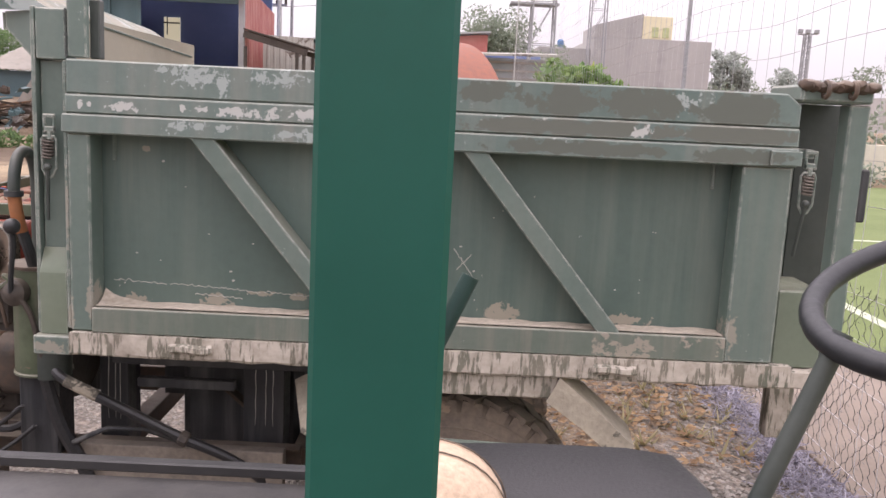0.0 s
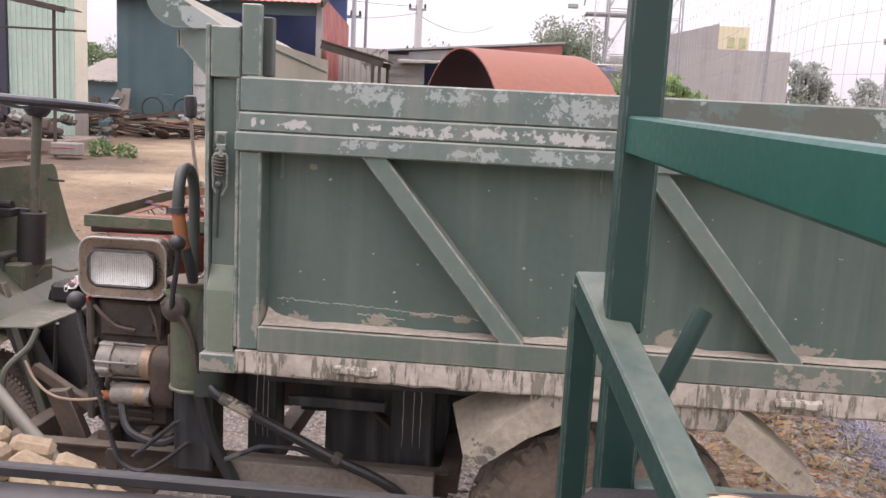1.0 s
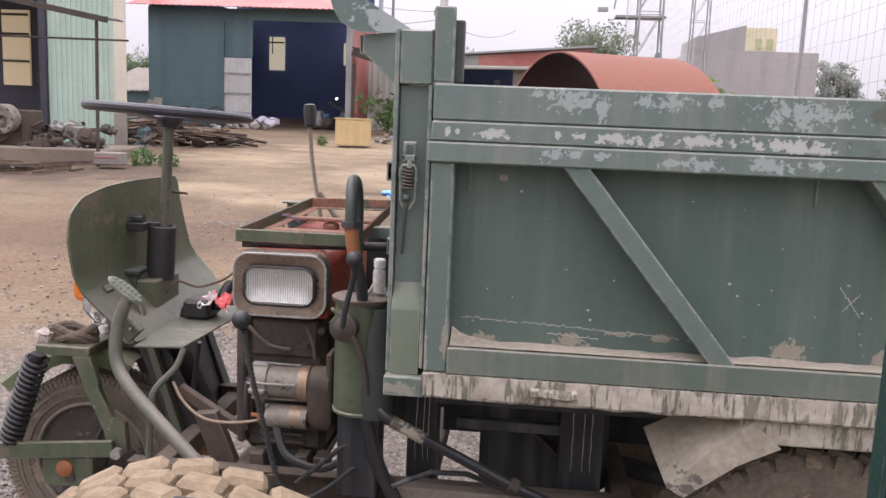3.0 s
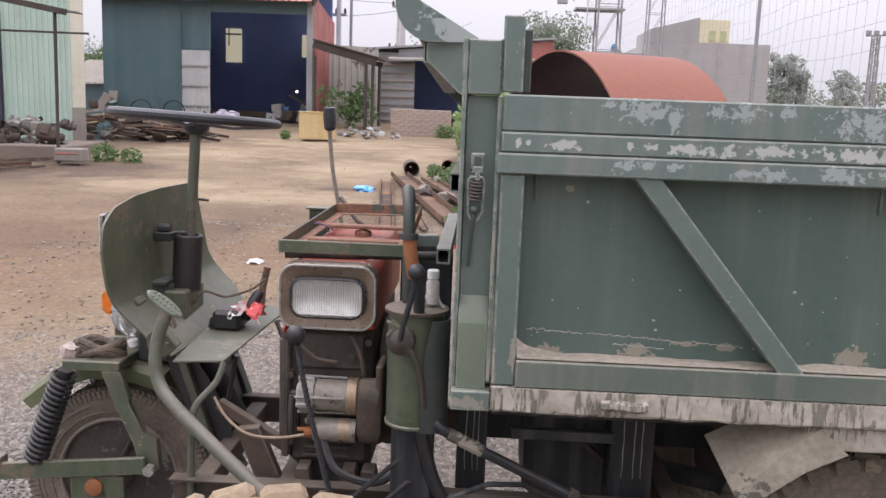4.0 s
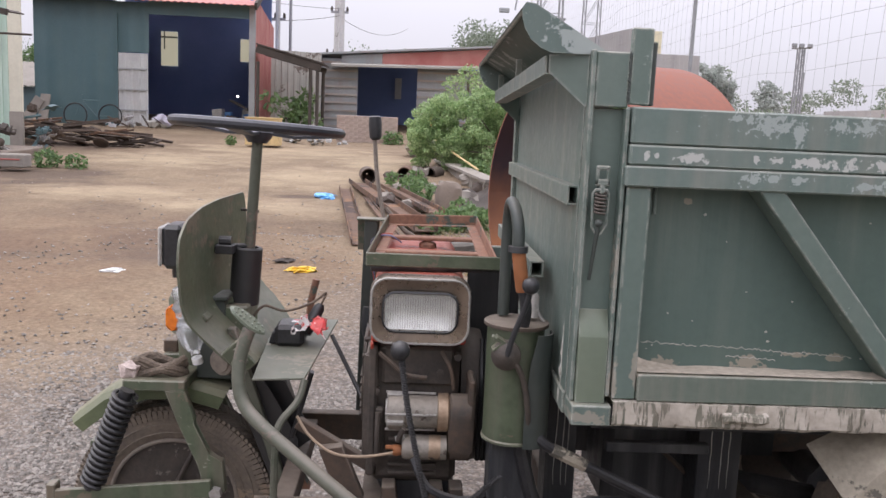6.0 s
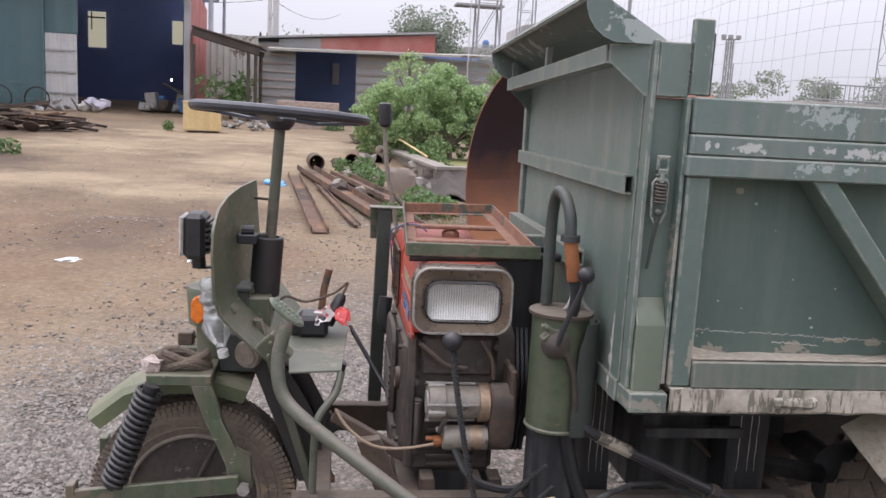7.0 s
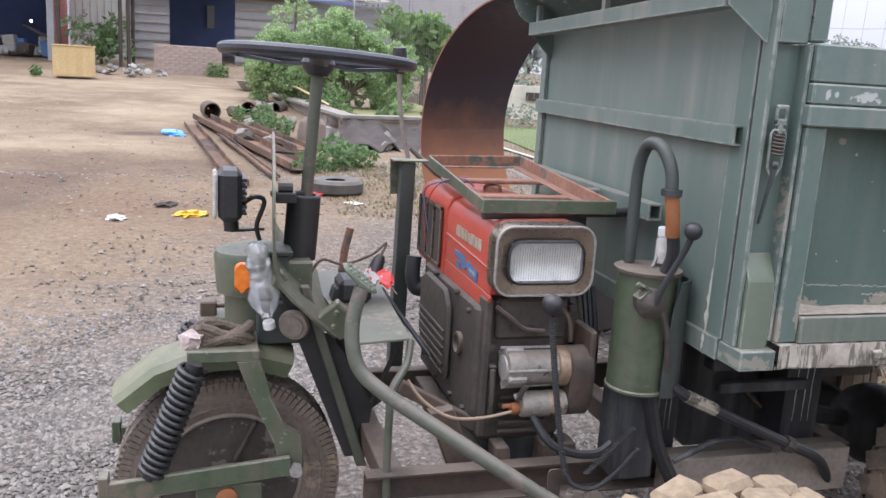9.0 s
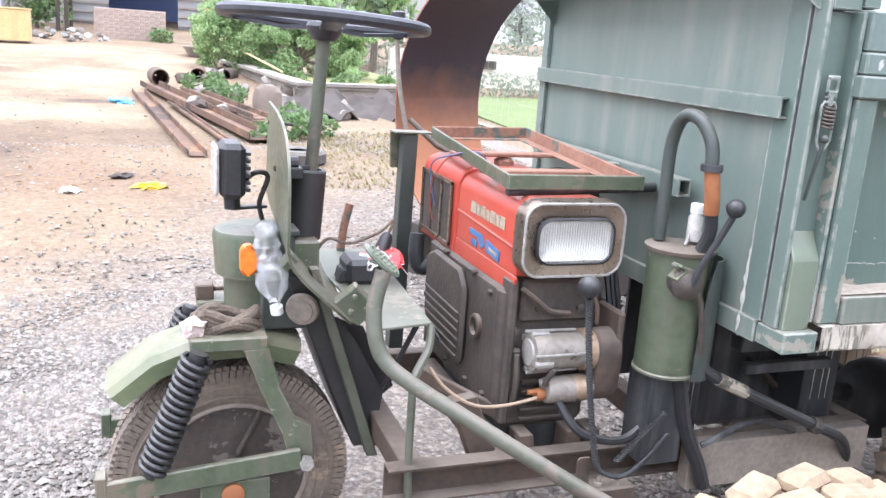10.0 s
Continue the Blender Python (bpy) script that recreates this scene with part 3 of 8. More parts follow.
    brown = patch_mask(nt, [(-5.0, 7.0, 1.7, 1.5), (-7.2, 6.0, 2.4, 2.2), (-5.8, 8.6, 2.6, 1.4), (-3.0, 8.0, 0.9, 0.9)], 2, 3.0, 2.2, 0.6)
    gv2 = nt.nodes.new("ShaderNodeSeparateColor")
    nt.links.new(vor2.outputs["Color"], gv2.inputs[0])
    grit = ramp_of(nt, gv2.outputs[0], 0.35, 0.9)
    gravel = blend(nt, times(nt, grit, 0.6), gravel, (0.075, 0.062, 0.053))
    gravel = blend(nt, times(nt, ramp_of(nt, gv2.outputs[1], 0.75, 1.0), 0.3), gravel, (0.4, 0.365, 0.32))
    dirt = blend(nt, times(nt, grit, 0.3), dirt, (0.095, 0.062, 0.036))
    soil = blend(nt, times(nt, brown, 0.68), blend(nt, mxm.outputs[0], gravel, dirt), blend(nt, ramp_of(nt, fine, 0.3, 0.7), (0.12, 0.072, 0.04), (0.225, 0.145, 0.088)))
    nt.links.new(soil, bs.inputs["Base Color"])
    bs.inputs["Roughness"].default_value = 0.95
    h = blend(nt, 0.35, blend(nt, 0.5, times(nt, vor.outputs["Distance"], -1.2), times(nt, vor2.outputs["Distance"], -1.2)), fine)
    bp = nd(nt, "ShaderNodeBump", Strength=0.7, Distance=0.02)
    nt.links.new(h, bp.inputs["Height"])
    nt.links.new(bp.outputs[0], bs.inputs["Normal"])
    return m


yard = ground_material()


new_green.node_tree.nodes["Principled BSDF"].inputs["Specular IOR Level"].default_value = 0.36

# ---- mesh helpers ----
def box(bm, x0, x1, y0, y1, z0, z1, bevel=0.003, m=None):
    r = bmesh.ops.create_cube(bm, size=1.0)
    mat = Matrix.Translation(((x0 + x1) / 2, (y0 + y1) / 2, (z0 + z1) / 2)) @ Matrix.Diagonal((abs(x1 - x0), abs(y1 - y0), abs(z1 - z0), 1))
    bmesh.ops.transform(bm, matrix=(m or Matrix()) @ mat, verts=r["verts"])
    if bevel:
        edges = list({e for v in r["verts"] for e in v.link_edges})
        bmesh.ops.bevel(bm, geom=edges, offset=bevel, segments=1, affect="EDGES")
    return bm


def beam(bm, a, b, w, h, up=(0, 0, 1), bevel=0.003):
    """A square-section bar from a to b, w wide and h high."""
    a, b = Vector(a), Vector(b)
    d = (b - a).normalized()
    s = d.cross(Vector(up)).normalized()
    u = s.cross(d)
    m = Matrix.Translation((a + b) / 2) @ Matrix((d, s, u)).transposed().to_4x4()
    L = (b - a).length
    return box(bm, -L / 2, L / 2, -w / 2, w / 2, -h / 2, h / 2, bevel, m)


def tube(bm, pts, r, seg=10, closed=False, caps=True):
    """A round bar swept along points; r is one radius or one a point."""
    pts = [Vector(p) for p in pts]
    n = len(pts)
    rs = r if isinstance(r, (list, tuple)) else [r] * n
    rings, side = [], None
    for i, p in enumerate(pts):
        if closed:
            d = (pts[(i + 1) % n] - pts[i - 1]).normalized()
        else:
            d = (pts[min(i + 1, n - 1)] - pts[max(i - 1, 0)]).normalized()
        if side is None:
            side = d.orthogonal().normalized()
        side = (side - d * side.dot(d)).normalized()
        up = d.cross(side)
        rings.append([bm.verts.new(p + rs[i] * (math.cos(2 * math.pi * k / seg) * side + math.sin(2 * math.pi * k / seg) * up)) for k in range(seg)])
    for i in range(n if closed else n - 1):
        a, b = rings[i], rings[(i + 1) % n]
        for k in range(seg):
            bm.faces.new((a[k], a[(k + 1) % seg], b[(k + 1) % seg], b[k]))
    if caps and not closed:
        bm.faces.new(rings[0][::-1])
        bm.faces.new(rings[-1])
    return bm


def arc_path(pts, steps=6):
    """A smooth line through points."""
    pts = [Vector(p) for p in pts]
    out = []
    for i in range(len(pts) - 1):
        p0, p1, p2, p3 = pts[max(i - 1, 0)], pts[i], pts[i + 1], pts[min(i + 2, len(pts) - 1)]
        for k in range(steps):
            t = k / steps
            out.append(0.5 * ((2 * p1) + (p2 - p0) * t + (2 * p0 - 5 * p1 + 4 * p2 - p3) * t * t + (3 * p1 - p0 - 3 * p2 + p3) * t ** 3))
    return out + [pts[-1]]


def lathe(bm, profile, base, axis=(0, 0, 1), seg=24, cap=True):
    """A turned form: profile of (radius, height) along axis from base."""
    ax = Vector(axis).normalized()
    s = ax.orthogonal().normalized()
    u = ax.cross(s)
    rings = []
    for r, h in profile:
        c = Vector(base) + ax * h
        rings.append([bm.verts.new(c + r * (math.cos(2 * math.pi * k / seg) * s + math.sin(2 * math.pi * k / seg) * u)) for k in range(seg)])
    for a, b in zip(rings, rings[1:]):
        for k in range(seg):
            bm.faces.new((a[k], a[(k + 1) % seg], b[(k + 1) % seg], b[k]))
    if cap:
        bm.faces.new(rings[0][::-1])
        bm.faces.new(rings[-1])
    return bm


def prism(bm, poly, a, b, axis="y", bevel=0.0):
    """A flat outline pushed through from a to b along an axis. Outline coordinates are the two other axes in order."""
    def at(p, v):
        return {"x": (v, p[0], p[1]), "y": (p[0], v, p[1]), "z": (p[0], p[1], v)}[axis]
    lo = [bm.verts.new(at(p, a)) for p in poly]
    hi = [bm.verts.new(at(p, b)) for p in poly]
    faces = [bm.faces.new(lo[::-1]), bm.faces.new(hi)]
    n = len(poly)
    for k in range(n):
        faces.append(bm.faces.new((lo[k], lo[(k + 1) % n], hi[(k + 1) % n], hi[k])))
    if bevel:
        bmesh.ops.bevel(bm, geom=list({e for f in faces for e in f.edges}), offset=bevel, segments=1, affect="EDGES")
    return bm


def ball(bm, c, r, seg=14, squash=(1, 1, 1)):
    m = Matrix.Translation(c) @ Matrix.Diagonal((*squash, 1))
    bmesh.ops.create_uvsphere(bm, u_segments=seg, v_segments=max(6, seg // 2), radius=r, matrix=m)
    return bm


def skin(bm, grid, thick=0.0):
    """A sheet through rows of points, with a back at a given thickness along its normals."""
    def lay(rows):
        return [[bm.verts.new(p) for p in row] for row in rows]
    rows = [[Vector(p) for p in row] for row in grid]
    front = lay(rows)
    nr, nc = len(rows), len(rows[0])
    for i in range(nr - 1):
        for j in range(nc - 1):
            bm.faces.new((front[i][j], front[i][j + 1], front[i + 1][j + 1], front[i + 1][j]))
    if thick:
        off = []
        for i in range(nr):
            line = []
            for j in range(nc):
                du = rows[min(i + 1, nr - 1)][j] - rows[max(i - 1, 0)][j]
                dv = rows[i][min(j + 1, nc - 1)] - rows[i][max(j - 1, 0)]
                line.append(rows[i][j] + dv.cross(du).normalized() * thick)
            off.append(line)
        rear = lay(off)
        for i in range(nr - 1):
            for j in range(nc - 1):
                bm.faces.new((rear[i][j], rear[i + 1][j], rear[i + 1][j + 1], rear[i][j + 1]))
        for j in range(nc - 1):
            bm.faces.new((front[0][j + 1], front[0][j], rear[0][j], rear[0][j + 1]))
            bm.faces.new((front[-1][j], front[-1][j + 1], rear[-1][j + 1], rear[-1][j]))
        for i in range(nr - 1):
            bm.faces.new((front[i][0], front[i + 1][0], rear[i + 1][0], rear[i][0]))
            bm.faces.new((front[i + 1][-1], front[i][-1], rear[i][-1], rear[i + 1][-1]))
    return bm


def mesh_of(name, bm, material, smooth=0.6):
    if isinstance(bm, list):
        bm = bm[0]
    bmesh.ops.recalc_face_normals(bm, faces=bm.faces)
    for f in bm.faces:
        f.smooth = True
    for e in bm.edges:
        e.smooth = len(e.link_faces) == 2 and e.calc_face_angle(9) < smooth
    me = bpy.data.meshes.new(name)
    bm.to_mesh(me)
    bm.free()
    me.materials.append(material)
    return me


def part(name, bm, material, parent, label=""):
    """One mesh under a thing or a part, built in the world's metres."""
    ob = new(name, mesh_of(name, bm, material))
    ob.parent = parent
    if parent.parent is None:
        ob.matrix_parent_inverse = parent.matrix_basis.inverted()
    return tagged(ob, label)


def thing(name, place, label, category, group=""):
    ob = new(name)
    ob.empty_display_size = 0.1
    ob.matrix_basis = Matrix.Translation(place)
    return tagged(ob, label, category, group)


def solid(name, bm, material, label, category="", group="", kind=""):
    return tagged(new(name, mesh_of(name, bm, material)), label, category, group, kind)


def B():
    return bmesh.new()


def height(x, y):
    """The yard climbs gently away from the vehicles; the pitch beside it is level."""
    up = min(max((y - 3.5) * 0.066, 0), 0.265) + min(max(y - 7.5, 0), 5.5) * 0.042 + min(max(y - 13, 0), 20.5) * 0.05
    t = min(max((x - 1.2) / 1.2, 0), 1)
    t = t * t * (3 - 2 * t)
    far = min(max((y - 24) / 10, 0), 1)
    return up * (1 - t * (1 - far))


# ---- ground ----
def axis_steps(lo, hi, near, fine, grow):
    out, v, s = [near], near, fine
    while v < hi:
        s *= grow if v > near + 8 else 1.0
        v += s
        out.append(v)
    v, s = near, fine
    while v > lo:
        s *= grow if v < near - 8 else 1.0
        v -= s
        out.insert(0, v)
    return out


xs, ys = axis_steps(-900, 900, -1.0, 0.25, 1.16), axis_steps(-300, 1500, 6.0, 0.25, 1.16)
verts = [(x, y, height(x, y) + (0.02 * noise.noise(Vector((x * 0.9, y * 0.9, 0))) + 0.012 * noise.noise(Vector((x * 2.7, y * 2.7, 3))) if abs(x) < 20 and -5 < y < 40 else 0)) for y in ys for x in xs]
nx = len(xs)
faces = [(j * nx + i, j * nx + i + 1, (j + 1) * nx + i + 1, (j + 1) * nx + i) for j in range(len(ys) - 1) for i in range(nx - 1)]
gm = bpy.data.meshes.new("ground")
gm.from_pydata(verts, [], faces)
gm.materials.append(yard)
for p in gm.polygons:
    p.use_smooth = True
tagged(new("ground", gm), "brown dirt yard with grey gravel and pale worn tracks", "ground", kind="structure")

# ---- the parked three-wheeled dump truck ----
truck = thing("dump_truck", (0, 2.92, 0), "weathered army-green homemade three-wheeled dump truck with open engine", "dump truck")

# bed, near side
side = part("side_panel", box(B(), -0.99, 0.9, 2.296, 2.306, 0.93, 1.6, 0), inner_green, truck, "recessed green steel side panel with scratches and dried mud")
part("top_board", prism(B(), [(-0.99, 1.5985), (0.905, 1.5985), (0.905, 1.655), (0.868, 1.685), (-0.99, 1.685)], 2.212, 2.295, "y", 0.004), bed_rail_green, side, "top board with peeled paint")
part("rail", box(B(), -0.992, 0.906, 2.206, 2.295, 1.5485, 1.5965, 0.004), peeled_green, side)
part("rail", box(B(), -1.0, 0.906, 2.2, 2.295, 1.497, 1.5465, 0.004), bed_rail_green, side)
part("rail_plate", box(B(), 0.832, 0.912, 2.19, 2.199, 1.502, 1.54, 0.002), bed_rail_green, side)
part("stile", box(B(), -0.99, -0.932, 2.212, 2.295, 0.968, 1.496, 0.004), bed_green, side)
part("stile", box(B(), 0.77, 0.9, 2.212, 2.295, 0.968, 1.496, 0.004), bed_green, side)
bm = B()
prism(bm, [(2.201, 0.968), (2.295, 0.968), (2.295, 1.028), (2.203, 1.036)], -0.931, 0.769, "x", 0.003)
ledge = part("bottom_ledge", bm, grimy_green, side, "lower green ledge smeared with dirt")
bm = B()
grid = []
for j in range(5):
    grid.append([(-0.928 + 1.694 * i / 80, 2.216 + 0.0785 * j / 4, 1.0375 - 0.006 * j / 4 + (0.002 + 0.008 * (j / 4) ** 2) * (0.5 + 0.6 * noise.noise(Vector((i * 0.35, j * 0.6, 2)))) + 0.035 * math.exp(-i / 1.5) * (j / 4) ** 3) for i in range(81)])
skin(bm, grid)
part("dust_drift", bm, ledge_dust, ledge, "pale dust heaped on the ledge")
for dx in (0, 0.711):
    bm = B()
    beam(bm, (-0.671 + dx, 2.25, 1.537), (-0.245 + dx, 2.25, 1.02), 0.05, 0.084, (0, 1, 0))
    part("brace", bm, bed_green, side)
for x in (-0.898, -0.05, 0.72):
    part("weld_bead", tube(B(), [(x, 2.293, 1.495), (x, 2.293, 1.425)], 0.005, 6), bed_rail_green, side)
bm = B()
n = 60
grid = []
for j, (yy, zz) in enumerate(((2.265, 0.966), (2.196, 0.966), (2.194, 0.91), (2.2, 0.903), (2.265, 0.903))):
    grid.append([(-0.99 + 1.94 * i / n, yy - (0.004 * noise.noise(Vector((i * 0.7, j, 0))) if 0 < j < 4 else 0), zz + (0.005 * noise.noise(Vector((i * 0.5, 7, j))) if j > 1 else 0)) for i in range(n + 1)])
skin(bm, grid)
part("bottom_rail", bm, splash_rail, side, "bottom rail with white cement drips")
bm = B()
box(bm, -0.2, 0.33, 2.215, 2.262, 0.838, 0.9, 0.004)
part("wheel_arch_rail", bm, splash_rail, side)
for x in (-0.66, 0.475):
    bm = B()
    tube(bm, arc_path([(x - 0.055, 2.19, 0.935), (x - 0.02, 2.182, 0.94), (x + 0.03, 2.184, 0.935), (x + 0.055, 2.19, 0.938)], 3), 0.014, 7)
    part("hinge_lug", bm, splash_rail, side)

rs = np.random.default_rng(17)
for x0, x1, z0, zz in ((-0.905, -0.76, 1.097, 0), (-0.75, -0.6, 1.092, 0), (-0.6, -0.5, 1.085, 0), (-0.49, -0.35, 1.08, 0), (-0.68, -0.55, 1.066, 0), (0.03, 0.085, 1.23, -0.07), (0.04, 0.08, 1.17, 0.05)):
    pts = []
    for k in range(26):
        q = k / 25
        pts.append((x0 + (x1 - x0) * q, 2.2958, z0 + zz * q - 0.008 * q + 0.009 * noise.noise(Vector((x0 * 30 + k * 0.5, 3, z0)))))
    part("scratch", tube(B(), pts, [0.0008 + 0.0016 * abs(noise.noise(Vector((k * 0.9, x0 * 20, 5)))) for k in range(26)], 5), weld_white, side)
spots = []
spots += [(-0.9 + 1.6 * rs.random(), 1.07 + 0.36 * rs.random() ** 2.2, 0.0015 + 0.0045 * rs.random() ** 3) for k in range(40)]
for i, (x, z, r) in enumerate(spots):
    out = []
    for k in range(11):
        a = 2 * math.pi * k / 11
        q = r * (0.6 + 0.5 * rs.random())
        out.append((x + q * 1.2 * math.cos(a), z + q * 0.95 * math.sin(a)))
    part("mud_splash", prism(B(), out, 2.2945 - 0.00002 * i, 2.2965, "y"), weld_white if r < 0.02 else mud, side)

# bed, other walls
part("bed_floor", box(B(), -1.08, 0.95, 2.285, 3.6, 0.93, 0.96), bed_inside, truck)
part("far_side", box(B(), -1.085, 0.95, 3.575, 3.62, 0.9, 1.68), bed_green, truck)
tail = part("tailgate", box(B(), 0.96, 1.0, 2.45, 3.6, 0.93, 1.66), bed_green, truck)
# both recess plates take a darker paint that holds the corner's shade
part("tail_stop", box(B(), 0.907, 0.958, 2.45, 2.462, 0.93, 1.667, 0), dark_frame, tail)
part("tail_recess", box(B(), 1.002, 1.15, 2.45, 2.462, 0.93, 1.667, 0), dark_frame, tail, "green plate whose dark paint holds the corner recess's shade")
part("latch_bar", box(B(), 0.944, 0.964, 2.244, 2.449, 1.52, 1.545, 0.002), bed_green, tail)
part("tail_post", box(B(), 1.04, 1.094, 2.236, 2.298, 0.955, 1.665, 0.004), bed_green, tail)
part("tail_block", box(B(), 0.906, 1.034, 2.228, 2.449, 0.955, 1.168, 0.004), light_patch, tail, "lighter green corner box")
part("tail_foot", box(B(), 0.95, 1.02, 2.2, 2.262, 0.905, 0.953, 0.004), splash_rail, tail)
part("tail_top", box(B(), 0.906, 1.094, 2.225, 2.448, 1.668, 1.712, 0.006), bed_green, tail)
part("tail_clamp", box(B(), 1.09, 1.112, 2.232, 2.262, 1.36, 1.5, 0.004), chassis_dark, tail, "dark clamp on the outer post")
rk = np.random.default_rng(29)
for k in range(9):
    bm = B()
    bmesh.ops.create_icosphere(bm, subdivisions=2, radius=0.019, matrix=Matrix.Translation((0.915 + 0.021 * k, 2.225 + 0.008 * rk.normal(), 1.705 + 0.01 * rk.random())) @ Matrix.Diagonal((1.1, 1.2, 0.8, 1)))
    for v in bm.verts:
        v.co += 0.006 * noise.noise_vector(v.co * 60)
    part("hinge_lump", bm, chassis_rust, tail, "dark lumpy welded hinge")
for k in range(2):
    part("hinge_ring", tube(B(), [(0.96 + 0.07 * k, 2.21 + 0.02 * math.cos(a * math.pi / 8), 1.7 + 0.02 * math.sin(a * math.pi / 8)) for a in range(16)], 0.006, 6, True), chassis_rust, tail)
part("tail_leg", box(B(), 0.99, 1.065, 2.42, 2.47, 0.68, 0.905), splash_rail, tail)

# front corner and front panel
corner = part("corner_post", box(B(), -1.079, -0.996, 2.262, 2.3, 0.95, 1.68, 0.003), bed_green, truck)
part("post_flange", box(B(), -1.091, -1.08, 2.238, 2.282, 0.953, 1.815, 0.002), bed_green, corner)
part("post_flange", box(B(), -1.004, -0.994, 2.224, 2.266, 0.97, 1.68, 0.002), bed_green, corner)
part("corner_foot", box(B(), -1.09, -0.991, 2.203, 2.299, 0.9, 0.9515, 0.003), bed_green, corner)
bm = B()
prism(bm, [(2.226, 0.952), (2.262, 0.952), (2.262, 1.185), (2.258, 1.185), (2.226, 1.12)], -1.079, -1.005, "x", 0.0015)
part("corner_block", bm, light_patch, corner, "lighter green corner box with sloped top")
bm = B()
prism(bm, [(-1.079, 1.682), (-0.998, 1.682), (-0.998, 1.812), (-1.079, 1.812)], 2.24, 2.3, "y", 0.003)
part("upper_block", bm, bed_green, corner)
part("tab", box(B(), -0.997, -0.946, 2.24, 2.262, 1.69, 1.87, 0.003), bed_green, corner)
bm = B()
rw = np.random.default_rng(19)
tube(bm, [(-0.9985 + 0.001 * rw.normal(), 2.2385, 1.69 + 0.0035 * k) for k in range(36)], [0.002 + 0.0012 * rw.random() + (0.0014 if k % 4 == 0 else 0) for k in range(36)], 6)
part("weld_bead", bm, dark_frame, corner, "dark lumpy weld")
part("tab", box(B(), -0.952, -0.926, 2.275, 2.31, 1.69, 1.842, 0.003), dark_frame, corner)

front = part("front_panel", box(B(), -1.087, -1.071, 2.301, 3.6, 0.93, 1.815, 0), front_green, truck, "dull pale green front panel with rust streaks")
part("inner_lining", box(B(), -1.07, -1.064, 2.3, 3.574, 0.962, 1.815, 0), bed_inside, front, "inner face caked with tan dust")
bm = B()
prism(bm, [(-1.115, 1.438), (-1.088, 1.438), (-1.088, 1.442), (-1.111, 1.442), (-1.111, 1.482), (-1.088, 1.482), (-1.088, 1.486), (-1.115, 1.486)], 2.31, 3.6, "y")
part("mid_rib", bm, front_green, front, "hollow square rib across the panel")
part("bottom_rib", box(B(), -1.096, -1.072, 2.301, 3.6, 0.897, 0.955, 0.003), front_green, front)
part("edge_channel", box(B(), -1.103, -1.0875, 3.56, 3.6, 0.965, 1.8, 0.002), front_green, front)
part("edge_strip", box(B(), -1.0925, -1.0875, 2.29, 2.357, 0.956, 1.74, 0.001), bed_green, front, "darker green strip along the panel edge")
part("strip_gap", box(B(), -1.0885, -1.0878, 2.2835, 2.2895, 0.956, 1.7, 0), chassis_dark, front, "dark slot between strip and flange")
bm = B()
rw = np.random.default_rng(23)
seam = [(-1.0885, 2.3595 + 0.003 * noise.noise(Vector((k * 0.7, 0, 1))), 0.93 + 0.014 * k) for k in range(38)]
tube(bm, seam, [max(0.0012, (0.009 if k < 14 else 0.004) * (0.5 + rw.random()) * (1 - k / 50)) for k in range(38)], 6)
part("weld_seam", bm, weld_white, front, "flaking white sealed seam")
bm = B()
tube(bm, [(-1.0905, 2.357 + 0.004 * math.sin(k), 0.93 - 0.012 * k) for k in range(4)], [0.007, 0.008, 0.006, 0.003], 6)
part("cement_run", bm, weld_white, front)

# visor over the front panel: a sloped sheet with round-bellied end plates, sinking a little towards the far side
NOSE = [(-1.058, 1.816), (-1.228, 1.915), (-1.252, 1.918), (-1.261, 1.905), (-1.259, 1.88), (-1.252, 1.857), (-1.236, 1.832), (-1.212, 1.814)]
visor = part("visor", skin(B(), [[(x, y, z - 0.0385 * (y - 2.262)) for x, z in NOSE[:4]] for y in (2.262, 2.6, 3.0, 3.3, 3.53)], 0.006), visor_paint, truck, "forward-leaning steel visor with flaking paint")
part("lip_tube", tube(B(), [(-1.252, 2.27, 1.905), (-1.252, 3.525, 1.857)], 0.007, 10), bed_green, visor, "rolled top edge")
for y0, y1, dz in ((2.262, 2.3, 0.0), (3.545, 3.53, -0.043)):
    face = [(-1.092, y0, 1.806 + dz), (-1.184, y1, 1.803 + dz), (-1.184, y1, 1.762 + dz), (-1.1, y0 + (y1 - y0) * 0.14, 1.684 + dz), (-1.092, y0, 1.68 + dz)]
    bm = B()
    front_ring, rear_ring = [bm.verts.new(q) for q in face], [bm.verts.new((q[0] + 0.004, q[1] + 0.006, q[2])) for q in face]
    bm.faces.new(front_ring)
    bm.faces.new(rear_ring[::-1])
    for k in range(5):
        bm.faces.new((front_ring[k], front_ring[k - 1], rear_ring[k - 1], rear_ring[k]))
    part("cheek", bm, bed_green, visor)
for y, dz in ((2.258, 0.0), (3.524, -0.0485)):
    bm = B()
    prism(bm, [(x, z + dz) for x, z in NOSE + [(-1.186, 1.804), (-1.086, 1.804)]], y, y + 0.0055, "y")
    part("end_plate", bm, visor_paint, visor)
bm = B()
skin(bm, [[(x, y, z - 0.034 * (y - 2.303)) for x, z in ((-1.148, 1.76), (-1.188, 1.76), (-1.188, 1.8))] for y in (2.303, 2.9, 3.53)], 0.005)
part("lower_rail", bm, front_green, visor)
for y in (2.93, 3.46):
    part("stub", box(B(), -1.187, -1.169, y, y + 0.022, 1.79 - 0.034 * (y - 2.3), 1.862 - 0.0385 * (y - 2.3), 0), front_green, visor)


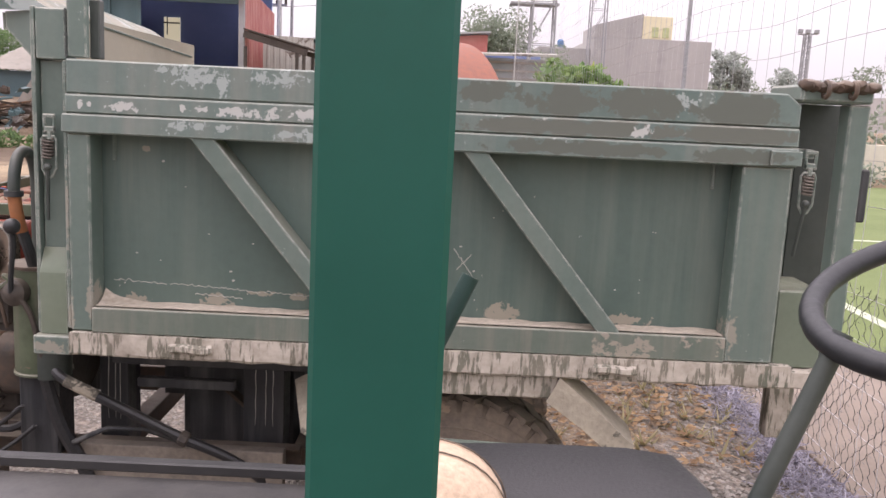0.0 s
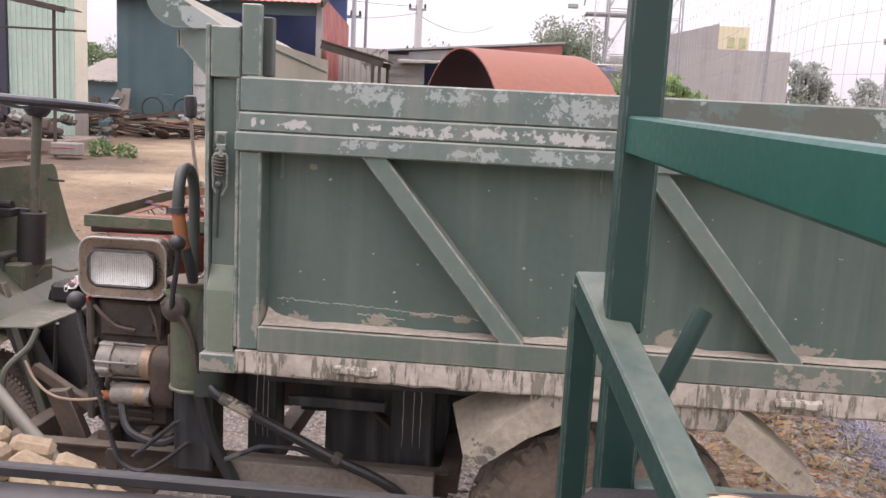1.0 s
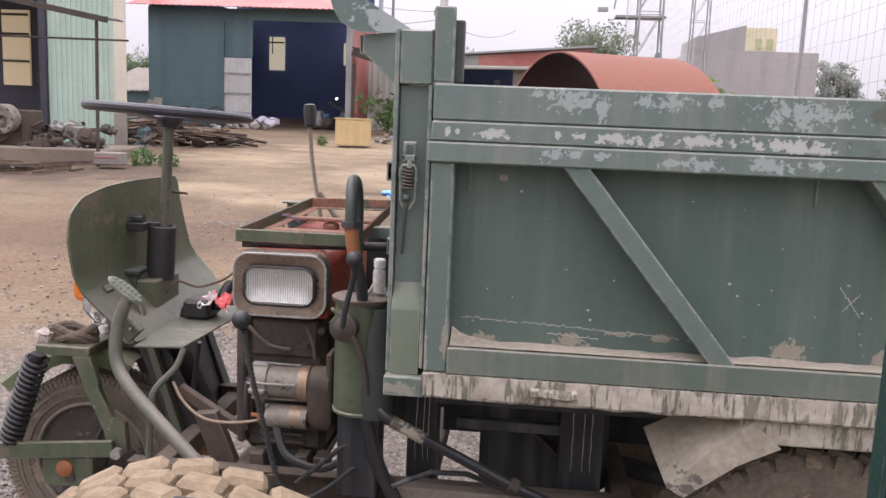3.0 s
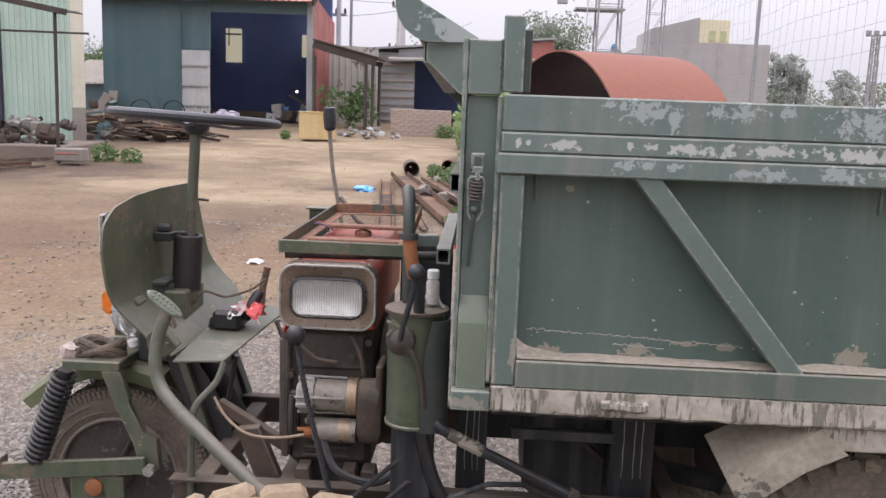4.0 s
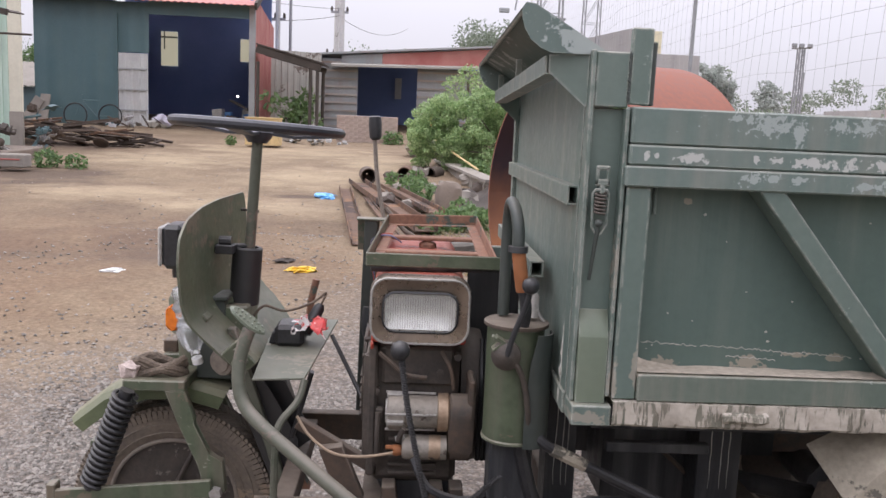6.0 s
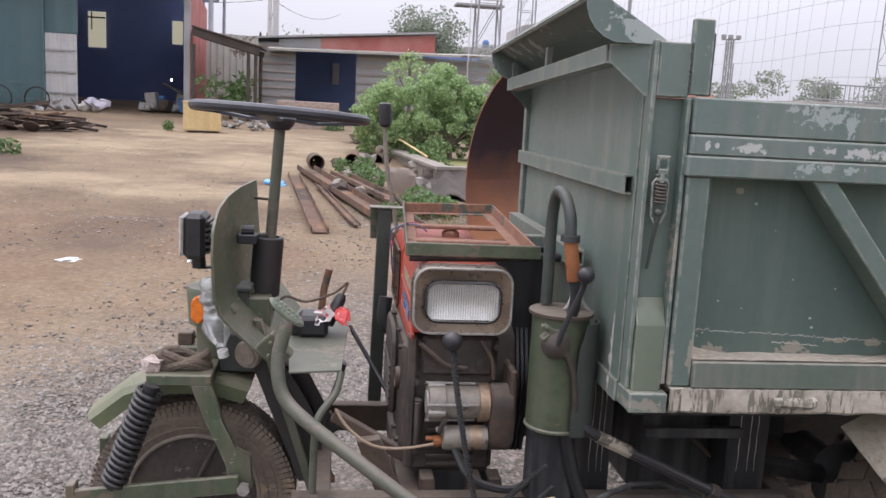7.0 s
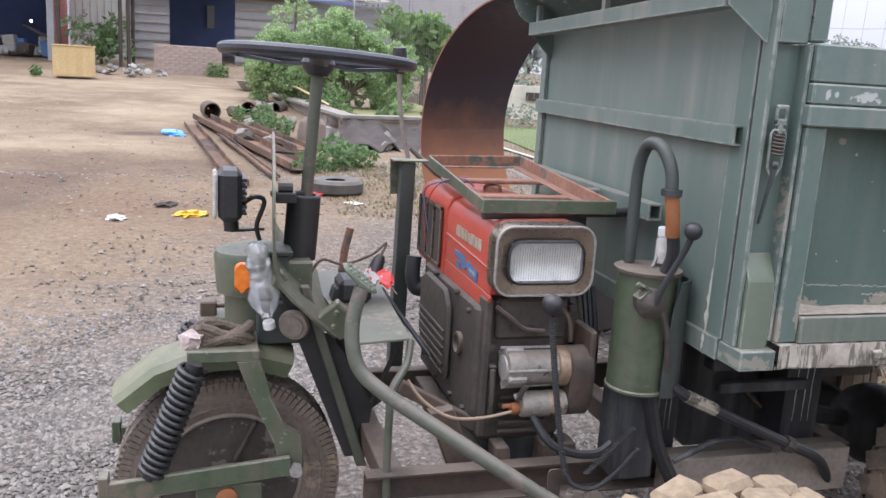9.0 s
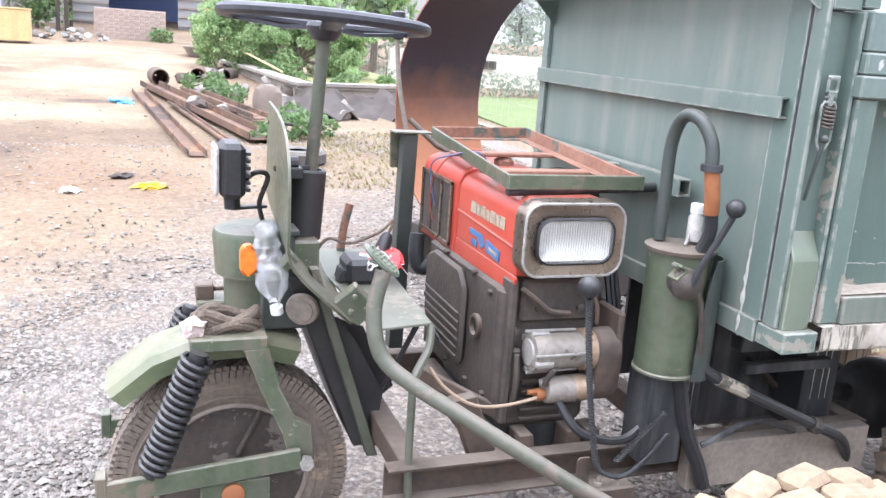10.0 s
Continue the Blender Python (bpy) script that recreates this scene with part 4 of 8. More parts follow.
def latch(x):
    """A sprung tailgate hook hanging on the post."""
    bm = B()
    beam(bm, (x - 0.013, 2.236, 1.492), (x - 0.013, 2.236, 1.54), 0.008, 0.008, (0, 1, 0))
    beam(bm, (x + 0.013, 2.236, 1.492), (x + 0.013, 2.236, 1.54), 0.008, 0.008, (0, 1, 0))
    beam(bm, (x - 0.017, 2.236, 1.537), (x + 0.017, 2.236, 1.537), 0.008, 0.011)
    beam(bm, (x - 0.017, 2.236, 1.502), (x + 0.017, 2.236, 1.502), 0.008, 0.016)
    beam(bm, (x, 2.236, 1.5), (x, 2.236, 1.474), 0.013, 0.008, (0, 1, 0))
    base = part("latch", bm, bed_green, truck, "sprung steel latch with a square eye")
    pts = [(x - 0.003 + 0.013 * math.cos(a * 0.7), 2.232 + 0.012 * math.sin(a * 0.7), 1.477 - 0.0085 * a * 0.7 / 6.28) for a in range(0, 54)]
    part("spring", tube(B(), pts, 0.0032, 6), rim_steel, base, "dusty coil spring")
    cage = [(x - 0.016, 2.236, 1.484), (x + 0.012, 2.236, 1.484), (x + 0.017, 2.236, 1.475), (x + 0.016, 2.236, 1.4), (x + 0.004, 2.236, 1.378), (x - 0.006, 2.236, 1.372), (x - 0.02, 2.236, 1.395), (x - 0.022, 2.236, 1.475)]
    part("cage", tube(B(), cage, 0.0034, 6, True), bed_green, base)
    bm = B()
    ball(bm, (x - 0.004, 2.23, 1.403), 0.0105, 10)
    tube(bm, [(x - 0.004, 2.23, 1.403), (x - 0.009, 2.238, 1.34), (x - 0.014, 2.248, 1.26)], [0.0065, 0.005, 0.004], 7)
    part("hook_rod", bm, dark_frame, base, "thin dusty hook rod")


latch(-1.046)
latch(0.954)

# fender flaps round the rear wheel
bm = B()
lo, hi, rear = [(-0.1, 2.2, 0.836), (-0.2, 2.2, 0.785), (-0.325, 2.2, 0.69)], [(-0.17, 2.205, 0.9), (-0.26, 2.21, 0.82), (-0.365, 2.21, 0.71)], [(-0.2, 2.34, 0.9), (-0.3, 2.36, 0.87), (-0.41, 2.36, 0.81)]
skin(bm, [lo, hi, rear], 0.006)
part("mudguard", bm, caked_plate, truck, "bent mudguard plate streaked with cement")
bm = B()
lo, hi, rear = [(0.3, 2.2, 0.836), (0.4, 2.2, 0.765), (0.5, 2.2, 0.682)], [(0.33, 2.2, 0.9), (0.45, 2.2, 0.8), (0.545, 2.2, 0.715)], [(0.34, 2.34, 0.905), (0.46, 2.34, 0.81), (0.555, 2.34, 0.725)]
skin(bm, [lo, hi, rear], 0.006)
part("mudguard", bm, caked_plate, truck, "bent mudguard plate with dried drips")


def tyre_profile(R, w, rim):
    return [(rim, -w * 0.38), (rim + 0.02, -w * 0.46), ((R + rim) / 2, -w * 0.52), (R * 0.93, -w * 0.47), (R * 0.985, -w * 0.38), (R, -w * 0.2), (R, w * 0.2), (R * 0.985, w * 0.38),
            (R * 0.93, w * 0.47), ((R + rim) / 2, w * 0.52), (rim + 0.02, w * 0.46), (rim, w * 0.38)]


def wheel(parent, c, R, w, rim, lugs, name="wheel"):
    """A wheel whose axle points along y: tyre with lugs, rim disc, hub and nuts."""
    whl = part(name, lathe(B(), [(rim, -w * 0.36), (rim * 1.06, -w * 0.43), (rim * 1.06, -w * 0.4), (rim * 0.9, -w * 0.3), (rim * 0.8, -w * 0.2), (rim * 0.55, -w * 0.22), (rim * 0.3, -w * 0.24), (rim * 0.3, w * 0.2), (rim * 0.9, w * 0.3), (rim * 1.04, w * 0.4)], c, (0, 1, 0), 36), rim_steel, parent)
    part("tyre", lathe(B(), tyre_profile(R, w, rim), c, (0, 1, 0), 48, False), rubber, whl, "dusty worn tyre")
    part("rim_lip", tube(B(), [Vector(c) + Vector((rim * 1.03 * math.cos(a * math.pi / 24), -w * 0.43, rim * 1.03 * math.sin(a * math.pi / 24))) for a in range(48)], rim * 0.035, 8, True), rim_lip_steel, whl)
    part("bead_ring", tube(B(), [Vector(c) + Vector(((R * 0.55 + rim * 0.45) * math.cos(a * math.pi / 24), -w * 0.512, (R * 0.55 + rim * 0.45) * math.sin(a * math.pi / 24))) for a in range(48)], 0.004, 6, True), rubber, whl)
    for k in range(5):
        a = 2 * math.pi * (k + 0.3) / 5
        p = Vector(c) + Vector((rim * 0.68 * math.cos(a), -w * 0.215, rim * 0.68 * math.sin(a)))
        part("rim_hole", lathe(B(), [(rim * 0.1, -0.004), (rim * 0.1, 0.004)], p, (0, 1, 0), 14), black_plastic, whl)
    bm = B()
    lw = math.pi * R / lugs * 0.74
    for k in range(lugs):
        for s in (-1, 1):
            a = 2 * math.pi * (k + 0.25 * s) / lugs
            m = Matrix.Translation(c) @ Matrix.Rotation(a, 4, "Y") @ Matrix.Translation((0, s * w * 0.26, R)) @ Matrix.Rotation(0.5 * s, 4, "Z")
            box(bm, -lw, lw, -w * 0.24, w * 0.22, -0.012, R * 0.014, 0, m)
            m2 = Matrix.Translation(c) @ Matrix.Rotation(a, 4, "Y") @ Matrix.Translation((0, s * w * 0.47, R * 0.93))
            box(bm, -lw, lw, -0.006, 0.003, -R * 0.045, R * 0.055, 0, m2)
    part("tread", bm, rubber, whl)
    for q, thick in ((0.3, 0.0035), (0.78, 0.003)):
        part("sidewall_rib", tube(B(), [Vector(c) + Vector(((rim + (R - rim) * q) * math.cos(a * math.pi / 24), -w * (0.505 - 0.05 * abs(q - 0.5)), (rim + (R - rim) * q) * math.sin(a * math.pi / 24))) for a in range(48)], thick, 6, True), rubber, whl)
    bm = B()
    lathe(bm, [(rim * 0.26, 0), (rim * 0.26, -0.03), (rim * 0.18, -0.05), (rim * 0.1, -0.055)], Vector(c) + Vector((0, -w * 0.24, 0)), (0, 1, 0), 20)
    part("hub", bm, cast_iron, whl)
    for k in range(6):
        a = 2 * math.pi * k / 6
        p = Vector(c) + Vector((rim * 0.42 * math.cos(a), -w * 0.24, rim * 0.42 * math.sin(a)))
        part("wheel_nut", lathe(B(), [(0.011, 0.01), (0.011, -0.014)], p, (0, 1, 0), 6), cast_iron, whl)
    return whl


wheel(truck, (0.05, 2.42, 0.385), 0.405, 0.2, 0.215, 32, "rear_wheel")
wheel(truck, (0.05, 3.42, 0.385), 0.405, 0.2, 0.215, 32, "rear_wheel")
wheel(truck, (-2.262, 2.99, 0.335), 0.322, 0.14, 0.203, 104, "front_wheel")
fwc = Vector((-2.262, 2.948, 0.335))
for r, q in ((0.16, 0.006), (0.085, 0.006)):
    part("rim_ring", tube(B(), [fwc + Vector((r * math.cos(a * math.pi / 20), 0, r * math.sin(a * math.pi / 20))) for a in range(40)], q, 6, True), rim_lip_steel, truck)
part("rear_axle", tube(B(), [(0.05, 2.5, 0.385), (0.05, 3.34, 0.385)], 0.06, 12), chassis_dark, truck)
part("axle_casing", ball(B(), (0.05, 2.92, 0.385), 0.15, 16), chassis_dark, truck)

# chassis
bm = B()
prism(bm, [(2.52, 0.43), (2.57, 0.43), (2.57, 0.525), (2.52, 0.525), (2.52, 0.519), (2.563, 0.519), (2.563, 0.436), (2.52, 0.436)], -1.93, -0.42, "x")
part("chassis_rail", bm, chassis_rust, truck, "rusty steel channel rail")
part("chassis_rail", box(B(), -1.93, 0.35, 3.27, 3.32, 0.43, 0.53), chassis_rust, truck)
part("subframe_rail", box(B(), -0.98, 0.4, 2.46, 2.51, 0.8, 0.895), chassis_dark, truck)
part("subframe_rail", box(B(), -0.98, 0.4, 3.3, 3.35, 0.84, 0.9), chassis_dark, truck)
for x in (-1.88, -1.62, -1.05, -0.45):
    part("cross_member", box(B(), x, x + 0.06, 2.572, 3.268, 0.44, 0.51), chassis_rust, truck)
for x0, x1, y in ((-1.075, -0.985, 2.6), (-0.615, -0.485, 2.6)):
    bm = B()
    prism(bm, [(x0, y), (x1, y), (x1, y + 0.11), (x1 - 0.012, y + 0.11), (x1 - 0.012, y + 0.012), (x0 + 0.012, y + 0.012), (x0 + 0.012, y + 0.11), (x0, y + 0.11)], 0.47, 0.9, "z", 0.002)
    up = part("upright", bm, chassis_dark, truck, "black steel upright streaked with white cement")
    for q in (0.3, 0.55, 0.72):
        x = x0 + (x1 - x0) * q
        part("cement_run", tube(B(), [(x + 0.004 * noise.noise(Vector((k, x * 9, 0))), y - 0.001, 0.89 - 0.04 * k) for k in range(9)], [0.002, 0.0017, 0.002, 0.0014, 0.0017, 0.0012, 0.0017, 0.001, 0.0006], 5), weld_white, up)
part("cross_bar", box(B(), -0.92, -0.62, 2.5, 2.53, 0.715, 0.745), chassis_dark, truck)
# added sheet: covers bright ground behind and stands for under-bed shade
part("under_bed_shade_sheet", box(B(), -1.0, -0.2, 3.0, 3.012, 0.52, 0.9, 0), chassis_dark, truck, "added dark sheet standing for the shade under the bed")
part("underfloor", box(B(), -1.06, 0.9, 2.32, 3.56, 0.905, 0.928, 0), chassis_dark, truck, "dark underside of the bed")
part("gearbox", box(B(), -0.86, -0.45, 2.75, 3.1, 0.42, 0.8, 0.03), chassis_dark, truck)
part("propeller_shaft", tube(B(), [(-0.45, 2.92, 0.48), (0.0, 2.92, 0.4)], 0.035, 10), chassis_dark, truck)
part("tip_ram", tube(B(), [(-0.75, 2.9, 0.55), (-0.2, 2.9, 0.88)], 0.05, 12), chassis_dark, truck)
part("lower_tray", box(B(), -1.09, -0.46, 2.47, 2.515, 0.4, 0.535, 0.003), rim_lip_steel, truck, "dusty grey cross beam under the bed")
bm = B()
tube(bm, arc_path([(-1.14, 2.42, 0.79), (-1.09, 2.4, 0.757), (-0.93, 2.4, 0.682), (-0.75, 2.4, 0.598), (-0.63, 2.42, 0.54), (-0.55, 2.46, 0.47), (-0.5, 2.5, 0.4)], 5), 0.0155, 10)
part("hose", bm, black_plastic, truck, "black rubber hydraulic hose")
bm = B()
tube(bm, arc_path([(-1.095, 2.4, 0.7595), (-1.06, 2.4, 0.743), (-1.0, 2.4, 0.715)], 4), 0.018, 10)
part("hose_wrap", bm, caked_plate, truck, "dirty pale tape round the hose")
part("hose_union", lathe(B(), [(0.02, -0.015), (0.024, -0.01), (0.024, 0.01), (0.02, 0.015)], (-0.745, 2.4, 0.596), (0.9, 0, -0.42), 8), cast_iron, truck)
part("stay_bar", beam(B(), (-0.71, 2.72, 0.66), (-0.55, 2.72, 0.52), 0.012, 0.05, (0, 1, 0)), chassis_rust, truck, "flat rusty stay under the bed")
part("slack_rod", tube(B(), [(-1.09, 2.43, 0.555), (-0.98, 2.42, 0.61), (-0.88, 2.45, 0.6), (-0.75, 2.465, 0.55)], 0.008, 8), chassis_dark, truck)
bm = B()
tube(bm, arc_path([(-1.18, 2.46, 0.78), (-1.173, 2.45, 0.735), (-1.137, 2.45, 0.604), (-1.079, 2.45, 0.492), (-1.05, 2.45, 0.42)], 5), 0.021, 9)
part("hose", bm, black_plastic, truck)

# front frame: slanted neck, deck plate, tubes
neck = part("neck", prism(B(), [(-2.13, 0.92), (-2.04, 0.9), (-1.88, 0.4), (-1.925, 0.4)], 2.9, 3.299, "y", 0.004), neck_black, truck, "sooty slanted neck box")
part("neck_web", prism(B(), [(-2.0, 0.8), (-1.985, 0.8), (-1.935, 0.73), (-1.846, 0.568), (-1.86, 0.47), (-1.885, 0.42)], 2.896, 2.8995, "y"), neck_black, neck)
part("neck_foot", prism(B(), [(-1.89, 0.45), (-1.862, 0.49), (-1.805, 0.395), (-1.87, 0.395)], 2.9005, 2.95, "y", 0.002), tray_rust, neck, "rusty foot plate of the neck")
part("neck_edge", prism(B(), [(-2.076, 0.95), (-2.05, 0.95), (-1.862, 0.385), (-1.894, 0.385)], 2.86, 2.895, "y", 0.003), grimy_tube, neck)
part("neck_edge", prism(B(), [(-2.06, 0.87), (-2.03, 0.88), (-1.86, 0.4), (-1.895, 0.4)], 3.3, 3.36, "y", 0.003), dark_frame, neck)
part("deck_plate", prism(B(), [(-1.95, 2.62), (-1.80, 2.645), (-1.765, 3.4), (-2.0, 3.4)], 0.855, 0.862, "z", 0.0015), deck_green, truck, "flat green footplate")
part("back_sheet", prism(B(), [(-1.985, 0.78), (-1.9, 0.75), (-1.8, 0.56), (-1.88, 0.5)], 2.95, 2.96, "y"), neck_black, truck)
bm = B()
tube(bm, arc_path([(-1.953, 2.585, 1.02), (-1.975, 2.57, 0.94), (-1.975, 2.55, 0.87), (-1.955, 2.53, 0.815), (-1.9, 2.49, 0.77), (-1.75, 2.4, 0.685), (-1.55, 2.3, 0.57), (-1.44, 2.26, 0.51)], 5), 0.0195, 16)
brake = part("pedal_tube", bm, grimy_tube, truck, "bent green steel pedal tube")
m = Matrix.Translation((-1.957, 2.585, 1.045)) @ Euler((radians(35), radians(40), radians(15))).to_matrix().to_4x4()
bm = B()
lathe(bm, [(0.03, -0.006), (0.034, 0), (0.03, 0.006)], (0, 0, 0), (0, 0, 1), 18)
bmesh.ops.transform(bm, matrix=m @ Matrix.Diagonal((1.9, 0.72, 1, 1)), verts=bm.verts)
pad = part("pedal_pad", bm, light_patch, brake, "oval ribbed pedal pad")
bm = B()
for k in range(-3, 4):
    for s in (-1, 1):
        ball(bm, m @ Vector((k * 0.0145, s * 0.009, 0.007)), 0.004, 6)
part("pad_stud", bm, light_patch, brake)
bm = B()
tube(bm, arc_path([(-1.8, 2.65, 0.855), (-1.815, 2.62, 0.8), (-1.86, 2.58, 0.745), (-1.87, 2.56, 0.69), (-1.872, 2.55, 0.52), (-1.87, 2.54, 0.4)], 4), 0.011, 8)
part("clutch_rod", bm, grimy_tube, truck)
bm = B()
tube(bm, [(-1.87, 2.54, 0.4), (-1.85, 2.5, 0.365), (-1.72, 2.48, 0.36)], 0.012, 8)
part("step_bar", bm, chassis_rust, truck)
bm = B()
tube(bm, [(-1.79, 2.75, 0.85), (-1.86, 2.85, 0.6)], 0.008, 8)
tube(bm, [(-1.77, 3.2, 0.85), (-1.6, 2.95, 0.62)], 0.008, 8)
part("stay", bm, black_plastic, truck)
part("gear_linkage", beam(B(), (-1.82, 2.66, 0.72), (-1.6, 2.64, 0.6), 0.03, 0.035), chassis_rust, truck)
bm = B()
prism(bm, [(-1.75, 0.66), (-1.68, 0.67), (-1.58, 0.43), (-1.66, 0.43)], 2.6, 2.64, "y", 0.003)
part("engine_bracket", bm, chassis_rust, truck)

# cables hanging between the deck and the engine
for i, (pts, r, mt) in enumerate((
        ([(-1.815, 2.6, 0.76), (-1.772, 2.58, 0.705), (-1.7, 2.56, 0.664), (-1.605, 2.56, 0.658), (-1.5, 2.555, 0.68)], 0.0045, wire_tan),
        ([(-1.47, 2.55, 0.66), (-1.42, 2.5, 0.59), (-1.3, 2.48, 0.57), (-1.2, 2.5, 0.64)], 0.012, black_plastic))):
    part("cable", tube(B(), arc_path(pts, 6), r, 7), mt, truck)

# steering column and wheel
col = part("steering_column", tube(B(), [(-2.045, 3.06, 1.14), (-2.02, 3.055, 1.535)], 0.018, 14), grimy_tube, truck)
part("column_sleeve", lathe(B(), [(0.05, 0), (0.05, 0.19), (0.046, 0.195), (0.036, 0.195), (0.036, 0.17)], (-2.06, 3.06, 0.99), (0.06, 0, 1), 22), neck_black, col, "dark steel column sleeve")
bm = B()
prism(bm, [(-2.13, 1.0), (-2.08, 1.0), (-2.06, 0.86), (-2.1, 0.86)], 2.99, 3.13, "y", 0.003)
box(bm, -2.16, -2.09, 2.94, 3.06, 1.02, 1.035)
box(bm, -2.15, -2.1, 2.95, 3.05, 0.93, 1.02)
part("column_bracket", bm, dark_frame, col)
bm = B()
box(bm, -2.14, -2.08, 2.97, 3.03, 1.17, 1.2)
tube(bm, [(-2.13, 3.0, 1.21), (-2.09, 3.0, 1.21)], 0.018, 10)
tube(bm, [(-2.15, 3.02, 1.19), (-2.05, 3.05, 1.19)], 0.008, 7)
part("column_clamp", bm, black_plastic, col)
tilt = Matrix.Translation((-2.018, 3.055, 1.57)) @ Euler((radians(-2), radians(2.5), 0)).to_matrix().to_4x4()
bm = B()
tube(bm, [tilt @ Vector((0.272 * math.cos(a * math.pi / 24), 0.272 * math.sin(a * math.pi / 24), 0.018)) for a in range(48)], 0.0165, 10, True)
sw = part("steering_wheel", bm, wheel_black, truck, "worn black plastic steering wheel")
for a in (0.4, 2.5, 4.6):
    bm = B()
    skin(bm, [[tilt @ Vector((r * math.cos(a + s * q / max(r, 0.05)), r * math.sin(a + s * q / max(r, 0.05)), z)) for s in (-1, 0, 1)] for r, z, q in ((0.03, 0.004, 0.03), (0.12, -0.002, 0.022), (0.265, 0.012, 0.03))], 0.01)
    part("spoke", bm, wheel_black, sw)
bm = B()
lathe(bm, [(0.03, -0.035), (0.045, -0.015), (0.05, 0.0), (0.045, 0.012), (0.02, 0.016)], tilt.translation, tilt.to_3x3() @ Vector((0, 0, 1)), 20)
part("wheel_boss", bm, wheel_black, sw)

# leg shield: curved plate in front of the driver's feet
bm = B()
rows = []
outline = ((0.84, 2.72, 3.4), (0.88, 2.7, 3.46), (0.93, 2.7, 3.5), (0.99, 2.69, 3.5), (1.08, 2.655, 3.44), (1.18, 2.635, 3.4), (1.26, 2.65, 3.37), (1.31, 2.72, 3.36), (1.335, 2.86, 3.345), (1.345, 3.04, 3.33))
fine = []
for (a, b) in zip(outline, outline[1:]):
    fine += [tuple(a[i] + (b[i] - a[i]) * q / 5 for i in range(3)) for q in range(5)]
fine.append(outline[-1])
for _ in range(4):
    fine = [fine[0]] + [(fine[i][0], 0.25 * fine[i - 1][1] + 0.5 * fine[i][1] + 0.25 * fine[i + 1][1], fine[i][2]) for i in range(1, len(fine) - 1)] + [fine[-1]]
for z, y0, y1 in fine:
    row = []
    for k in range(9):
        y = y0 + (y1 - y0) * k / 8
        lean = 1.05 * max(0, 1.0 - z) + 0.012 * max(0, 1 - abs(z - 1.0) / 0.05)
        row.append((-2.14 + 0.0725 * (y - 3.07) + lean + 0.006 * math.sin(3.0 * z), y, z))
    rows.append(row)
skin(bm, rows, 0.007)
shield = part("leg_shield", bm, frame_green, truck, "rounded olive sheet-steel leg shield")
part("shield_bolt", tube(B(), [(-2.13, 3.3, 1.285), (-2.055, 3.3, 1.28)], 0.005, 7), cast_iron, shield)
part("shield_bracket", box(B(), -0.012, 0.012, -0.03, 0.03, -0.022, 0.022, 0.003, Matrix.Translation((-2.14, 2.82, 0.985)) @ Matrix.Rotation(0.75, 4, "Y")), frame_green, shield)
tabm = Matrix.Translation((-1.995, 2.665, 0.912)) @ Matrix.Rotation(0.8, 4, "Y") @ Matrix.Rotation(0.25, 4, "X")
tab = part("shield_tab", box(B(), -0.045, 0.045, -0.012, 0.02, -0.035, 0.035, 0.004, tabm), frame_green, shield)
for dx, dz in ((-0.025, 0.015), (0.02, 0.015), (0.0, -0.018)):
    part("tab_bolt", lathe(B(), [(0.007, 0.0), (0.007, -0.008), (0.004, -0.01)], tabm @ Vector((dx, -0.012, dz)), tabm.to_3x3() @ Vector((0, 1, 0)), 8), frame_green, tab)

def rounded_pane(cx, cz, w, h, r, n=5):
    """A rounded rectangle's outline."""
    out = []
    for sx, sz, a0 in ((1, 1, 0), (-1, 1, 90), (-1, -1, 180), (1, -1, 270)):
        for k in range(n + 1):
            a = radians(a0 + 90 * k / n)
            out.append((cx + sx * (w / 2 - r) + r * math.cos(a), cz + sz * (h / 2 - r) + r * math.sin(a)))
    return out


# steering head and front suspension
head = part("steering_head", lathe(B(), [(0.09, 0.0), (0.09, 0.14), (0.112, 0.142), (0.116, 0.25), (0.108, 0.265), (0.06, 0.27)], (-2.185, 3.06, 0.755), (-0.04, 0, 1), 26), frame_green, truck, "olive steel steering head drum")
part("head_box", box(B(), -2.15, -2.03, 2.96, 3.16, 0.89, 1.0, 0.006), frame_green, head)
part("head_socket", box(B(), -2.19, -2.03, 2.94, 3.18, 0.755, 0.885, 0.006), dark_frame, head)
bm = B()
lathe(bm, [(0.02, -0.004), (0.03, -0.004), (0.032, 0.0), (0.042, 0.002), (0.046, 0.012), (0.04, 0.026), (0.024, 0.034), (0.02, 0.06)], (-2.095, 2.86, 0.835), (0.45, 1, 0.1), 24)
part("horn", bm, rim_lip_steel, head, "small dull metal horn")
bm = B()
prism(bm, rounded_pane(-2.238, 0.984, 0.04, 0.08, 0.018), 2.826, 2.862, "y", 0.006)
part("indicator", bm, orange_lens, head, "orange plastic turn indicator")
part("indicator_stalk", tube(B(), [(-2.238, 2.862, 0.986), (-2.225, 2.96, 0.975)], 0.01, 8), black_plastic, head)
lampb = part("work_lamp", box(B(), -2.30, -2.235, 2.93, 3.06, 1.12, 1.265, 0.014), black_plastic, truck, "square black work lamp")
bm = B()
box(bm, -2.315, -2.302, 2.935, 3.055, 1.128, 1.258, 0.006)
part("lamp_front", bm, grey_glass, lampb)
for k in range(6):
    part("cooling_fin", box(B(), -2.235, -2.222, 2.94, 3.05, 1.14 + 0.019 * k, 1.148 + 0.019 * k, 0), black_plastic, lampb)
bm = B()
tube(bm, [(-2.265, 3.0, 1.125), (-2.262, 3.0, 1.085)], 0.022, 12)
beam(bm, (-2.27, 3.0, 1.085), (-2.17, 3.03, 1.085), 0.03, 0.008)
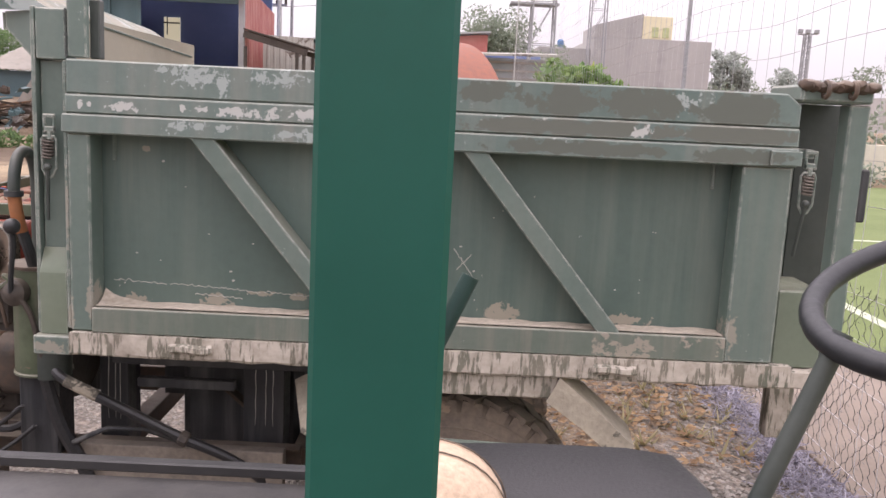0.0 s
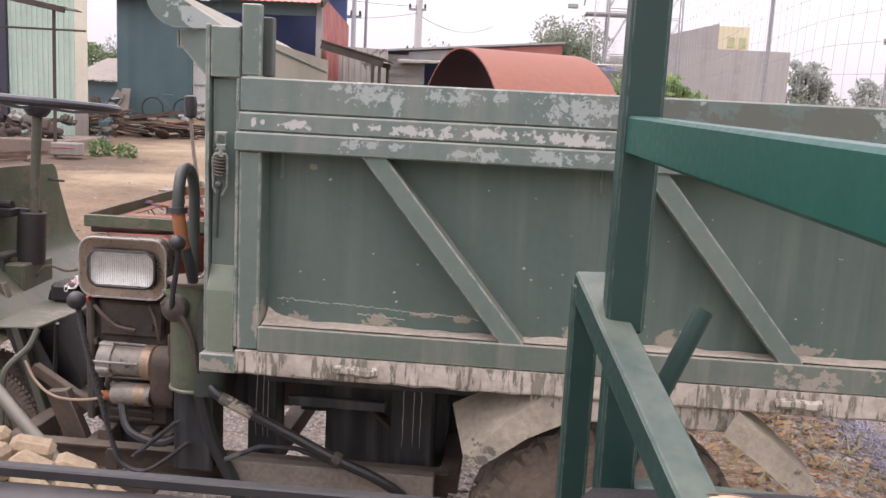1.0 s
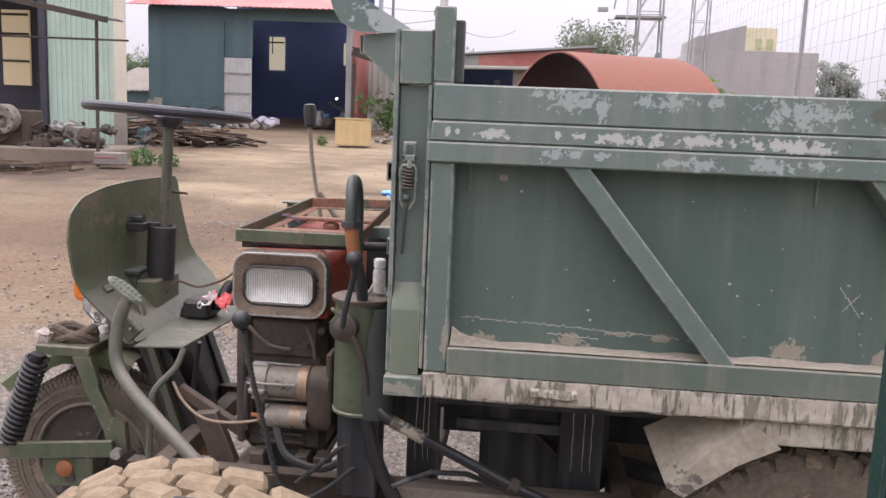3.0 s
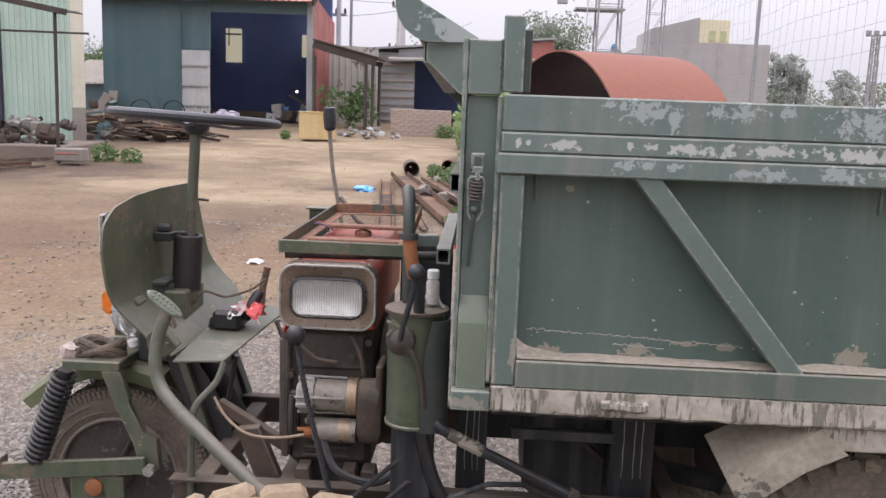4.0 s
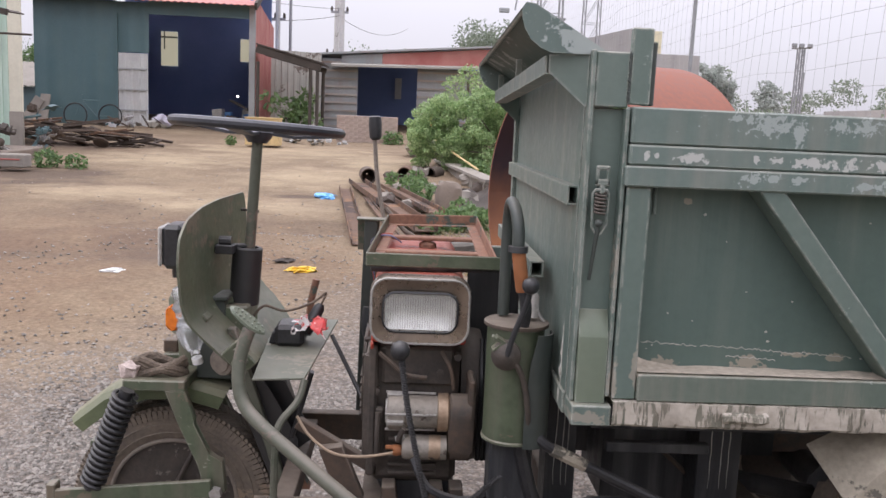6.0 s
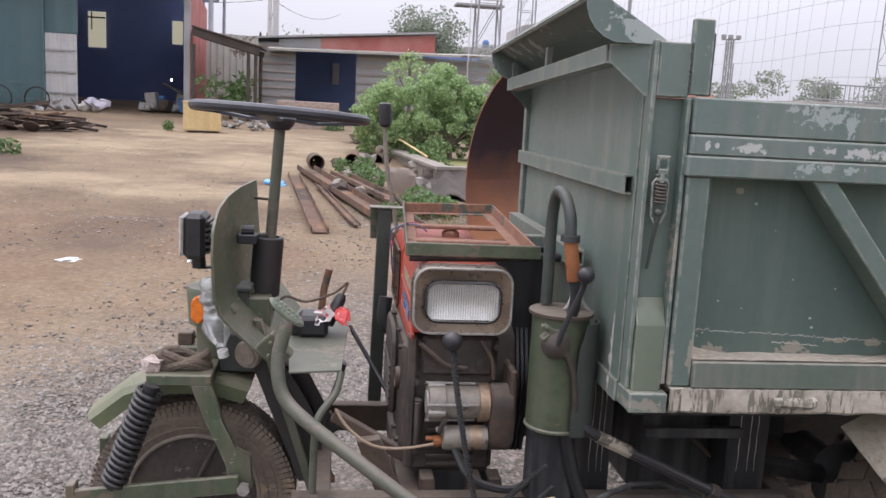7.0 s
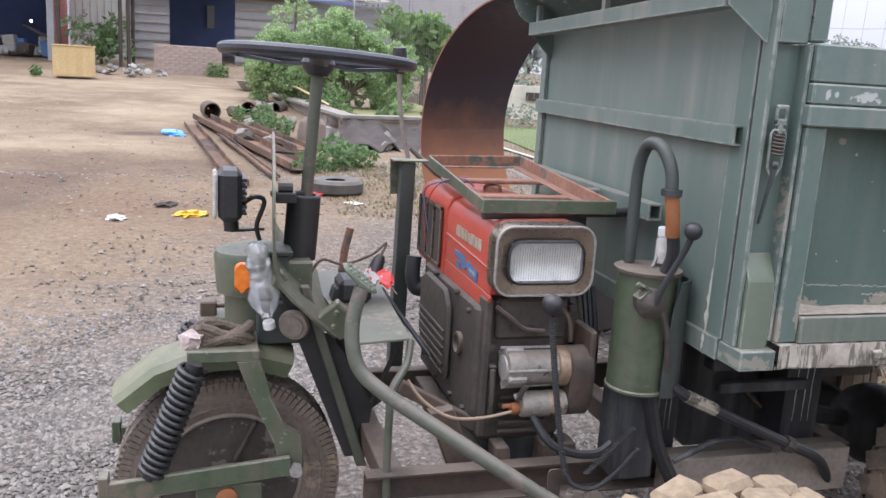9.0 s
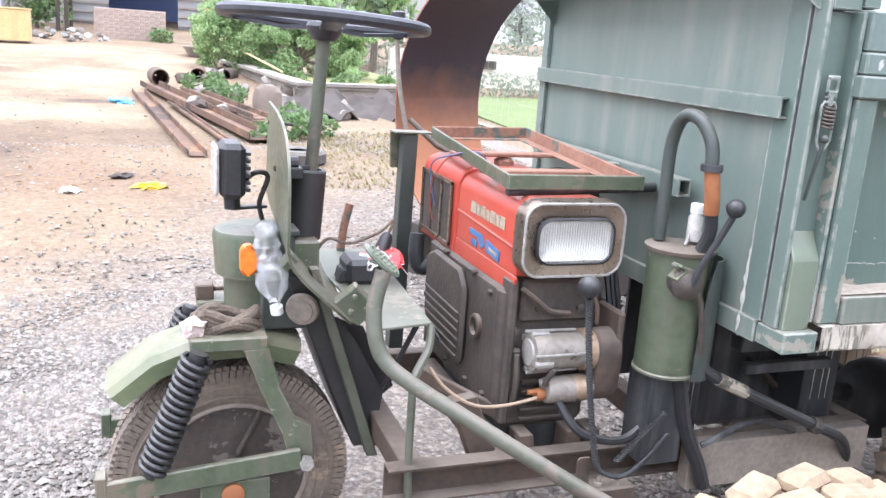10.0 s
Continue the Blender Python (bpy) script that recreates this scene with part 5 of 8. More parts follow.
part("lamp_foot", bm, black_plastic, lampb)
part("cable", tube(B(), arc_path([(-2.235, 3.0, 1.16), (-2.2, 2.99, 1.185), (-2.17, 3.0, 1.17), (-2.19, 3.01, 1.1), (-2.18, 3.02, 1.05)], 5), 0.007, 7), black_plastic, lampb)

bm = B()
box(bm, -2.383, -2.19, 2.79, 2.925, 0.757, 0.792, 0.004)
box(bm, -2.25, -2.19, 2.921, 3.104, 0.759, 0.79, 0.003)
box(bm, -2.345, -2.19, 3.1, 3.19, 0.757, 0.792, 0.004)
fork = part("fork_plate", bm, frame_green, truck)
bm = B()
box(bm, -2.35, -2.3, 3.12, 3.17, 0.79, 0.835, 0.004)
tube(bm, [(-2.325, 3.145, 0.815), (-2.2, 3.145, 0.822)], 0.007, 8)
part("shock_mount", bm, chassis_rust, fork, "rusty upper shock mount")
for y in (2.8, 3.17):
    bm = B()
    prism(bm, [(-2.255, 0.76), (-2.19, 0.762), (-2.158, 0.665), (-2.165, 0.652), (-2.115, 0.55), (-2.07, 0.535), (-2.06, 0.43), (-2.112, 0.41), (-2.14, 0.47), (-2.146, 0.52), (-2.205, 0.64), (-2.21, 0.65)], y - 0.01, y + 0.02, "y", 0.004)
    part("fork_leg", bm, frame_green, fork)
    bm = B()
    beam(bm, (-2.6, y - 0.03, 0.405), (-2.1, y - 0.03, 0.452), 0.018, 0.058, (0, 0, 1))
    part("swing_arm", bm, frame_green, fork)
    part("pivot_bolt", lathe(B(), [(0.02, 0.012), (0.02, -0.012)], (-2.087, y - 0.035, 0.437), (0, 1, 0), 6), alu, fork)
    a, b = Vector((-2.362, y - 0.025, 0.765)), Vector((-2.485, y - 0.02, 0.43))
    shock = part("shock_absorber", tube(B(), [a, a.lerp(b, 0.98)], 0.022, 12), black_plastic, fork)
    pts = [a.lerp(b, 0.04 + 0.9 * k / 170) + 0.035 * (math.cos(k * 0.6) * Vector((0.92, 0, -0.38)) + math.sin(k * 0.6) * Vector((0, 1, 0))) for k in range(171)]
    part("coil_spring", tube(B(), pts, 0.0072, 6), black_plastic, shock, "black coil spring")
    part("swing_lug", box(B(), -2.612, -2.585, y - 0.042, y + 0.005, 0.385, 0.455, 0.003), frame_green, fork)
part("axle", tube(B(), [(-2.262, 2.77, 0.335), (-2.262, 3.21, 0.335)], 0.018, 10), cast_iron, fork)
part("brake_rod", tube(B(), [(-2.19, 2.93, 0.52), (-2.25, 2.925, 0.4)], 0.008, 8), cast_iron, fork)
part("axle_nut", lathe(B(), [(0.03, 0.01), (0.03, -0.006), (0.016, -0.012)], (-2.277, 2.772, 0.365), (0, 1, 0), 12), copper_hose, fork, "rusty orange axle nut")
part("axle_plate", box(B(), -2.36, -2.18, 2.776, 2.786, 0.3, 0.4, 0.003), frame_green, fork)
bm = B()
rows = []
for k in range(5):
    a = radians(65 + 73 * k / 4)
    rows.append([(-2.265 + r * math.cos(a), 2.99 + y, 0.33 + r * math.sin(a)) for r, y in ((0.375, -0.1), (0.415, -0.098), (0.43, -0.08), (0.437, 0.0), (0.43, 0.08), (0.415, 0.098), (0.375, 0.1))])
skin(bm, rows, 0.004)
part("front_mudguard", bm, guard_green, truck, "olive curved front mudguard")

# engine
def rounded(cx, cz, w, h, r, n=6):
    out = []
    for sx, sz, a0 in ((1, 1, 0), (-1, 1, 90), (-1, -1, 180), (1, -1, 270)):
        for k in range(n + 1):
            a = radians(a0 + 90 * k / n)
            out.append((cx + sx * (w / 2 - r) + r * math.cos(a), cz + sz * (h / 2 - r) + r * math.sin(a)))
    return out


engine = part("engine", box(B(), -1.6, -1.34, 2.632, 3.3, 0.55, 0.985, 0.02), cast_iron, truck, "oily single-cylinder diesel engine")
hood = B()
prism(hood, [(-1.605, 0.99), (-1.33, 0.99), (-1.33, 1.15), (-1.345, 1.178), (-1.37, 1.19), (-1.56, 1.19), (-1.59, 1.176), (-1.605, 1.148)], 2.6, 3.03, "y", 0.005)
bonnet = part("bonnet", hood, red_paint, engine, "faded red painted bonnet")
part("bonnet_skirt", prism(B(), [(2.592, 0.985), (2.606, 0.958), (2.64, 0.95), (3.03, 0.926), (3.03, 0.992), (2.6, 0.992)], -1.606, -1.597, "x", 0.002), red_paint, bonnet)
rear_hood = B()
prism(rear_hood, [(-1.608, 0.93), (-1.33, 0.99), (-1.33, 1.16), (-1.35, 1.192), (-1.38, 1.2), (-1.565, 1.2), (-1.595, 1.186), (-1.608, 1.158)], 3.036, 3.36, "y", 0.006)
part("radiator_shell", rear_hood, red_paint, bonnet, "red radiator shell behind the bonnet")
part("filler_cap", lathe(B(), [(0.03, 0), (0.03, 0.014), (0.022, 0.02), (0.012, 0.022), (0.012, 0.034)], (-1.44, 3.1, 1.2), (0, 0, 1), 16), tray_rust, bonnet, "rusty radiator cap")
bm = B()
outer, inner = rounded(-1.467, 1.094, 0.29, 0.198, 0.05), rounded(-1.467, 1.093, 0.218, 0.122, 0.04)
midway = rounded(-1.467, 1.094, 0.274, 0.182, 0.045)
for ring in ((outer, 2.574, midway, 2.556), (midway, 2.556, inner, 2.562), (outer, 2.574, outer, 2.61), (inner, 2.562, inner, 2.58)):
    p, ya, q, yb = ring
    va, vb = [bm.verts.new((x, ya, z)) for x, z in p], [bm.verts.new((x, yb, z)) for x, z in q]
    for k in range(len(p)):
        bm.faces.new((va[k], va[k - 1], vb[k - 1], vb[k]))
prism(bm, rounded(-1.467, 1.093, 0.23, 0.13, 0.03), 2.58, 2.6, "y")
bmesh.ops.remove_doubles(bm, verts=bm.verts, dist=0.0005)
part("lamp_bezel", bm, face_steel, engine, "tarnished metal headlamp bezel")
part("bezel_bead", tube(B(), [(x, 2.557, z) for x, z in rounded(-1.467, 1.094, 0.278, 0.186, 0.046)], 0.004, 6, True), alu, engine, "bright worn bezel edge")


bm = B()
outer, inner = rounded(-1.467, 1.093, 0.218, 0.121, 0.04), rounded(-1.467, 1.093, 0.208, 0.112, 0.036)
for (a, b), (c, d) in zip(zip(outer, inner), zip(outer[1:] + outer[:1], inner[1:] + inner[:1])):
    v = [bm.verts.new(p) for p in ((a[0], 2.546, a[1]), (c[0], 2.546, c[1]), (d[0], 2.544, d[1]), (b[0], 2.544, b[1]))]
    w = [bm.verts.new((p.co.x, 2.556, p.co.z)) for p in v]
    bm.faces.new(v)
    bm.faces.new((v[0], w[0], w[1], v[1]))
    bm.faces.new((v[3], v[2], w[2], w[3]))
part("gasket", bm, black_plastic, engine)
bm = B()
prism(bm, rounded(-1.467, 1.093, 0.207, 0.111, 0.035), 2.5485, 2.5535, "y")
hl = part("headlamp_glass", bm, lamp_glass, engine, "ribbed clear headlamp glass")
hl.visible_shadow = False
bm = B()
grid = []
for j in range(13):
    line = []
    for i in range(25):
        u, v = i / 12 - 1, j / 6 - 1
        bowl = (1 - 0.95 * v * v) * (0.86 + 0.14 * math.exp(-((abs(u) - 0.5) ** 2 * 7))) * (1 - 0.9 * abs(u) ** 6)
        line.append((-1.467 + 0.1 * u, 2.5545 + 0.02 * max(bowl, 0.0), 1.093 + 0.051 * v))
    grid.append(line)
skin(bm, grid)
part("reflector", bm, reflector, engine)
for k in range(27):
    x = -1.467 - 0.091 + 0.007 * k
    rib = part("glass_rib", tube(B(), [(x, 2.5482, 1.093 - 0.046), (x, 2.5482, 1.093 + 0.046)], 0.001, 5), lamp_glass, engine)
    rib.visible_shadow = False
# faded decals on the bonnet's flank: plain bars
for y0, w_, h_ in ((2.682, 0.03, 0.032), (2.718, 0.022, 0.03), (2.746, 0.034, 0.032), (2.787, 0.024, 0.028), (2.818, 0.032, 0.032), (2.856, 0.022, 0.03), (2.884, 0.038, 0.032)):
    part("decal", box(B(), -1.6075, -1.6053, y0, y0 + w_, 1.092, 1.092 + h_, 0), decal_white, bonnet)
part("crease", tube(B(), [(-1.605, 2.62, 1.062), (-1.605, 3.025, 1.075)], 0.0045, 6), red_paint, bonnet)
for outline, mt in (([(2.7, 1.0), (2.79, 1.008), (2.79, 1.04), (2.7, 1.03)], decal_blue), ([(2.8, 1.02), (2.83, 1.006), (2.86, 1.03), (2.92, 1.03), (2.92, 1.046), (2.83, 1.046)], decal_blue), ([(2.86, 1.0), (2.9, 1.004), (2.9, 1.02), (2.86, 1.018)], decal_blue), ([(2.715, 1.012), (2.77, 1.018), (2.77, 1.026), (2.715, 1.022)], decal_white)):
    off = 0.0006 if mt is decal_white else 0
    part("decal", prism(B(), outline, -1.6082 - off, -1.6055, "x"), mt, bonnet)
grille = part("radiator_grille", box(B(), -1.6125, -1.6085, 3.072, 3.345, 0.96, 1.145, 0), cast_iron, bonnet, "dark radiator core behind a rusty grille frame")
for y0, y1, z0, z1 in ((3.065, 3.078, 0.955, 1.15), (3.335, 3.35, 0.955, 1.15), (3.155, 3.165, 0.955, 1.15), (3.245, 3.255, 0.955, 1.15), (3.065, 3.35, 1.14, 1.152), (3.065, 3.35, 0.952, 0.964)):
    part("grille_bar", box(B(), -1.618, -1.6126, y0, y1, z0, z1, 0.001), face_steel, grille)
# crankcase flank: rounded front column, raised panel with level fins, crank hole
bm = B()
prism(bm, [(2.634, 0.66), (2.66, 0.61), (2.72, 0.595), (3.12, 0.6), (3.2, 0.66), (3.22, 0.94), (2.634, 0.95)], -1.62, -1.598, "x", 0.01)
case = part("gear_case", bm, cast_iron, engine)
bm = B()
prism(bm, [(2.85, 0.67), (2.87, 0.645), (3.13, 0.65), (3.185, 0.72), (3.19, 0.9), (3.12, 0.93), (2.9, 0.93), (2.85, 0.88)], -1.64, -1.62, "x", 0.009)
part("gear_cover", bm, cast_iron, case)
for k in range(6):
    part("case_rib", box(B(), -1.647, -1.64, 2.868, 3.14 + 0.006 * k, 0.668 + 0.026 * k, 0.677 + 0.026 * k, 0.002), cast_iron, case)
part("front_column", tube(B(), [(-1.6, 2.648, 0.6), (-1.6, 2.648, 0.94)], 0.026, 12), cast_iron, case)
part("hole_ring", lathe(B(), [(0.034, 0.004), (0.034, -0.01), (0.026, -0.012), (0.024, 0.0), (0.024, 0.006)], (-1.622, 2.775, 0.8), (1, 0, 0), 18, False), chassis_rust, case)
part("crank_bore", lathe(B(), [(0.024, 0.001), (0.024, -0.002)], (-1.62, 2.775, 0.8), (1, 0, 0), 18), chassis_dark, case)
for y, z in ((2.7, 0.63), (2.7, 0.92), (2.82, 0.94), (2.83, 0.62), (3.0, 0.615), (3.15, 0.64), (3.205, 0.76), (3.21, 0.88), (3.05, 0.94)):
    part("cover_bolt", lathe(B(), [(0.009, 0.004), (0.009, -0.012), (0.005, -0.014)], (-1.62, y, z), (1, 0, 0), 6), cast_iron, case)
part("front_cover", box(B(), -1.57, -1.36, 2.612, 2.632, 0.86, 0.975, 0.008), cast_iron, engine)
part("pump_bracket", box(B(), -1.59, -1.56, 2.605, 2.632, 0.64, 0.79, 0.006), cast_iron, engine)
part("pump_pipe", tube(B(), arc_path([(-1.578, 2.6, 0.64), (-1.578, 2.588, 0.7), (-1.578, 2.596, 0.78)], 4), 0.008, 8), rim_steel, engine)
for k in range(5):
    part("cover_fin", box(B(), -1.545, -1.4, 2.615, 2.632, 0.58 + 0.026 * k, 0.59 + 0.026 * k, 0.002), cast_iron, engine)
starter_alloy = surface("oily_starter_alloy", (0.2, 0.18, 0.155), (0.31, 0.28, 0.24), 0.55, 0.2, 12, 60, 0.2, chips=[((0.09, 0.07, 0.055), 1.1, 12)], dust=((0.27, 0.225, 0.18), 0.5))
def capsule(cy, z0, r0, z1, r1, n=8):
    """The outline round an upper and a lower circle, as (y, z)."""
    top = [(cy + r0 * math.cos(math.pi * k / n), z0 + r0 * math.sin(math.pi * k / n)) for k in range(n + 1)]
    low = [(cy - r1 * math.cos(math.pi * k / n), z1 - r1 * math.sin(math.pi * k / n)) for k in range(n + 1)]
    return top + low


bm = B()
lathe(bm, [(0.03, 0.0), (0.05, 0.004), (0.0535, 0.012), (0.0535, 0.05), (0.047, 0.053), (0.047, 0.15)], (-1.552, 2.585, 0.79), (1, 0, 0), 28)
starter = part("starter_motor", bm, starter_alloy, engine, "oily aluminium starter motor")
part("end_cap", lathe(B(), [(0.012, 0.0), (0.034, 0.001), (0.036, 0.006)], (-1.5565, 2.585, 0.79), (1, 0, 0), 20), alu, starter, "pale cast end cap")
for a in (1.2, 3.0, 4.6):
    part("through_bolt", tube(B(), [(-1.556, 2.585 + 0.0545 * math.cos(a), 0.79 + 0.0545 * math.sin(a)), (-1.41, 2.585 + 0.0525 * math.cos(a), 0.79 + 0.0525 * math.sin(a))], 0.0042, 7), alu, starter)
for a in (0.2, 1.9, 3.4, 5.2):
    part("cap_lug", box(B(), -1.552, -1.502, -0.008, 0.008, 0.045, 0.06, 0.003, Matrix.Translation((0, 2.585, 0.79)) @ Matrix.Rotation(a, 4, "X")), alu, starter)
part("drive_end", lathe(B(), [(0.05, 0), (0.056, 0.002), (0.056, 0.03), (0.05, 0.034)], (-1.405, 2.585, 0.79), (1, 0, 0), 26), brass, starter, "stained cast drive end")
part("drive_housing", prism(B(), capsule(2.585, 0.79, 0.058, 0.688, 0.043), -1.372, -1.3, "x", 0.008), chassis_rust, starter, "brown cast drive housing")
part("housing_flange", box(B(), -1.318, -1.298, 2.54, 2.66, 0.72, 0.9, 0.006), chassis_rust, starter)
bm = B()
lathe(bm, [(0.022, 0.0), (0.033, 0.002), (0.036, 0.01), (0.036, 0.13)], (-1.505, 2.568, 0.688), (1, 0, 0), 24)
sol = part("solenoid", bm, starter_alloy, starter, "grey solenoid cylinder with a worn yellow label")
part("label_band", lathe(B(), [(0.0366, 0.078), (0.0366, 0.112)], (-1.505, 2.568, 0.688), (1, 0, 0), 24, False), brass, sol, "worn yellow paper label")
bm = B()
lathe(bm, [(0.016, 0), (0.018, 0.012), (0.012, 0.03)], (-1.53, 2.565, 0.678), (1, 0, 0), 10)
lathe(bm, [(0.007, -0.022), (0.007, 0.0)], (-1.53, 2.565, 0.686), (1, 0, 0), 8)
part("terminal", bm, copper_hose, starter, "orange copper terminal")
part("terminal", lathe(B(), [(0.008, 0), (0.008, 0.03)], (-1.525, 2.556, 0.716), (1, 0, 0.2), 8), alu, starter)
part("link_strap", tube(B(), arc_path([(-1.515, 2.55, 0.712), (-1.51, 2.54, 0.735), (-1.5, 2.536, 0.755)], 4), 0.008, 8), rim_steel, starter)
part("sump", prism(B(), [(-1.58, 0.55), (-1.34, 0.55), (-1.37, 0.46), (-1.54, 0.46)], 2.66, 3.15, "y", 0.008), chassis_dark, engine)
for x in (-1.56, -1.42, -1.36):
    bm = B()
    prism(bm, [(x, 0.56), (x + 0.04, 0.56), (x + 0.05, 0.5), (x + 0.03, 0.44), (x - 0.01, 0.44), (x, 0.5)], 2.57, 2.64, "y", 0.003)
    part("engine_mount", bm, chassis_rust, engine)
bm = B()
tube(bm, arc_path([(-1.58, 2.6, 0.96), (-1.54, 2.585, 0.93), (-1.5, 2.585, 0.9), (-1.44, 2.59, 0.89)], 5), 0.007, 7)
tube(bm, arc_path([(-1.4, 2.6, 0.97), (-1.37, 2.58, 0.92), (-1.36, 2.585, 0.86)], 5), 0.006, 7)
part("fuel_pipe", bm, chassis_rust, engine)
for x, z in ((-1.585, 0.63), (-1.585, 0.72), (-1.585, 0.84), (-1.52, 0.9), (-1.4, 0.9), (-1.35, 0.95)):
    part("cover_bolt", lathe(B(), [(0.012, 0.01), (0.012, -0.014)], (x, 2.618, z), (0, 1, 0), 6), cast_iron, engine)
part("side_flange", box(B(), -1.61, -1.585, 2.6, 2.66, 0.58, 0.98, 0.006), cast_iron, engine)
bm = B()
lathe(bm, [(0.05, 0), (0.21, 0.0), (0.215, 0.02), (0.215, 0.05), (0.21, 0.07), (0.05, 0.07)], (-1.33, 2.9, 0.75), (1, 0, 0), 36)
part("flywheel", bm, cast_iron, engine)
bm = B()
for k in range(3):
    tube(bm, arc_path([(-1.27 + 0.014 * k, 2.7, 0.6), (-1.27 + 0.014 * k, 2.66, 0.8), (-1.27 + 0.014 * k, 2.72, 0.98)], 6), 0.008, 6)
part("drive_belt", bm, black_plastic, engine)
part("guard_plate", box(B(), -1.3, -1.12, 3.05, 3.07, 0.5, 1.2, 0.004), chassis_dark, engine)
part("exhaust_elbow", tube(B(), arc_path([(-1.6, 3.25, 0.84), (-1.63, 3.27, 0.83), (-1.645, 3.28, 0.87), (-1.64, 3.29, 0.94)], 5), 0.026, 12), chassis_dark, engine)

# angle-iron tray above the bonnet
tray = part("tray", beam(B(), (-1.63, 2.635, 1.228), (-1.235, 2.635, 1.228), 0.006, 0.04), frame_green, truck, "rusty angle-iron battery tray")
part("under_pipe", tube(B(), [(-1.615, 2.662, 1.2), (-1.16, 2.7, 1.206)], 0.0135, 12), chassis_dark, tray, "dark steel pipe under the tray")
for a, b in (((-1.627, 2.635, 1.228), (-1.585, 3.37, 1.262)), ((-1.25, 2.635, 1.228), (-1.255, 3.35, 1.27)), ((-1.585, 3.37, 1.262), (-1.255, 3.35, 1.27))):
    bm = B()
    beam(bm, a, b, 0.006, 0.04)
    part("angle_upright", bm, frame_green if a[0] < -1.6 else tray_rust, tray)
    bm = B()
    a2, b2 = Vector(a) - Vector((0, 0, 0.018)), Vector(b) - Vector((0, 0, 0.018))
    mid = Vector((-1.44, 3.0, 1.23))
    inn = (mid - (a2 + b2) / 2).normalized() * 0.02
    inn.z = 0
    beam(bm, a2 + inn, b2 + inn, 0.035, 0.005)
    part("angle_flange", bm, tray_rust, tray)
for y, z in ((2.86, 1.218), (3.1, 1.232)):
    part("cross_bar", beam(B(), (-1.61, y, z), (-1.26, y, z), 0.05, 0.012), tray_rust, tray)
bm = B()
ou, inn = [(-1.156, 1.2), (-1.116, 1.2), (-1.116, 1.246), (-1.156, 1.246)], [(-1.151, 1.205), (-1.121, 1.205), (-1.121, 1.241), (-1.151, 1.241)]
ring = [[bm.verts.new((x, y, z)) for x, z in q] for q, y in ((ou, 2.596), (inn, 2.596), (inn, 3.5), (ou, 3.5))]
for a, b in ((0, 1), (1, 2), (2, 3), (3, 0)):
    for k in range(4):
        bm.faces.new((ring[a][k], ring[a][k - 1], ring[b][k - 1], ring[b][k]))
part("hollow_bar", bm, front_green, tray, "open-ended square steel bar")
part("tray_bar", beam(B(), (-1.25, 2.9, 1.222), (-1.163, 2.9, 1.224), 0.03, 0.04), front_green, tray)
part("tray_post", beam(B(), (-1.662, 3.42, 0.5), (-1.65, 3.42, 1.25), 0.05, 0.055, (0, 1, 0)), dark_frame, tray)
part("post_plate", prism(B(), [(-1.7, 1.13), (-1.625, 1.13), (-1.618, 1.258), (-1.705, 1.258)], 3.452, 3.458, "y", 0.001), frame_green, tray, "worn green plate on the tray post")
part("post_cap", box(B(), -1.705, -1.575, 3.385, 3.452, 1.252, 1.258, 0.001), frame_green, tray)
part("cable", tube(B(), arc_path([(-1.62, 3.2, 1.05), (-1.64, 3.2, 1.18), (-1.62, 3.05, 1.235), (-1.57, 3.0, 1.25), (-1.53, 3.02, 1.225)], 6), 0.0024, 6), wire_blue, tray, "thin blue cable looped over the tray")
part("cable", tube(B(), arc_path([(-1.618, 3.22, 1.0), (-1.632, 3.22, 1.1), (-1.63, 3.12, 1.2), (-1.6, 3.03, 1.248), (-1.56, 3.0, 1.256)], 6), 0.002, 6), wire_red, tray, "thin faded red cable")

# hydraulic tank with arched pipe and control valve
tank = part("hydraulic_tank", lathe(B(), [(0.073, 0.0), (0.084, 0.002), (0.084, 0.008), (0.08, 0.011), (0.08, 0.324)], (-1.2, 2.49, 0.757), (0, 0, 1), 30), frame_green, truck, "olive cylindrical hydraulic oil tank")
part("tank_lid", lathe(B(), [(0.082, 0.0), (0.09, 0.002), (0.09, 0.011), (0.086, 0.013)], (-1.2, 2.49, 1.082), (0, 0, 1), 30), chassis_rust, tank, "rust-brown tank lid")
part("tank_base", box(B(), -1.26, -1.14, 2.45, 2.56, 0.5, 0.756, 0.006), chassis_dark, tank)
bm = B()
skin(bm, [[(-1.158 + 0.052 * math.sin(radians(a)), 2.452 - 0.052 * math.cos(radians(a)), z) for a in (-20 + 26 * q + (130 - 26 * q) * k / 10 for k in range(11))] for z, q in ((0.757, 0), (0.86, 0), (1.0, 0.4), (1.075, 1.1))], 0.004)
part("side_shell", bm, dark_frame, tank, "dark curved plate on the tank's flank")
for dx in (-0.024, 0.022):
    part("filler_foot", tube(B(), arc_path([(-1.158 + dx * 1.6, 2.5 - 0.02, 1.096), (-1.158 + dx * 1.1, 2.5 - 0.012, 1.106), (-1.158 + dx * 0.6, 2.5, 1.13)], 4), 0.0045, 7), alu, tank)
part("bracket_angle", prism(B(), [(-1.272, 1.03), (-1.235, 1.055), (-1.262, 1.072), (-1.266, 1.066), (-1.25, 1.055), (-1.275, 1.036)], 2.385, 2.425, "y", 0.001), frame_green, tank)
bm = B()
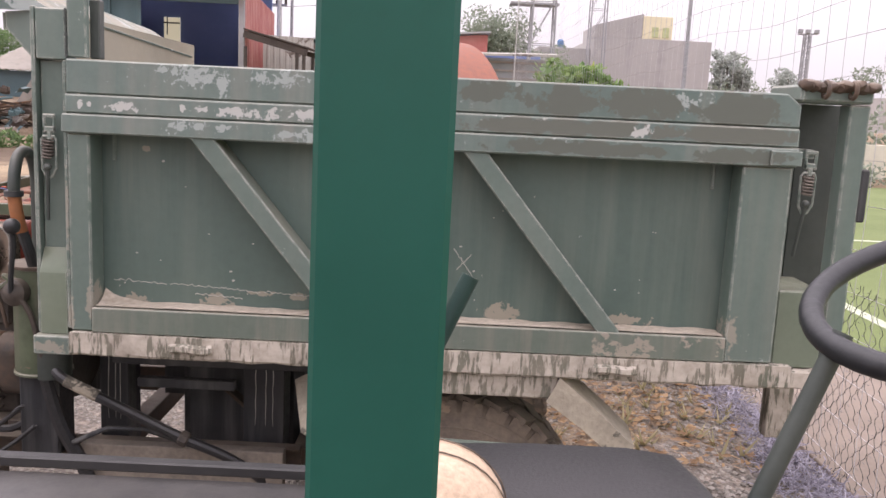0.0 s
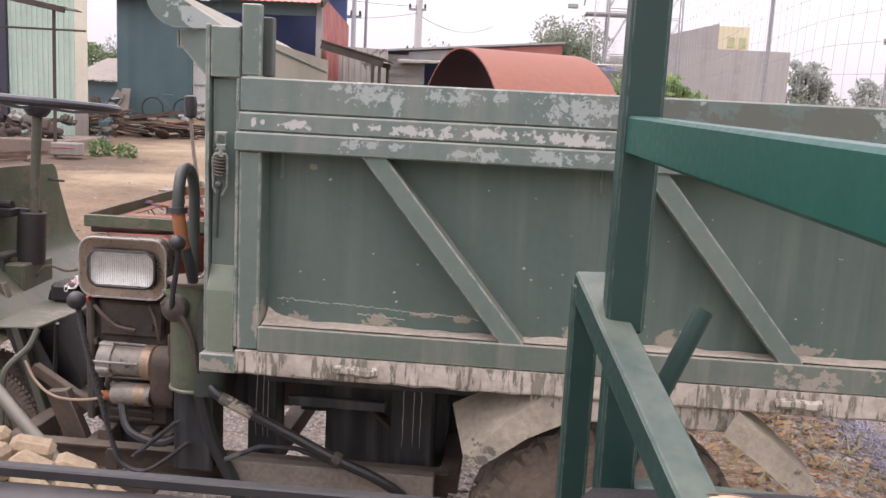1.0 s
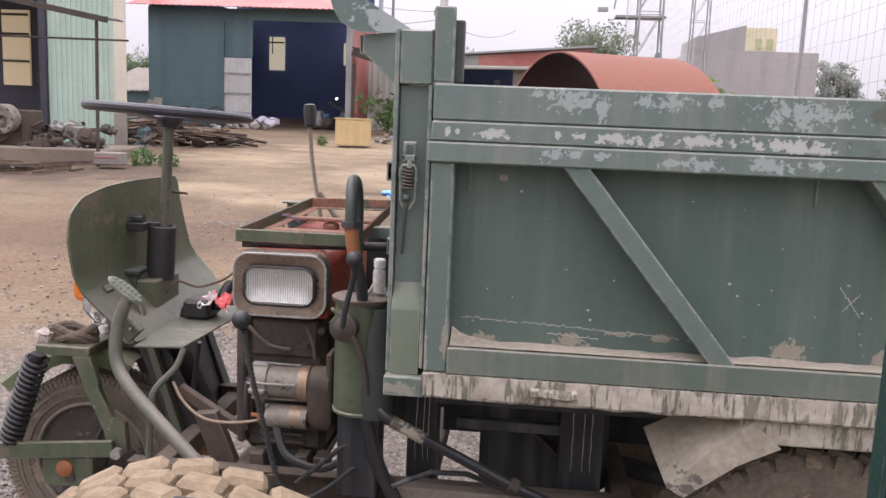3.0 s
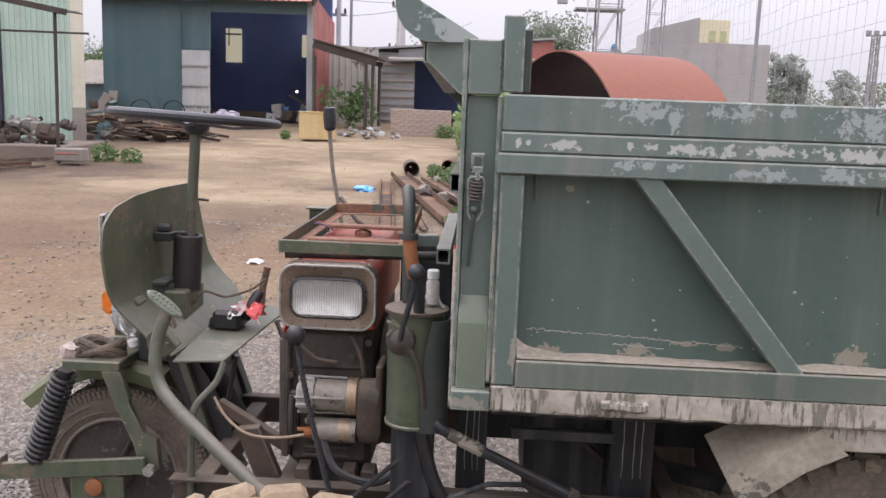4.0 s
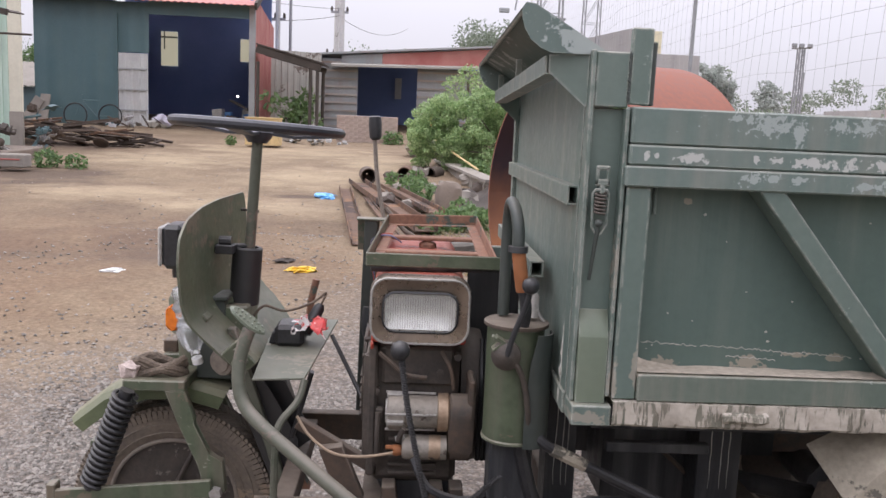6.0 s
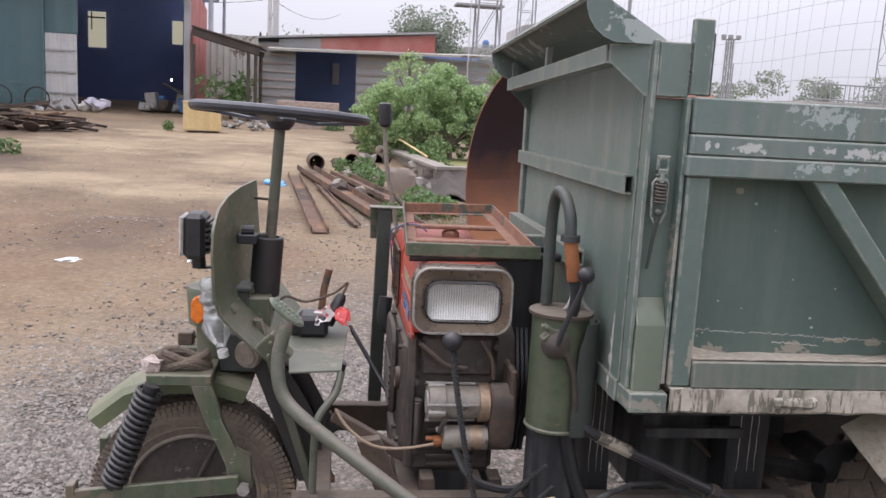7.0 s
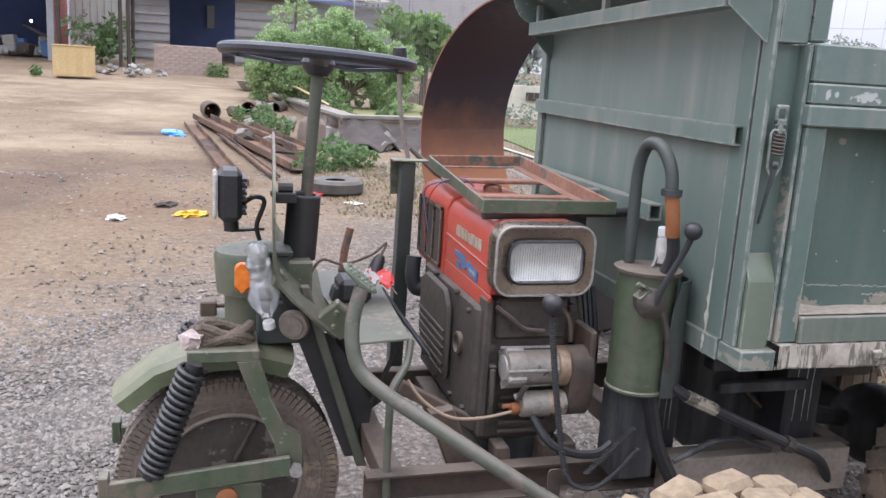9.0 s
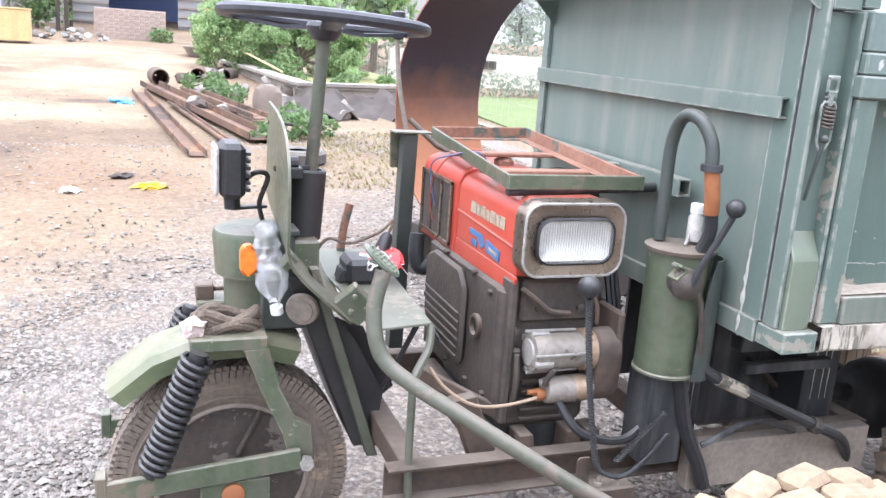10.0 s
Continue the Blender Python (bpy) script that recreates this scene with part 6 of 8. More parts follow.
tube(bm, arc_path([(-1.233, 2.54, 1.1), (-1.233, 2.54, 1.22), (-1.233, 2.54, 1.34), (-1.233, 2.515, 1.405), (-1.233, 2.472, 1.424), (-1.228, 2.425, 1.408), (-1.222, 2.392, 1.36), (-1.221, 2.384, 1.3)], 6), 0.0165, 12)
part("arched_pipe", bm, dark_frame, tank, "green arched return pipe")
bm = B()
tube(bm, arc_path([(-1.221, 2.384, 1.315), (-1.212, 2.38, 1.25), (-1.203, 2.385, 1.2)], 5), 0.0185, 12)
part("rusty_sleeve", bm, copper_hose, tank, "orange rusty sleeve on the pipe")
part("lower_hose", tube(B(), arc_path([(-1.203, 2.385, 1.21), (-1.19, 2.395, 1.15), (-1.19, 2.42, 1.1)], 5), 0.016, 10), chassis_dark, tank)
part("hose_clip", lathe(B(), [(0.026, 0), (0.026, 0.016)], (-1.221, 2.384, 1.302), (0, 0, 1), 14), chassis_dark, tank)
filler = part("filler_bottle", lathe(B(), [(0.019, 0), (0.019, 0.06), (0.012, 0.072)], (-1.158, 2.5, 1.105), (0, 0, 1), 16), grey_glass, tank, "grey plastic filler neck")
part("filler_cap", lathe(B(), [(0.016, 0.0), (0.017, 0.003), (0.017, 0.022), (0.014, 0.025)], (-1.158, 2.5, 1.176), (0, 0, 1), 16), white_plastic, filler, "small white screw cap")
bm = B()
lathe(bm, [(0.036, 0.04), (0.04, 0.0), (0.04, -0.012), (0.026, -0.022), (0.012, -0.03)], (-1.235, 2.4, 1.02), (0.2, 1, 0), 20)
tube(bm, [(-1.235, 2.41, 1.02), (-1.2, 2.44, 1.015)], 0.022, 10)
tube(bm, arc_path([(-1.215, 2.385, 1.01), (-1.185, 2.39, 0.95), (-1.165, 2.4, 0.84), (-1.165, 2.43, 0.77)], 4), 0.008, 8)
valve = part("control_valve", bm, cast_iron, tank)
part("valve_arm", beam(B(), (-1.275, 2.41, 1.07), (-1.22, 2.4, 1.035), 0.012, 0.01), frame_green, valve)
bm = B()
tube(bm, arc_path([(-1.235, 2.375, 1.025), (-1.225, 2.36, 1.08), (-1.2, 2.33, 1.17), (-1.194, 2.315, 1.21)], 4), 0.008, 8)
part("valve_lever", bm, chassis_dark, valve)
part("lever_knob", ball(B(), (-1.193, 2.312, 1.227), 0.023, 14), black_plastic, valve)

# throttle lever in a coil conduit, and the long gear lever
bm = B()
path = arc_path([(-1.515, 2.375, 1.01), (-1.495, 2.385, 0.88), (-1.462, 2.4, 0.72), (-1.424, 2.41, 0.563), (-1.395, 2.41, 0.52), (-1.335, 2.41, 0.507), (-1.27, 2.415, 0.545), (-1.205, 2.43, 0.6)], 110)
pts = [p + Vector((0.0075 * math.cos(i * 1.15), 0.0075 * math.sin(i * 1.15), 0)) for i, p in enumerate(path)]
tube(bm, pts, 0.0024, 5)
tube(bm, path[::6], 0.0072, 6)
thr = part("throttle_lever", bm, neck_black, truck, "ribbed throttle lever with black knob")
part("lever_knob", ball(B(), (-1.519, 2.372, 1.03), 0.027, 14), black_plastic, thr)
bm = B()
path = arc_path([(-1.364, 2.405, 0.553), (-1.3, 2.41, 0.61), (-1.235, 2.415, 0.668)], 90)
tube(bm, [p + Vector((0.0075 * math.cos(i * 0.85), 0.0075 * math.sin(i * 0.85), 0)) for i, p in enumerate(path)], 0.0032, 5)
tube(bm, path[::6], 0.0055, 6)
part("return_spring", bm, neck_black, thr, "dusty coiled cable")
part("conduit_bracket", prism(B(), [(-1.463, 0.44), (-1.425, 0.44), (-1.425, 0.553), (-1.432, 0.56), (-1.456, 0.56), (-1.463, 0.553)], 2.425, 2.431, "y", 0.001), chassis_rust, thr, "rusty bracket plate")
part("bracket_foot", box(B(), -1.42, -1.3, 2.4, 2.46, 0.43, 0.478, 0.004), chassis_rust, thr)
for x in (-1.4, -1.35):
    part("bracket_bolt", lathe(B(), [(0.011, 0.0), (0.011, 0.012), (0.006, 0.014), (0.006, 0.026)], (x, 2.42, 0.478), (0, 0, 1), 8), rim_lip_steel, thr)
bm = B()
tube(bm, arc_path([(-1.655, 3.6, 1.56), (-1.64, 3.6, 1.4), (-1.6, 3.58, 1.2), (-1.58, 3.56, 1.1)], 5), 0.0085, 8)
gear = part("gear_lever", bm, rim_lip_steel, truck, "long gear lever with black rubber grip")
part("lever_grip", lathe(B(), [(0.016, 0), (0.024, 0.01), (0.027, 0.06), (0.024, 0.09), (0.012, 0.095)], (-1.652, 3.6, 1.55), (-0.05, 0, 1), 14), black_plastic, gear)
part("lever_joint", tube(B(), [(-1.6, 3.58, 1.28), (-1.52, 3.5, 1.2), (-1.45, 3.45, 1.17)], 0.01, 8), chassis_rust, gear)

# things lying on the truck
bm = B()
prof = [(0.012, -0.105), (0.012, -0.09), (0.02, -0.078), (0.032, -0.05), (0.036, -0.025), (0.033, -0.008), (0.026, 0.004), (0.03, 0.016), (0.025, 0.028), (0.028, 0.042), (0.023, 0.056), (0.028, 0.072), (0.022, 0.09), (0.025, 0.115), (0.018, 0.132), (0.006, 0.137)]
lathe(bm, [(r * 1.2, h) for r, h in prof], (-2.184, 2.819, 0.963), (-0.18, -0.187, 0.966), 22, False)
for v in bm.verts:
    v.co += 0.007 * noise.noise_vector(v.co * 60)
bottle = thing("plastic_bottle", (-2.18, 2.83, 0.85), "crumpled clear plastic drinking bottle hung cap-down on the leg shield", "bottle")
bt = part("bottle_body", bm, bottle_plastic, bottle)
bt.visible_shadow = False
part("cap", lathe(B(), [(0.017, 0), (0.017, 0.02)], (-2.161, 2.8435, 0.838), (-0.18, -0.187, 0.966), 16), white_plastic, bottle, "white screw cap")
bm = B()
for k in range(5):
    c = Vector((-2.29, 2.87, 0.803 + 0.007 * k))
    tube(bm, [c + Vector(((0.075 + 0.008 * math.sin(k * 2.3)) * math.cos(a * math.pi / 10 + k), (0.035 + 0.006 * math.cos(k)) * math.sin(a * math.pi / 10 + k), 0.012 * math.sin(a * 0.9 + k * 2))) for a in range(20)], 0.013, 8, True)
solid("rope_coil", bm, rope_mat, "grimy coil of rope lying on the front fork plate", "rope")
bm = B()
bmesh.ops.create_icosphere(bm, subdivisions=3, radius=0.032, matrix=Matrix.Translation((-2.37, 2.835, 0.812)) @ Matrix.Diagonal((1.0, 0.9, 0.75, 1)))
for v in bm.verts:
    v.co += 0.016 * noise.noise_vector(v.co * 50)
solid("rag", bm, rag_cloth, "dirty white rag tucked beside the rope coil", "rag")
bm = B()
box(bm, -1.945, -1.845, 2.98, 3.1, 0.862, 0.935, 0.014)
prism(bm, [(-1.965, 0.866), (-1.932, 0.866), (-1.932, 0.905), (-1.955, 0.905)], 3.0, 3.07, "y", 0.004)
solid("black_box", bm, black_plastic, "small black plastic battery box standing on the footplate", "box")
bm = B()
grid = []
for j in range(9):
    line = []
    for i in range(11):
        p = Vector((-1.895 + 0.012 * i, 2.975 + 0.013 * j, 0.948))
        p += 0.034 * noise.noise_vector(p * 38) + 0.012 * noise.noise_vector(p * 95) + Vector((0, 0, 0.004 - 0.0014 * (i - 5) ** 2 - 0.001 * (j - 4) ** 2))
        line.append(p)
    grid.append(line)
skin(bm, grid, 0.0015)
solid("plastic_bag", bm, red_plastic, "crumpled red and white plastic bag on the black box", "plastic bag")
bm = B()
tube(bm, [(-1.845, 3.04, 0.895), (-1.82, 3.07, 0.95), (-1.807, 3.081, 0.976), (-1.8, 3.085, 0.99)], [0.018, 0.022, 0.02, 0.012], 12)
solid("lever_handle", bm, black_plastic, "black rubber handle lying on the footplate", "handle")
bm = B()
tube(bm, arc_path([(-1.8, 3.085, 0.99), (-1.785, 3.09, 1.03), (-1.83, 3.08, 0.995), (-1.92, 3.07, 0.965), (-1.99, 3.05, 0.985), (-2.03, 3.04, 0.94)], 6), 0.0045, 6)
part("cable", bm, rope_mat, truck)
bm = B()
tube(bm, [(-1.875, 3.379, 0.862), (-1.868, 3.379, 0.94), (-1.85, 3.379, 1.02)], 0.014, 9)
part("brake_post", bm, tray_rust, truck)

# ---- the second vehicle, freshly painted, beside the camera ----
cart = thing("three_wheeler_frame", (-0.1, 0.9, 0), "freshly painted bottle-green tubular frame of a second three-wheeler", "vehicle frame")
part("roof_post", box(B(), -0.0675, 0.0, 0.41, 0.475, 0.55, 2.5, 0.003), new_green, cart, "square green roof post")
part("roof_post", box(B(), -0.127, -0.067, 1.37, 1.43, 1.29, 2.5, 0.005), shade_green, cart)
bm = B()
beam(bm, (-0.1, 1.372, 1.597), (-0.045, 0.477, 1.572), 0.04, 0.058, (0, 0, 1), 0.004)
part("upper_beam", bm, new_green, cart)
bm = B()
lathe(bm, [(0.009, 0.0), (0.009, 0.008), (0.005, 0.008), (0.005, 0.014)], (-0.064, 0.52, 1.549), (-1, 0, 0), 6)
part("bolt", bm, new_green, cart)
bm = B()
beam(bm, (-0.143, 1.52, 1.338), (-0.035, 0.98, 1.14), 0.055, 0.05, (0, 0, 1), 0.004)
part("arm_beam", bm, shade_green, cart)
part("leg", box(B(), -0.17, -0.122, 1.49, 1.545, 0.6, 1.34, 0.005), shade_green, cart)
part("leg", box(B(), -0.12, -0.06, 1.37, 1.43, 0.6, 1.24, 0.005), shade_green, cart)
part("cross_tube", beam(B(), (-0.06, 1.4, 1.02), (0.3, 1.4, 1.01), 0.04, 0.03), shade_green, cart)
part("handle_stub", tube(B(), [(0.051, 1.492, 1.31), (-0.012, 1.47, 1.17), (-0.085, 1.45, 0.98)], 0.0165, 12), shade_green, cart)
part("bed_rail", box(B(), -1.3, -0.18, 1.385, 1.41, 0.955, 0.975, 0.003), neck_black, cart, "black steel side rail")
part("bed_sheet", box(B(), -1.3, -0.18, 0.55, 1.384, 0.9, 0.95, 0.003), black_plastic, cart)
bm = B()
rows = []
for x, zt, yn, yf in ((-0.17, 1.07, 0.98, 1.25), (-0.14, 1.09, 0.96, 1.275), (0.15, 1.1, 0.95, 1.285), (0.3, 1.1, 0.95, 1.285), (0.37, 1.095, 0.95, 1.275), (0.405, 1.07, 0.96, 1.24), (0.415, 1.02, 0.98, 1.2)):
    rows.append([(x, yn + (yf - yn) * q, zt - dz) for q, dz in ((0.0, 0.08), (0.06, 0.02), (0.25, 0.0), (0.75, 0.0), (0.93, 0.006), (0.99, 0.025), (1.0, 0.08))])
skin(bm, rows, 0.02)
part("seat", bm, black_vinyl, cart, "black vinyl bench seat")
part("seat_base", box(B(), -0.1, 0.38, 1.0, 1.22, 0.6, 1.0, 0.01), new_green, cart)
stw = part("steering_wheel", tube(B(), [Matrix.Translation((0.745, 1.15, 1.385)) @ Euler((radians(8), radians(-20), 0)).to_matrix().to_4x4() @ Vector((0.22 * math.cos(a * math.pi / 20), 0.22 * math.sin(a * math.pi / 20), 0)) for a in range(40)], 0.018, 12, True), wheel_dark, cart, "black plastic steering wheel")
part("column", tube(B(), [(0.555, 1.14, 1.325), (0.475, 1.13, 1.12), (0.36, 1.12, 0.8)], 0.0145, 12), dark_frame, stw, "dark green steering column")
part("spoke", beam(B(), (0.70, 1.15, 1.38), (0.78, 1.34, 1.42), 0.03, 0.012), wheel_dark, stw)
part("spoke", beam(B(), (0.70, 1.15, 1.38), (0.8, 0.97, 1.39), 0.03, 0.012), wheel_dark, stw)

# mud-dried lugged tyre of the second vehicle
ag_c, ag_R, ag_w = Vector((-1.42, 1.7, 0.415)), 0.435, 0.2
ag = part("wheel", lathe(B(), [(0.2, -0.08), (0.23, -0.1), (0.2, -0.05), (0.06, -0.03), (0.06, 0.05), (0.2, 0.06), (0.23, 0.1)], ag_c, (0, 1, 0), 32), rim_steel, cart)
part("tyre", lathe(B(), tyre_profile(ag_R, ag_w, 0.22), ag_c, (0, 1, 0), 48, False), groove_rubber, ag, "tan mud-dried lugged tyre")
for k in range(26):
    for row in (-1, 0, 1):
        a = 2 * math.pi * (k + (0.5 if row == 0 else 0.12 * row)) / 26
        m = Matrix.Translation(ag_c) @ Matrix.Rotation(a, 4, "Y") @ Matrix.Translation((0, row * ag_w * 0.33, ag_R)) @ Matrix.Rotation(0.35 * row, 4, "Z")
        bm = B()
        box(bm, -0.047, 0.047, -ag_w * 0.16, ag_w * 0.16, -0.015, 0.026, 0.013, m)
        part("tread_lug", bm, tan_rubber, ag)
bm = B()
grid = []
for j in range(11):
    v = j / 10 * 2 - 1
    r = 0.105 * (1 - 0.4 * abs(v) ** 3)
    grid.append([(-0.01 + r * math.cos(math.pi * k / 16), 1.01 + 0.075 * v, 1.097 + 0.85 * r * math.sin(math.pi * k / 16)) for k in range(17)])
skin(bm, grid, 0.012)
cush = thing("cushion", (-0.01, 1.01, 1.1), "tan stitched vinyl cushion with red piping on the seat", "cushion")
part("pad", bm, tan_leather, cush)
part("piping", tube(B(), [(-0.01 + 0.066 * math.cos(math.pi * k / 16), 1.086, 1.097 + 0.056 * math.sin(math.pi * k / 16)) for k in range(4, 17)], 0.005, 8), red_cloth, cush, "red piping")
for v in (-0.25, 0.3):
    part("seam", tube(B(), [(-0.01 + 0.1065 * math.cos(math.pi * k / 16), 1.01 + 0.075 * v, 1.097 + 0.0905 * math.sin(math.pi * k / 16)) for k in range(17)], 0.0012, 5), rope_mat, cush)
bm = B()
bmesh.ops.create_icosphere(bm, subdivisions=3, radius=0.038, matrix=Matrix.Translation((-0.105, 1.03, 1.128)))
for v in bm.verts:
    v.co += 0.014 * noise.noise_vector(v.co * 40)
solid("folded_cloth", bm, red_cloth, "crumpled red flowered cloth tucked against the cushion", "cloth")

# ---- yard things behind ----
ax = Vector((math.cos(0.414), math.sin(0.414), 0))
sd = Vector((-ax.y, ax.x, 0))
c0 = Vector((-0.634, 5.163, 1.181))
bm = B()
rows = []
for L in (0, 0.37, 0.74):
    rows.append([c0 + ax * L + 0.84 * (math.cos(a * math.pi / 36) * sd + math.sin(a * math.pi / 36) * Vector((0, 0, 1))) for a in range(0, 73)])
pipe = thing("steel_cylinder", (-0.3, 5.3, 0.3), "large rolled rusty steel cylinder section standing behind the truck", "steel cylinder")
skin(bm, rows)
part("outer_sheet", bm, mill_rust, pipe, "even orange rust skin")
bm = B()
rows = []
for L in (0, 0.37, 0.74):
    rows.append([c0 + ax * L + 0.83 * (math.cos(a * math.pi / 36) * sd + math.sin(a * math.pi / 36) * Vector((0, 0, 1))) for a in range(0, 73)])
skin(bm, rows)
part("inner_sheet", bm, cylinder_inside, pipe, "inner skin, dark purple above and rust-orange below")
for L in (0.0, 0.74):
    bm = B()
    skin(bm, [[c0 + ax * L + r * (math.cos(a * math.pi / 36) * sd + math.sin(a * math.pi / 36) * Vector((0, 0, 1))) for a in range(0, 73)] for r in (0.83, 0.84)])
    part("edge", bm, mill_rust, pipe)
for s in (-0.45, 0.45):
    a = c0 + sd * s
    solid("timber_bearer", beam(B(), (a.x - 0.1, a.y, 0.28), (a.x + ax.x * 0.9, a.y + ax.y * 0.9, 0.28), 0.1, 0.34), timber_dark, "dark timber bearer under the steel cylinder", "timber", "bearers under the cylinder")


def corrugated(bm, p0, p1, z0, z1, pitch=0.2, depth=0.03):
    """A ribbed steel sheet between two ground points."""
    a, b = Vector((*p0, 0)), Vector((*p1, 0))
    L = (b - a).length
    d = (b - a) / L
    nrm = Vector((-d.y, d.x, 0))
    n = max(1, int(L / pitch))
    line = []
    for k in range(n):
        for f, o in ((0.0, 0), (0.55, 0), (0.65, 1), (0.9, 1)):
            line.append(a + d * (L * (k + f) / n) - nrm * (depth * o))
    line.append(b)
    return skin(bm, [[Vector((p.x, p.y, z)) for p in line] for z in (z0, z1)], 0.01)


# blue-green workshop with red roof edge
shed = thing("workshop", (-9.3, 26, 1.1), "blue-green sheet-steel workshop with open dark doorway and red roof edge", "workshop")
bm = B()
corrugated(bm, (-12.65, 26), (-10.25, 26), 0.9, 4.75, 0.4, 0.02)
part("wall", bm, shed_green, shed)
bm = B()
corrugated(bm, (-10.25, 26), (-9.32, 26), 3.3, 4.75, 0.4, 0.02)
part("wall", bm, shed_green, shed)
bm = B()
corrugated(bm, (-10.2, 25.96), (-9.34, 25.96), 1.0, 3.28, 0.2, 0.02)
dw = part("door", bm, white_door, shed, "dull white steel door leaf")
for z in (1.6, 2.2, 2.8):
    part("door_rail", box(B(), -10.2, -9.34, 25.9, 25.94, z, z + 0.04, 0), grey_sheet, dw)
part("door_post", box(B(), -10.27, -10.21, 25.9, 26.0, 0.95, 4.4, 0), shed_green, shed)
part("wall", box(B(), -9.32, -6.3, 25.98, 26.02, 4.42, 4.8, 0), shed_green, shed)
part("door_post", box(B(), -6.38, -6.2, 25.9, 26.1, 1.0, 4.9, 0.01), grey_sheet, shed)
bm = B()
corrugated(bm, (-6.2, 26.0), (-7.0, 34.0), 1.0, 5.0, 0.4, 0.03)
part("side_wall", bm, red_roof, shed, "red steel side wall")
part("back_wall", box(B(), -12.6, -7.05, 33.9, 34.0, 1.0, 7.3, 0), interior_haze, shed)
part("left_wall", box(B(), -12.65, -12.6, 26.05, 33.9, 1.0, 5.6, 0), interior_haze, shed)
part("inner_wall", beam(B(), (-6.34, 26.1, 3.0), (-7.14, 33.8, 3.0), 0.06, 4.0), interior_haze, shed)
roof = part("roof", skin(B(), [[(x, 25.4, 4.72 + 0.03 * (k % 2)) for k, x in enumerate([-13.1 + 0.1 * i for i in range(71)])], [(-13.1 + (x + 13.1) * 0.89, 34.2, 7.4 + 0.03 * (k % 2)) for k, x in enumerate([-13.1 + 0.1 * i for i in range(71)])]], 0.02), red_roof, shed, "faded red ribbed roof")
part("gable_edge", beam(B(), (-6.1, 25.4, 4.72), (-6.85, 34.2, 7.35), 0.08, 0.2), timber_dark, roof)
win = part("window", box(B(), -11.22, -10.6, 33.8, 33.86, 3.37, 4.66, 0), window_light, shed, "window gap in the rear wall, glowing as daylight")
win2 = part("window", box(B(), -8.2, -7.82, 33.8, 33.86, 3.65, 4.5, 0), window_light, shed)
# panes glow by emission, in place of daylight coming from behind
for w_ in (win, win2):
    wm = bpy.data.materials.get("daylight_glow_pane")
    if wm is None:
        wm = bpy.data.materials.new("daylight_glow_pane")
        wm.use_nodes = True
        bsn = wm.node_tree.nodes["Principled BSDF"]
        bsn.inputs["Base Color"].default_value = (0.45, 0.38, 0.26, 1)
        bsn.inputs["Emission Color"].default_value = (0.75, 0.7, 0.52, 1)
        bsn.inputs["Emission Strength"].default_value = 0.42
    w_.data.materials[0] = wm
part("window_bar", box(B(), -11.22, -10.6, 33.72, 33.79, 4.42, 4.47, 0), timber_dark, win)
part("window_bar", box(B(), -11.1, -11.07, 33.74, 33.79, 4.0, 4.66, 0), timber_dark, win)
part("bulb", ball(B(), (-7.12, 28.0, 2.2), 0.036, 10), lamp_on, shed, "lit work lamp inside the doorway")
rng = np.random.default_rng(77)
for k in range(9):
    bm = B()
    x, y = -7.7 + 0.2 * k, 27.0 + 0.15 * (k % 3)
    box(bm, -0.17, 0.17, -0.14, 0.14, -0.1, 0.13 + 0.1 * (k * 7 % 4), 0.02)
    lathe(bm, [(0.09, 0), (0.09, 0.1), (0.06, 0.14)], (0.1, -0.14, 0.02), (0, -1, 0), 10)
    bmesh.ops.transform(bm, matrix=Matrix.Translation((x, y, height(x, y) + 0.14)) @ Euler((0, rng.uniform(-0.25, 0.25), rng.uniform(-0.6, 0.6))).to_matrix().to_4x4(), verts=bm.verts)
    solid("machine_part", bm, (grey_sheet, alu, decal_blue, scrap_iron)[k % 4], "grey machine part stacked inside the workshop doorway", "machine part", "machine parts in the doorway")
solid("leaning_board", beam(B(), (-7.1, 26.9, 2.05), (-6.45, 26.7, 1.75), 0.3, 0.03), timber_dark, "dark board leaning over the machine parts", "board")
for k in range(6):
    bm = B()
    bmesh.ops.create_icosphere(bm, subdivisions=3, radius=0.17, matrix=Matrix.Translation((-9.1 + 0.11 * k, 25.65 + 0.06 * (k % 2), 1.25 + 0.07 * (k % 3))) @ Matrix.Diagonal((1.15, 0.8, 0.75, 1)))
    for v in bm.verts:
        v.co += 0.06 * noise.noise_vector(v.co * 9)
    solid("sack", bm, sack_lilac if k % 3 else canopy_grey, "crumpled lilac and white sack slumped at the workshop door", "sack", "sacks at the workshop door")

# pale corrugated shed nearer the camera
pale = thing("pale_shed", (-11, 16, 0.7), "pale green corrugated shed with open bay and cream wall", "shed")
bm = B()
corrugated(bm, (-10.7, 17.0), (-9.25, 17.0), 0.8, 4.9, 0.11, 0.025)
part("wall", bm, pale_sheet, pale)
part("wall", box(B(), -9.245, -9.0, 16.98, 17.02, 1.5, 4.9, 0), cream_wall, pale)
part("side_wall", beam(B(), (-9.02, 17.03, 2.75), (-11.6, 21.8, 2.75), 0.04, 3.7), cream_wall, pale)
part("lower_wall", box(B(), -9.245, -9.0, 16.95, 17.03, 0.7, 1.495, 0), concrete, pale)
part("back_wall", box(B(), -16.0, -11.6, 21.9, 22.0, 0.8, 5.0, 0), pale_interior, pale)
part("roof", prism(B(), [(-16, 17), (-9, 17), (-11.5, 22), (-16, 22)], 4.6, 4.75, "z"), grey_sheet, pale)
